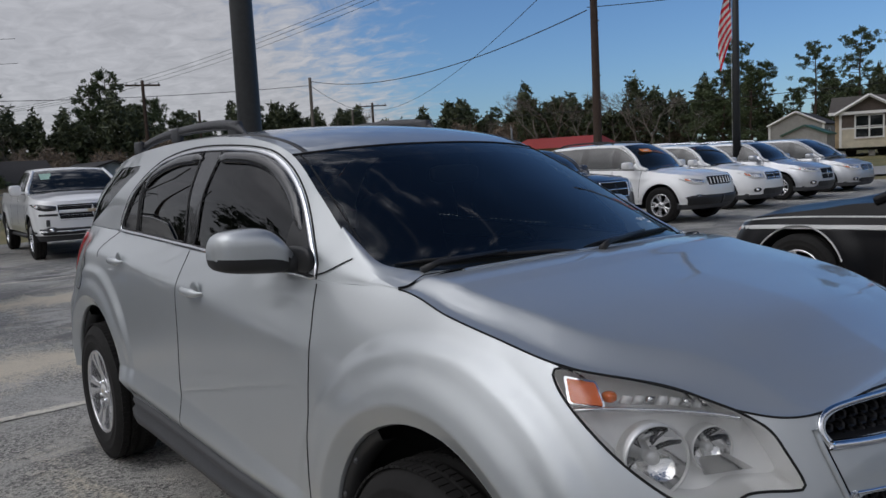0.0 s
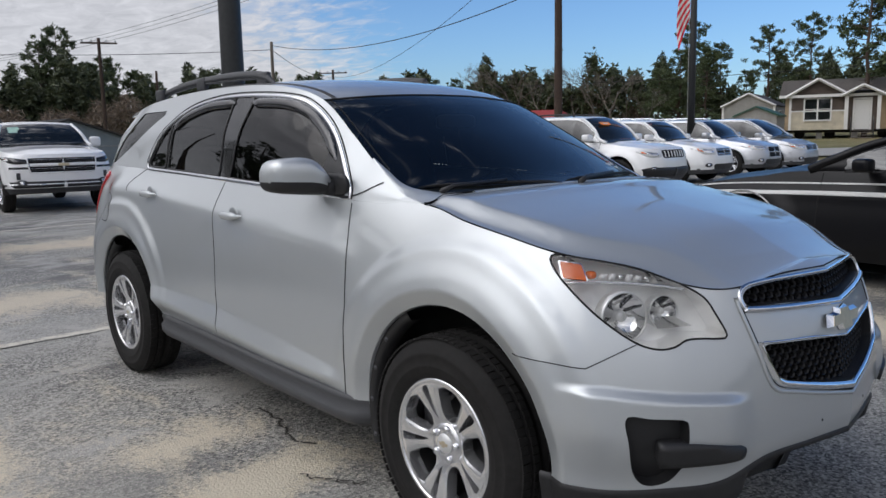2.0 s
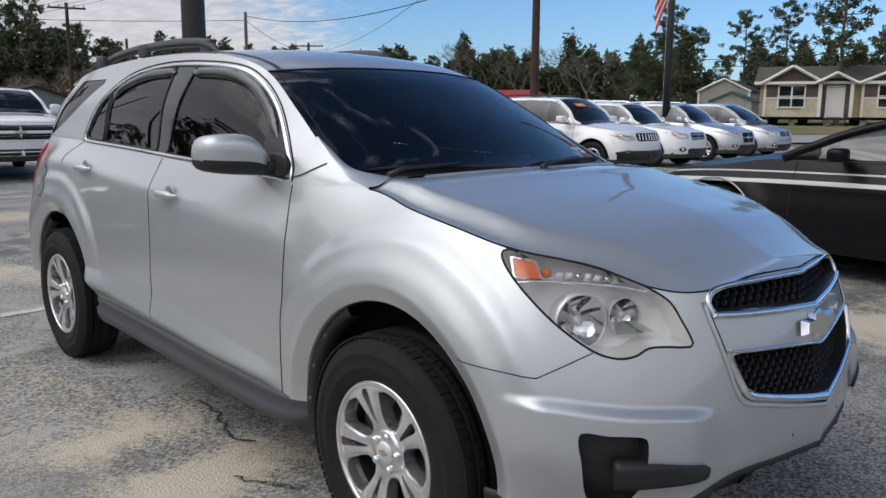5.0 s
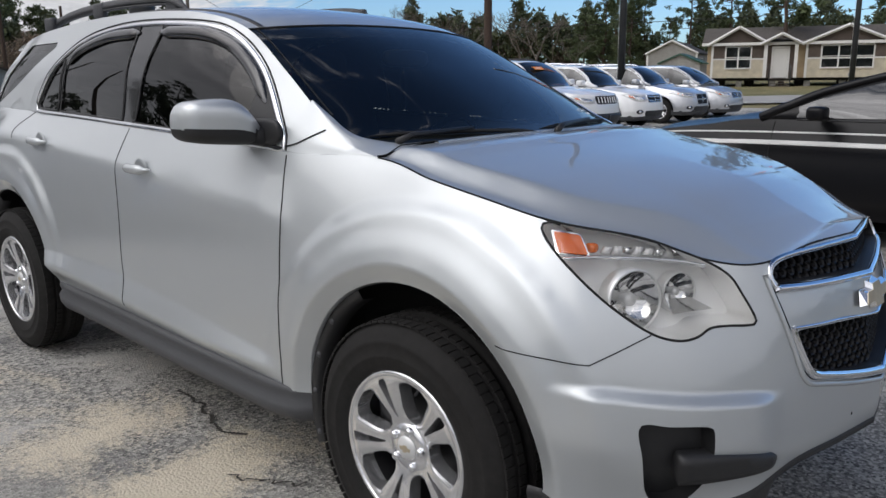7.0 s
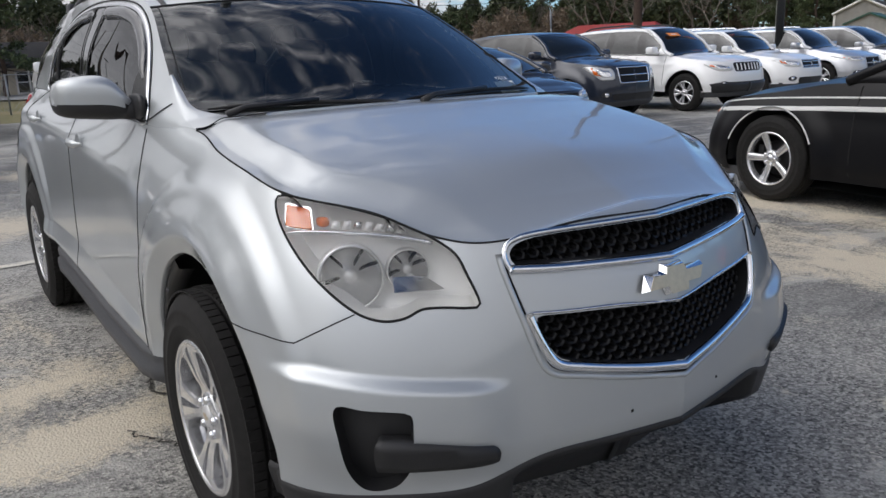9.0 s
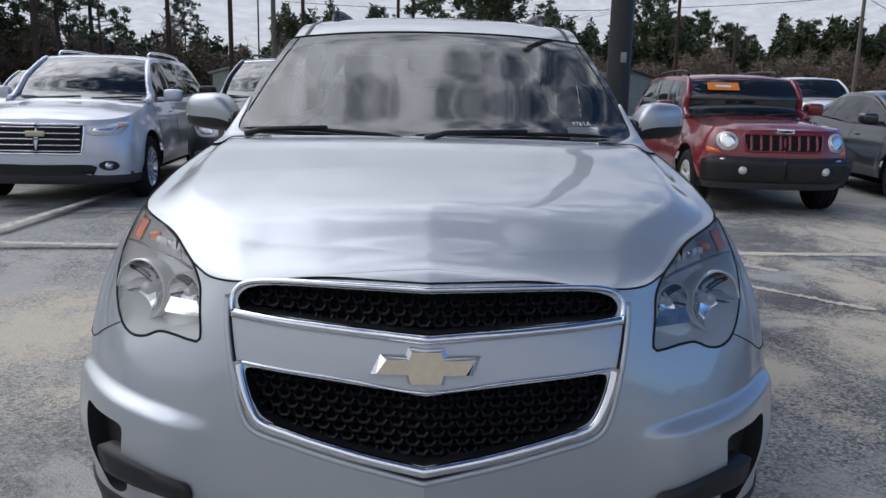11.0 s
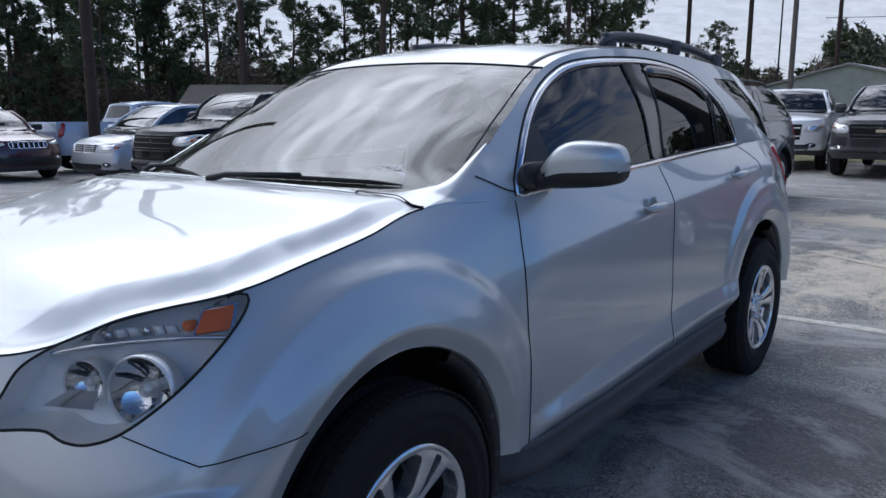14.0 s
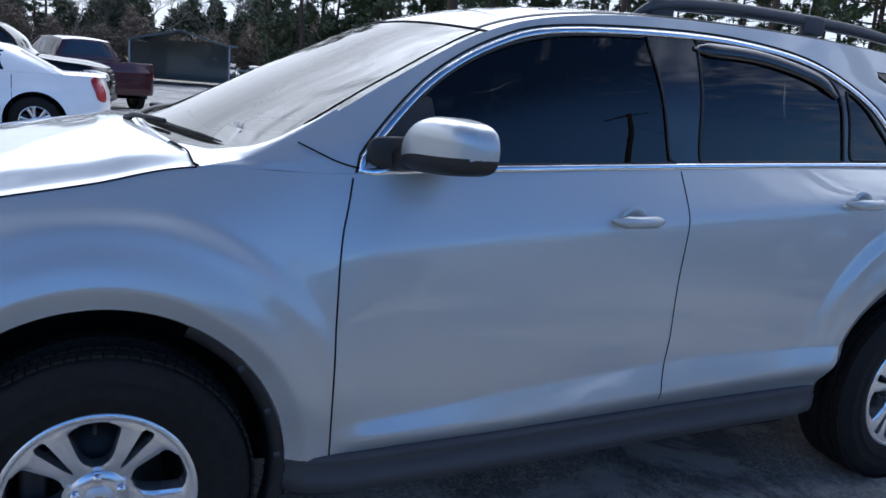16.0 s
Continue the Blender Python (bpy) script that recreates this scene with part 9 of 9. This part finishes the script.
def pine(seed, h, bare, spread, label, limbs=38):
    rng = np.random.default_rng(seed)
    t = thing("pine_tree", label, "tree", pose(0, 0, -500))
    n = 14
    zz = np.linspace(-0.3, h, n)
    wob = np.cumsum(rng.normal(size=(n, 2)) * 0.08, 0)
    ax = np.stack([wob[:, 0], wob[:, 1], zz], 1)
    bits = [tube(ax, np.linspace(0.014 * h + 0.04, 0.03, n), 9)]
    tufts = []
    for k in range(limbs):
        g0 = (k + rng.uniform(0, 1)) / limbs
        z = (bare + (1 - bare) * g0) * h * 0.985
        p0 = np.array([np.interp(z, zz, ax[:, 0]), np.interp(z, zz, ax[:, 1]), z])
        a = rng.uniform(0, 2 * math.pi)
        # the crown is broadest below its middle and closes in a dome
        ln = spread * max(0.22, 1 - abs((g0 - 0.38) / 0.70) ** 2.2) * rng.uniform(0.45, 1.05) + 0.3
        up = rng.uniform(0.0, 0.35) + 0.5 * g0
        dr = np.array((math.cos(a), math.sin(a), up))
        dr /= np.linalg.norm(dr)
        pts = [p0 + dr * ln * g + np.array((0, 0, -0.08 * ln * math.sin(math.pi * g))) + rng.normal(size=3) * 0.05 * ln * g for g in np.linspace(0, 1, 5)]
        bits.append(tube(pts, np.linspace(0.018 + 0.016 * ln, 0.012, 5), 3, False))
        for g in (0.62, 0.84, 1.0) if ln > 1.2 else (0.8, 1.0):
            b = np.array([np.interp(g, np.linspace(0, 1, 5), np.array(pts)[:, q]) for q in range(3)])
            b = b + rng.normal(size=3) * (0.16 * ln, 0.16 * ln, 0.12)
            r = rng.uniform(0.34, 0.62)
            d = rng.normal(size=(11, 3))
            d /= np.linalg.norm(d, axis=1, keepdims=True)
            tufts.append(b + d * (r, r, 0.62 * r) * rng.uniform(0.5, 1.0, (11, 1)))
    tufts.append(ax[-1] + rng.normal(size=(11, 3)) * 0.25)
    for k in range(int(6 + 8 * bare)):
        z = h * rng.uniform(0.25, max(0.3, bare))
        a = rng.uniform(0, 6.28)
        p0 = np.array([np.interp(z, zz, ax[:, 0]), np.interp(z, zz, ax[:, 1]), z])
        bits.append(tube([p0, p0 + np.array((math.cos(a), math.sin(a), 0.1)) * rng.uniform(0.4, 1.3)], [0.03, 0.008], 4, False))
    mesh_ob("trunk", *joined(*bits), BARK, t)
    tri_ob("crown", blades(np.concatenate(tufts), 0.36, 5, rng, 0.8, 0.26), NEEDLE, t)
    return t


def bare_tree(seed, h, label):
    rng = np.random.default_rng(seed)
    t = thing("bare_tree", label, "tree", pose(0, 0, -500))
    bits = []

    def grow(p, d, ln, r, lvl):
        q = p + d * ln
        m = (p + q) / 2 + rng.normal(size=3) * 0.05 * ln
        bits.append(tube([p, m, q], [r, r * 0.85, r * 0.7], 5 if lvl < 2 else 3, False))
        if lvl >= 6:
            return
        for _ in range(2 if lvl == 0 else rng.integers(2, 4)):
            nd = d + rng.normal(size=3) * 0.36
            nd[2] = abs(nd[2]) * 0.7 + 0.25
            nd /= np.linalg.norm(nd)
            grow(p + (q - p) * rng.uniform(0.6, 1.0), nd, ln * rng.uniform(0.62, 0.8), max(r * 0.60, 0.010), lvl + 1)

    grow(np.array((0, 0, -0.2)), np.array((0.02, 0, 1.0)), h * 0.27, 0.007 * h + 0.025, 0)
    mesh_ob("trunk", *joined(*bits), PALE_BARK, t)
    return t


PINES = [pine(11, 19, 0.48, 3.6, "tall pine with a high open crown"), pine(12, 16, 0.34, 3.4, "pine with a broken layered crown", 44), pine(13, 22, 0.58, 3.3, "tall slender pine with a long bare trunk", 34), pine(14, 13, 0.16, 3.3, "full-crowned dark pine reaching low", 52),
         pine(15, 12, 0.12, 4.6, "broad round-headed evergreen tree", 84)]
BARES = [bare_tree(21, 11, "bare winter tree with fine grey twigs"), bare_tree(22, 9, "bare leafless tree among the scrub")]
rng = np.random.default_rng(5)


def plant(proto, x, y, s=1.0, group="trees round the lot", z=None):
    zz = land_z(x, y) if z is None else z
    c = copy_thing(proto, pose(x, y, max(zz, -1.6) - 0.1, 0, 0, float(rng.uniform(0, 360))))
    c.scale = (s, s, s * float(rng.uniform(0.94, 1.08)))
    c["group"] = group
    return c


# tall pines towards the low sun
for k in range(34):
    yw = 98 + 54 * (k + rng.uniform(0, 1)) / 34
    x, y = polar(yw, rng.uniform(46, 74))
    if yw < 106 or (yw < 113 and k % 3):
        continue
    plant(PINES[int(rng.choice([0, 2, 1, 2, 0]))], x, y, rng.uniform(0.58, 0.80) * (0.62 if yw < 116 else 1.0))
for yw, dd, k, s in ((141.5, 44, 2, 1.1), (131.8, 40, 0, 1.15), (118, 46, 2, 0.9), (114.5, 52, 2, 0.8), (126, 47, 3, 1.2), (152, 52, 1, 1.0), (147, 56, 3, 1.1), (157, 60, 1, 0.9), (161, 64, 3, 0.8)):
    plant(PINES[k], *polar(yw, dd), s * 0.72)
for k in range(12):
    plant(BARES[k % 2], *polar(158 + 26 * k / 12 + rng.uniform(-1, 1), rng.uniform(78, 96)), rng.uniform(1.0, 1.5))
for k in range(7):
    plant(PINES[int(rng.choice([0, 1, 3]))], *polar(160 + 24 * rng.uniform(), rng.uniform(90, 110)), rng.uniform(0.7, 0.9))
for k in range(15):
    yw = 151 + 17 * (k + rng.uniform(0, 1)) / 15
    plant(PINES[int(rng.choice([0, 2, 1, 3]))], *polar(yw, rng.uniform(54, 76)), rng.uniform(0.62, 0.85))
# behind the home and the parked row
for yw, dd, k, s in ((20.2, 64, 1, 0.86), (12, 88, 0, 0.7), (23.5, 92, 0, 0.76), (26.1, 96, 0, 0.76), (28.9, 100, 1, 0.82), (30.8, 98, 0, 0.78), (31.6, 90, 3, 0.85), (33.0, 92, 3, 0.75), (14, 84, 3, 0.7), (29.8, 86, 3, 0.8), (27.3, 88, 3, 0.6), (24.6, 90, 3, 0.5)):
    x, y = polar(yw, dd)
    plant(PINES[k], x + 1.65, y - 2.4, s * (0.80 if yw > 21 else 0.93))
for yw, dd, k, s in ((85.2, 46, 3, 0.70), (86.8, 50, 3, 0.72), (88, 47, 1, 0.75), (92, 60, 0, 0.8)):
    plant(PINES[k], *polar(yw, dd), s)
for yw, dd, s in ((58.2, 62, 0.85), (57.4, 66, 0.8), (44.6, 95, 1.4), (43.4, 92, 1.3), (35.2, 92, 1.0), (36.3, 90, 1.2), (37.6, 94, 1.4), (39.0, 96, 1.3), (41.2, 92, 1.1), (49, 110, 1.0), (81, 62, 0.8), (33.8, 80, 0.75)):
    plant(BARES[int(rng.integers(0, 2))], *polar(yw, dd), s)
for k in range(44):
    yw = 44 + 52 * (k + rng.uniform(0, 1)) / 44
    plant(PINES[int(rng.choice([4, 4, 3, 4, 1]))], *polar(yw, rng.uniform(112, 132)), float(np.interp(yw, [44, 60, 64, 69, 70.5, 76, 78, 81, 83, 96], [0.56, 0.52, 0.60, 0.74, 1.0, 0.98, 0.5, 0.5, 0.8, 0.8])) * rng.uniform(0.9, 1.08))


def belt(name, label, y0, y1, d0, d1, h, mat, n, size, seed, lumps=0.35, z=0.0, thin=0.30):
    """A belt of far woods as one mass of leaf clumps with an uneven top."""
    r = np.random.default_rng(seed)
    yaw = r.uniform(y0, y1, n)
    d = r.uniform(d0, d1, n)
    ph = r.uniform(0, 6.28, 6)
    top = h * (1 + lumps * sum(np.sin(np.radians(yaw) * w + p) for w, p in zip((17, 31, 53, 89, 140, 230), ph)) / 3.0)
    zz = top * np.sqrt(r.uniform(0, 1, n)) * r.uniform(0.9, 1.05, n)
    a = np.radians(yaw)
    c = np.stack([-np.sin(a) * d, np.cos(a) * d, zz + z], 1)
    return tagged(tri_ob(name, blades(c, size, 6, r, 0.9, thin), mat), label, "woods", "", "stuff")


belt("far_woods", "dark evergreen woods behind the homes", 2, 46, 96, 112, 8.0, EVER, 10500, 0.62, 31)
belt("far_woods", "mixed evergreen woods on the skyline", 40, 70, 118, 134, 9.2, EVER, 12500, 0.70, 32, 0.28)
belt("brown_scrub", "brown leafless scrub before the woods", 34, 100, 98, 112, 5.2, SCRUB, 13000, 0.85, 33, thin=0.07)
belt("far_woods", "evergreen woods beyond the lot", 66, 102, 110, 126, 9.8, EVER, 12000, 0.66, 34)
belt("dark_woods", "dense shaded evergreen undergrowth", 97, 168, 60, 84, 5.4, EVER, 15000, 0.45, 35, 0.3, -0.8)
belt("brown_scrub", "brown leafless thicket under the pines", 97, 156, 56, 62, 4.4, SCRUB, 13000, 0.7, 39, 0.4, -0.8, thin=0.06)
belt("far_woods", "hazy mixed woods behind the carport", 150, 192, 92, 112, 7.0, EVER, 9500, 0.65, 36, 0.4, -1.4)
belt("brown_scrub", "brown scrub behind the far cars", 150, 190, 84, 92, 4.5, SCRUB, 9000, 0.75, 37, 0.4, -1.4, thin=0.07)
belt("far_woods", "distant woods closing the view", 190, 364, 105, 130, 10.0, EVER, 7000, 1.5, 38, 0.3, -1.0)
# the patterns themselves stand far out of sight, in the woods
for k, p in enumerate(PINES + BARES):
    p.matrix_world = pose(*polar(230 + 9 * k, 118), -1.0)
    p["group"] = "trees round the lot"

# dry grass round the foot of the light pole
r = np.random.default_rng(77)
V = []
for _ in range(1500):
    a, d = r.uniform(0, 6.28), 0.16 + abs(r.normal()) * 0.24
    x, y = -7.28 + d * math.cos(a) * 1.5, 2.16 + d * math.sin(a) * 1.9
    hgt, w, b = r.uniform(0.03, 0.11) * (1.2 - min(d, 1.0)), r.uniform(0.003, 0.006), r.uniform(0, 6.28)
    lx, ly = r.normal(0, 0.035), r.normal(0, 0.035)
    V += [(x - w * math.cos(b), y - w * math.sin(b), 0.0), (x + w * math.cos(b), y + w * math.sin(b), 0.0), (x + lx, y + ly, hgt)]
TUFT = plain("dry_grass_blades", (0.22, 0.20, 0.07), 0.9, 0, 8, 0.35, 0)
tagged(mesh_ob("grass_tuft", V, [(3 * i, 3 * i + 1, 3 * i + 2) for i in range(len(V) // 3)], TUFT, None, "", False), "sparse dry grass at the foot of a light pole", "grass", "", "stuff")
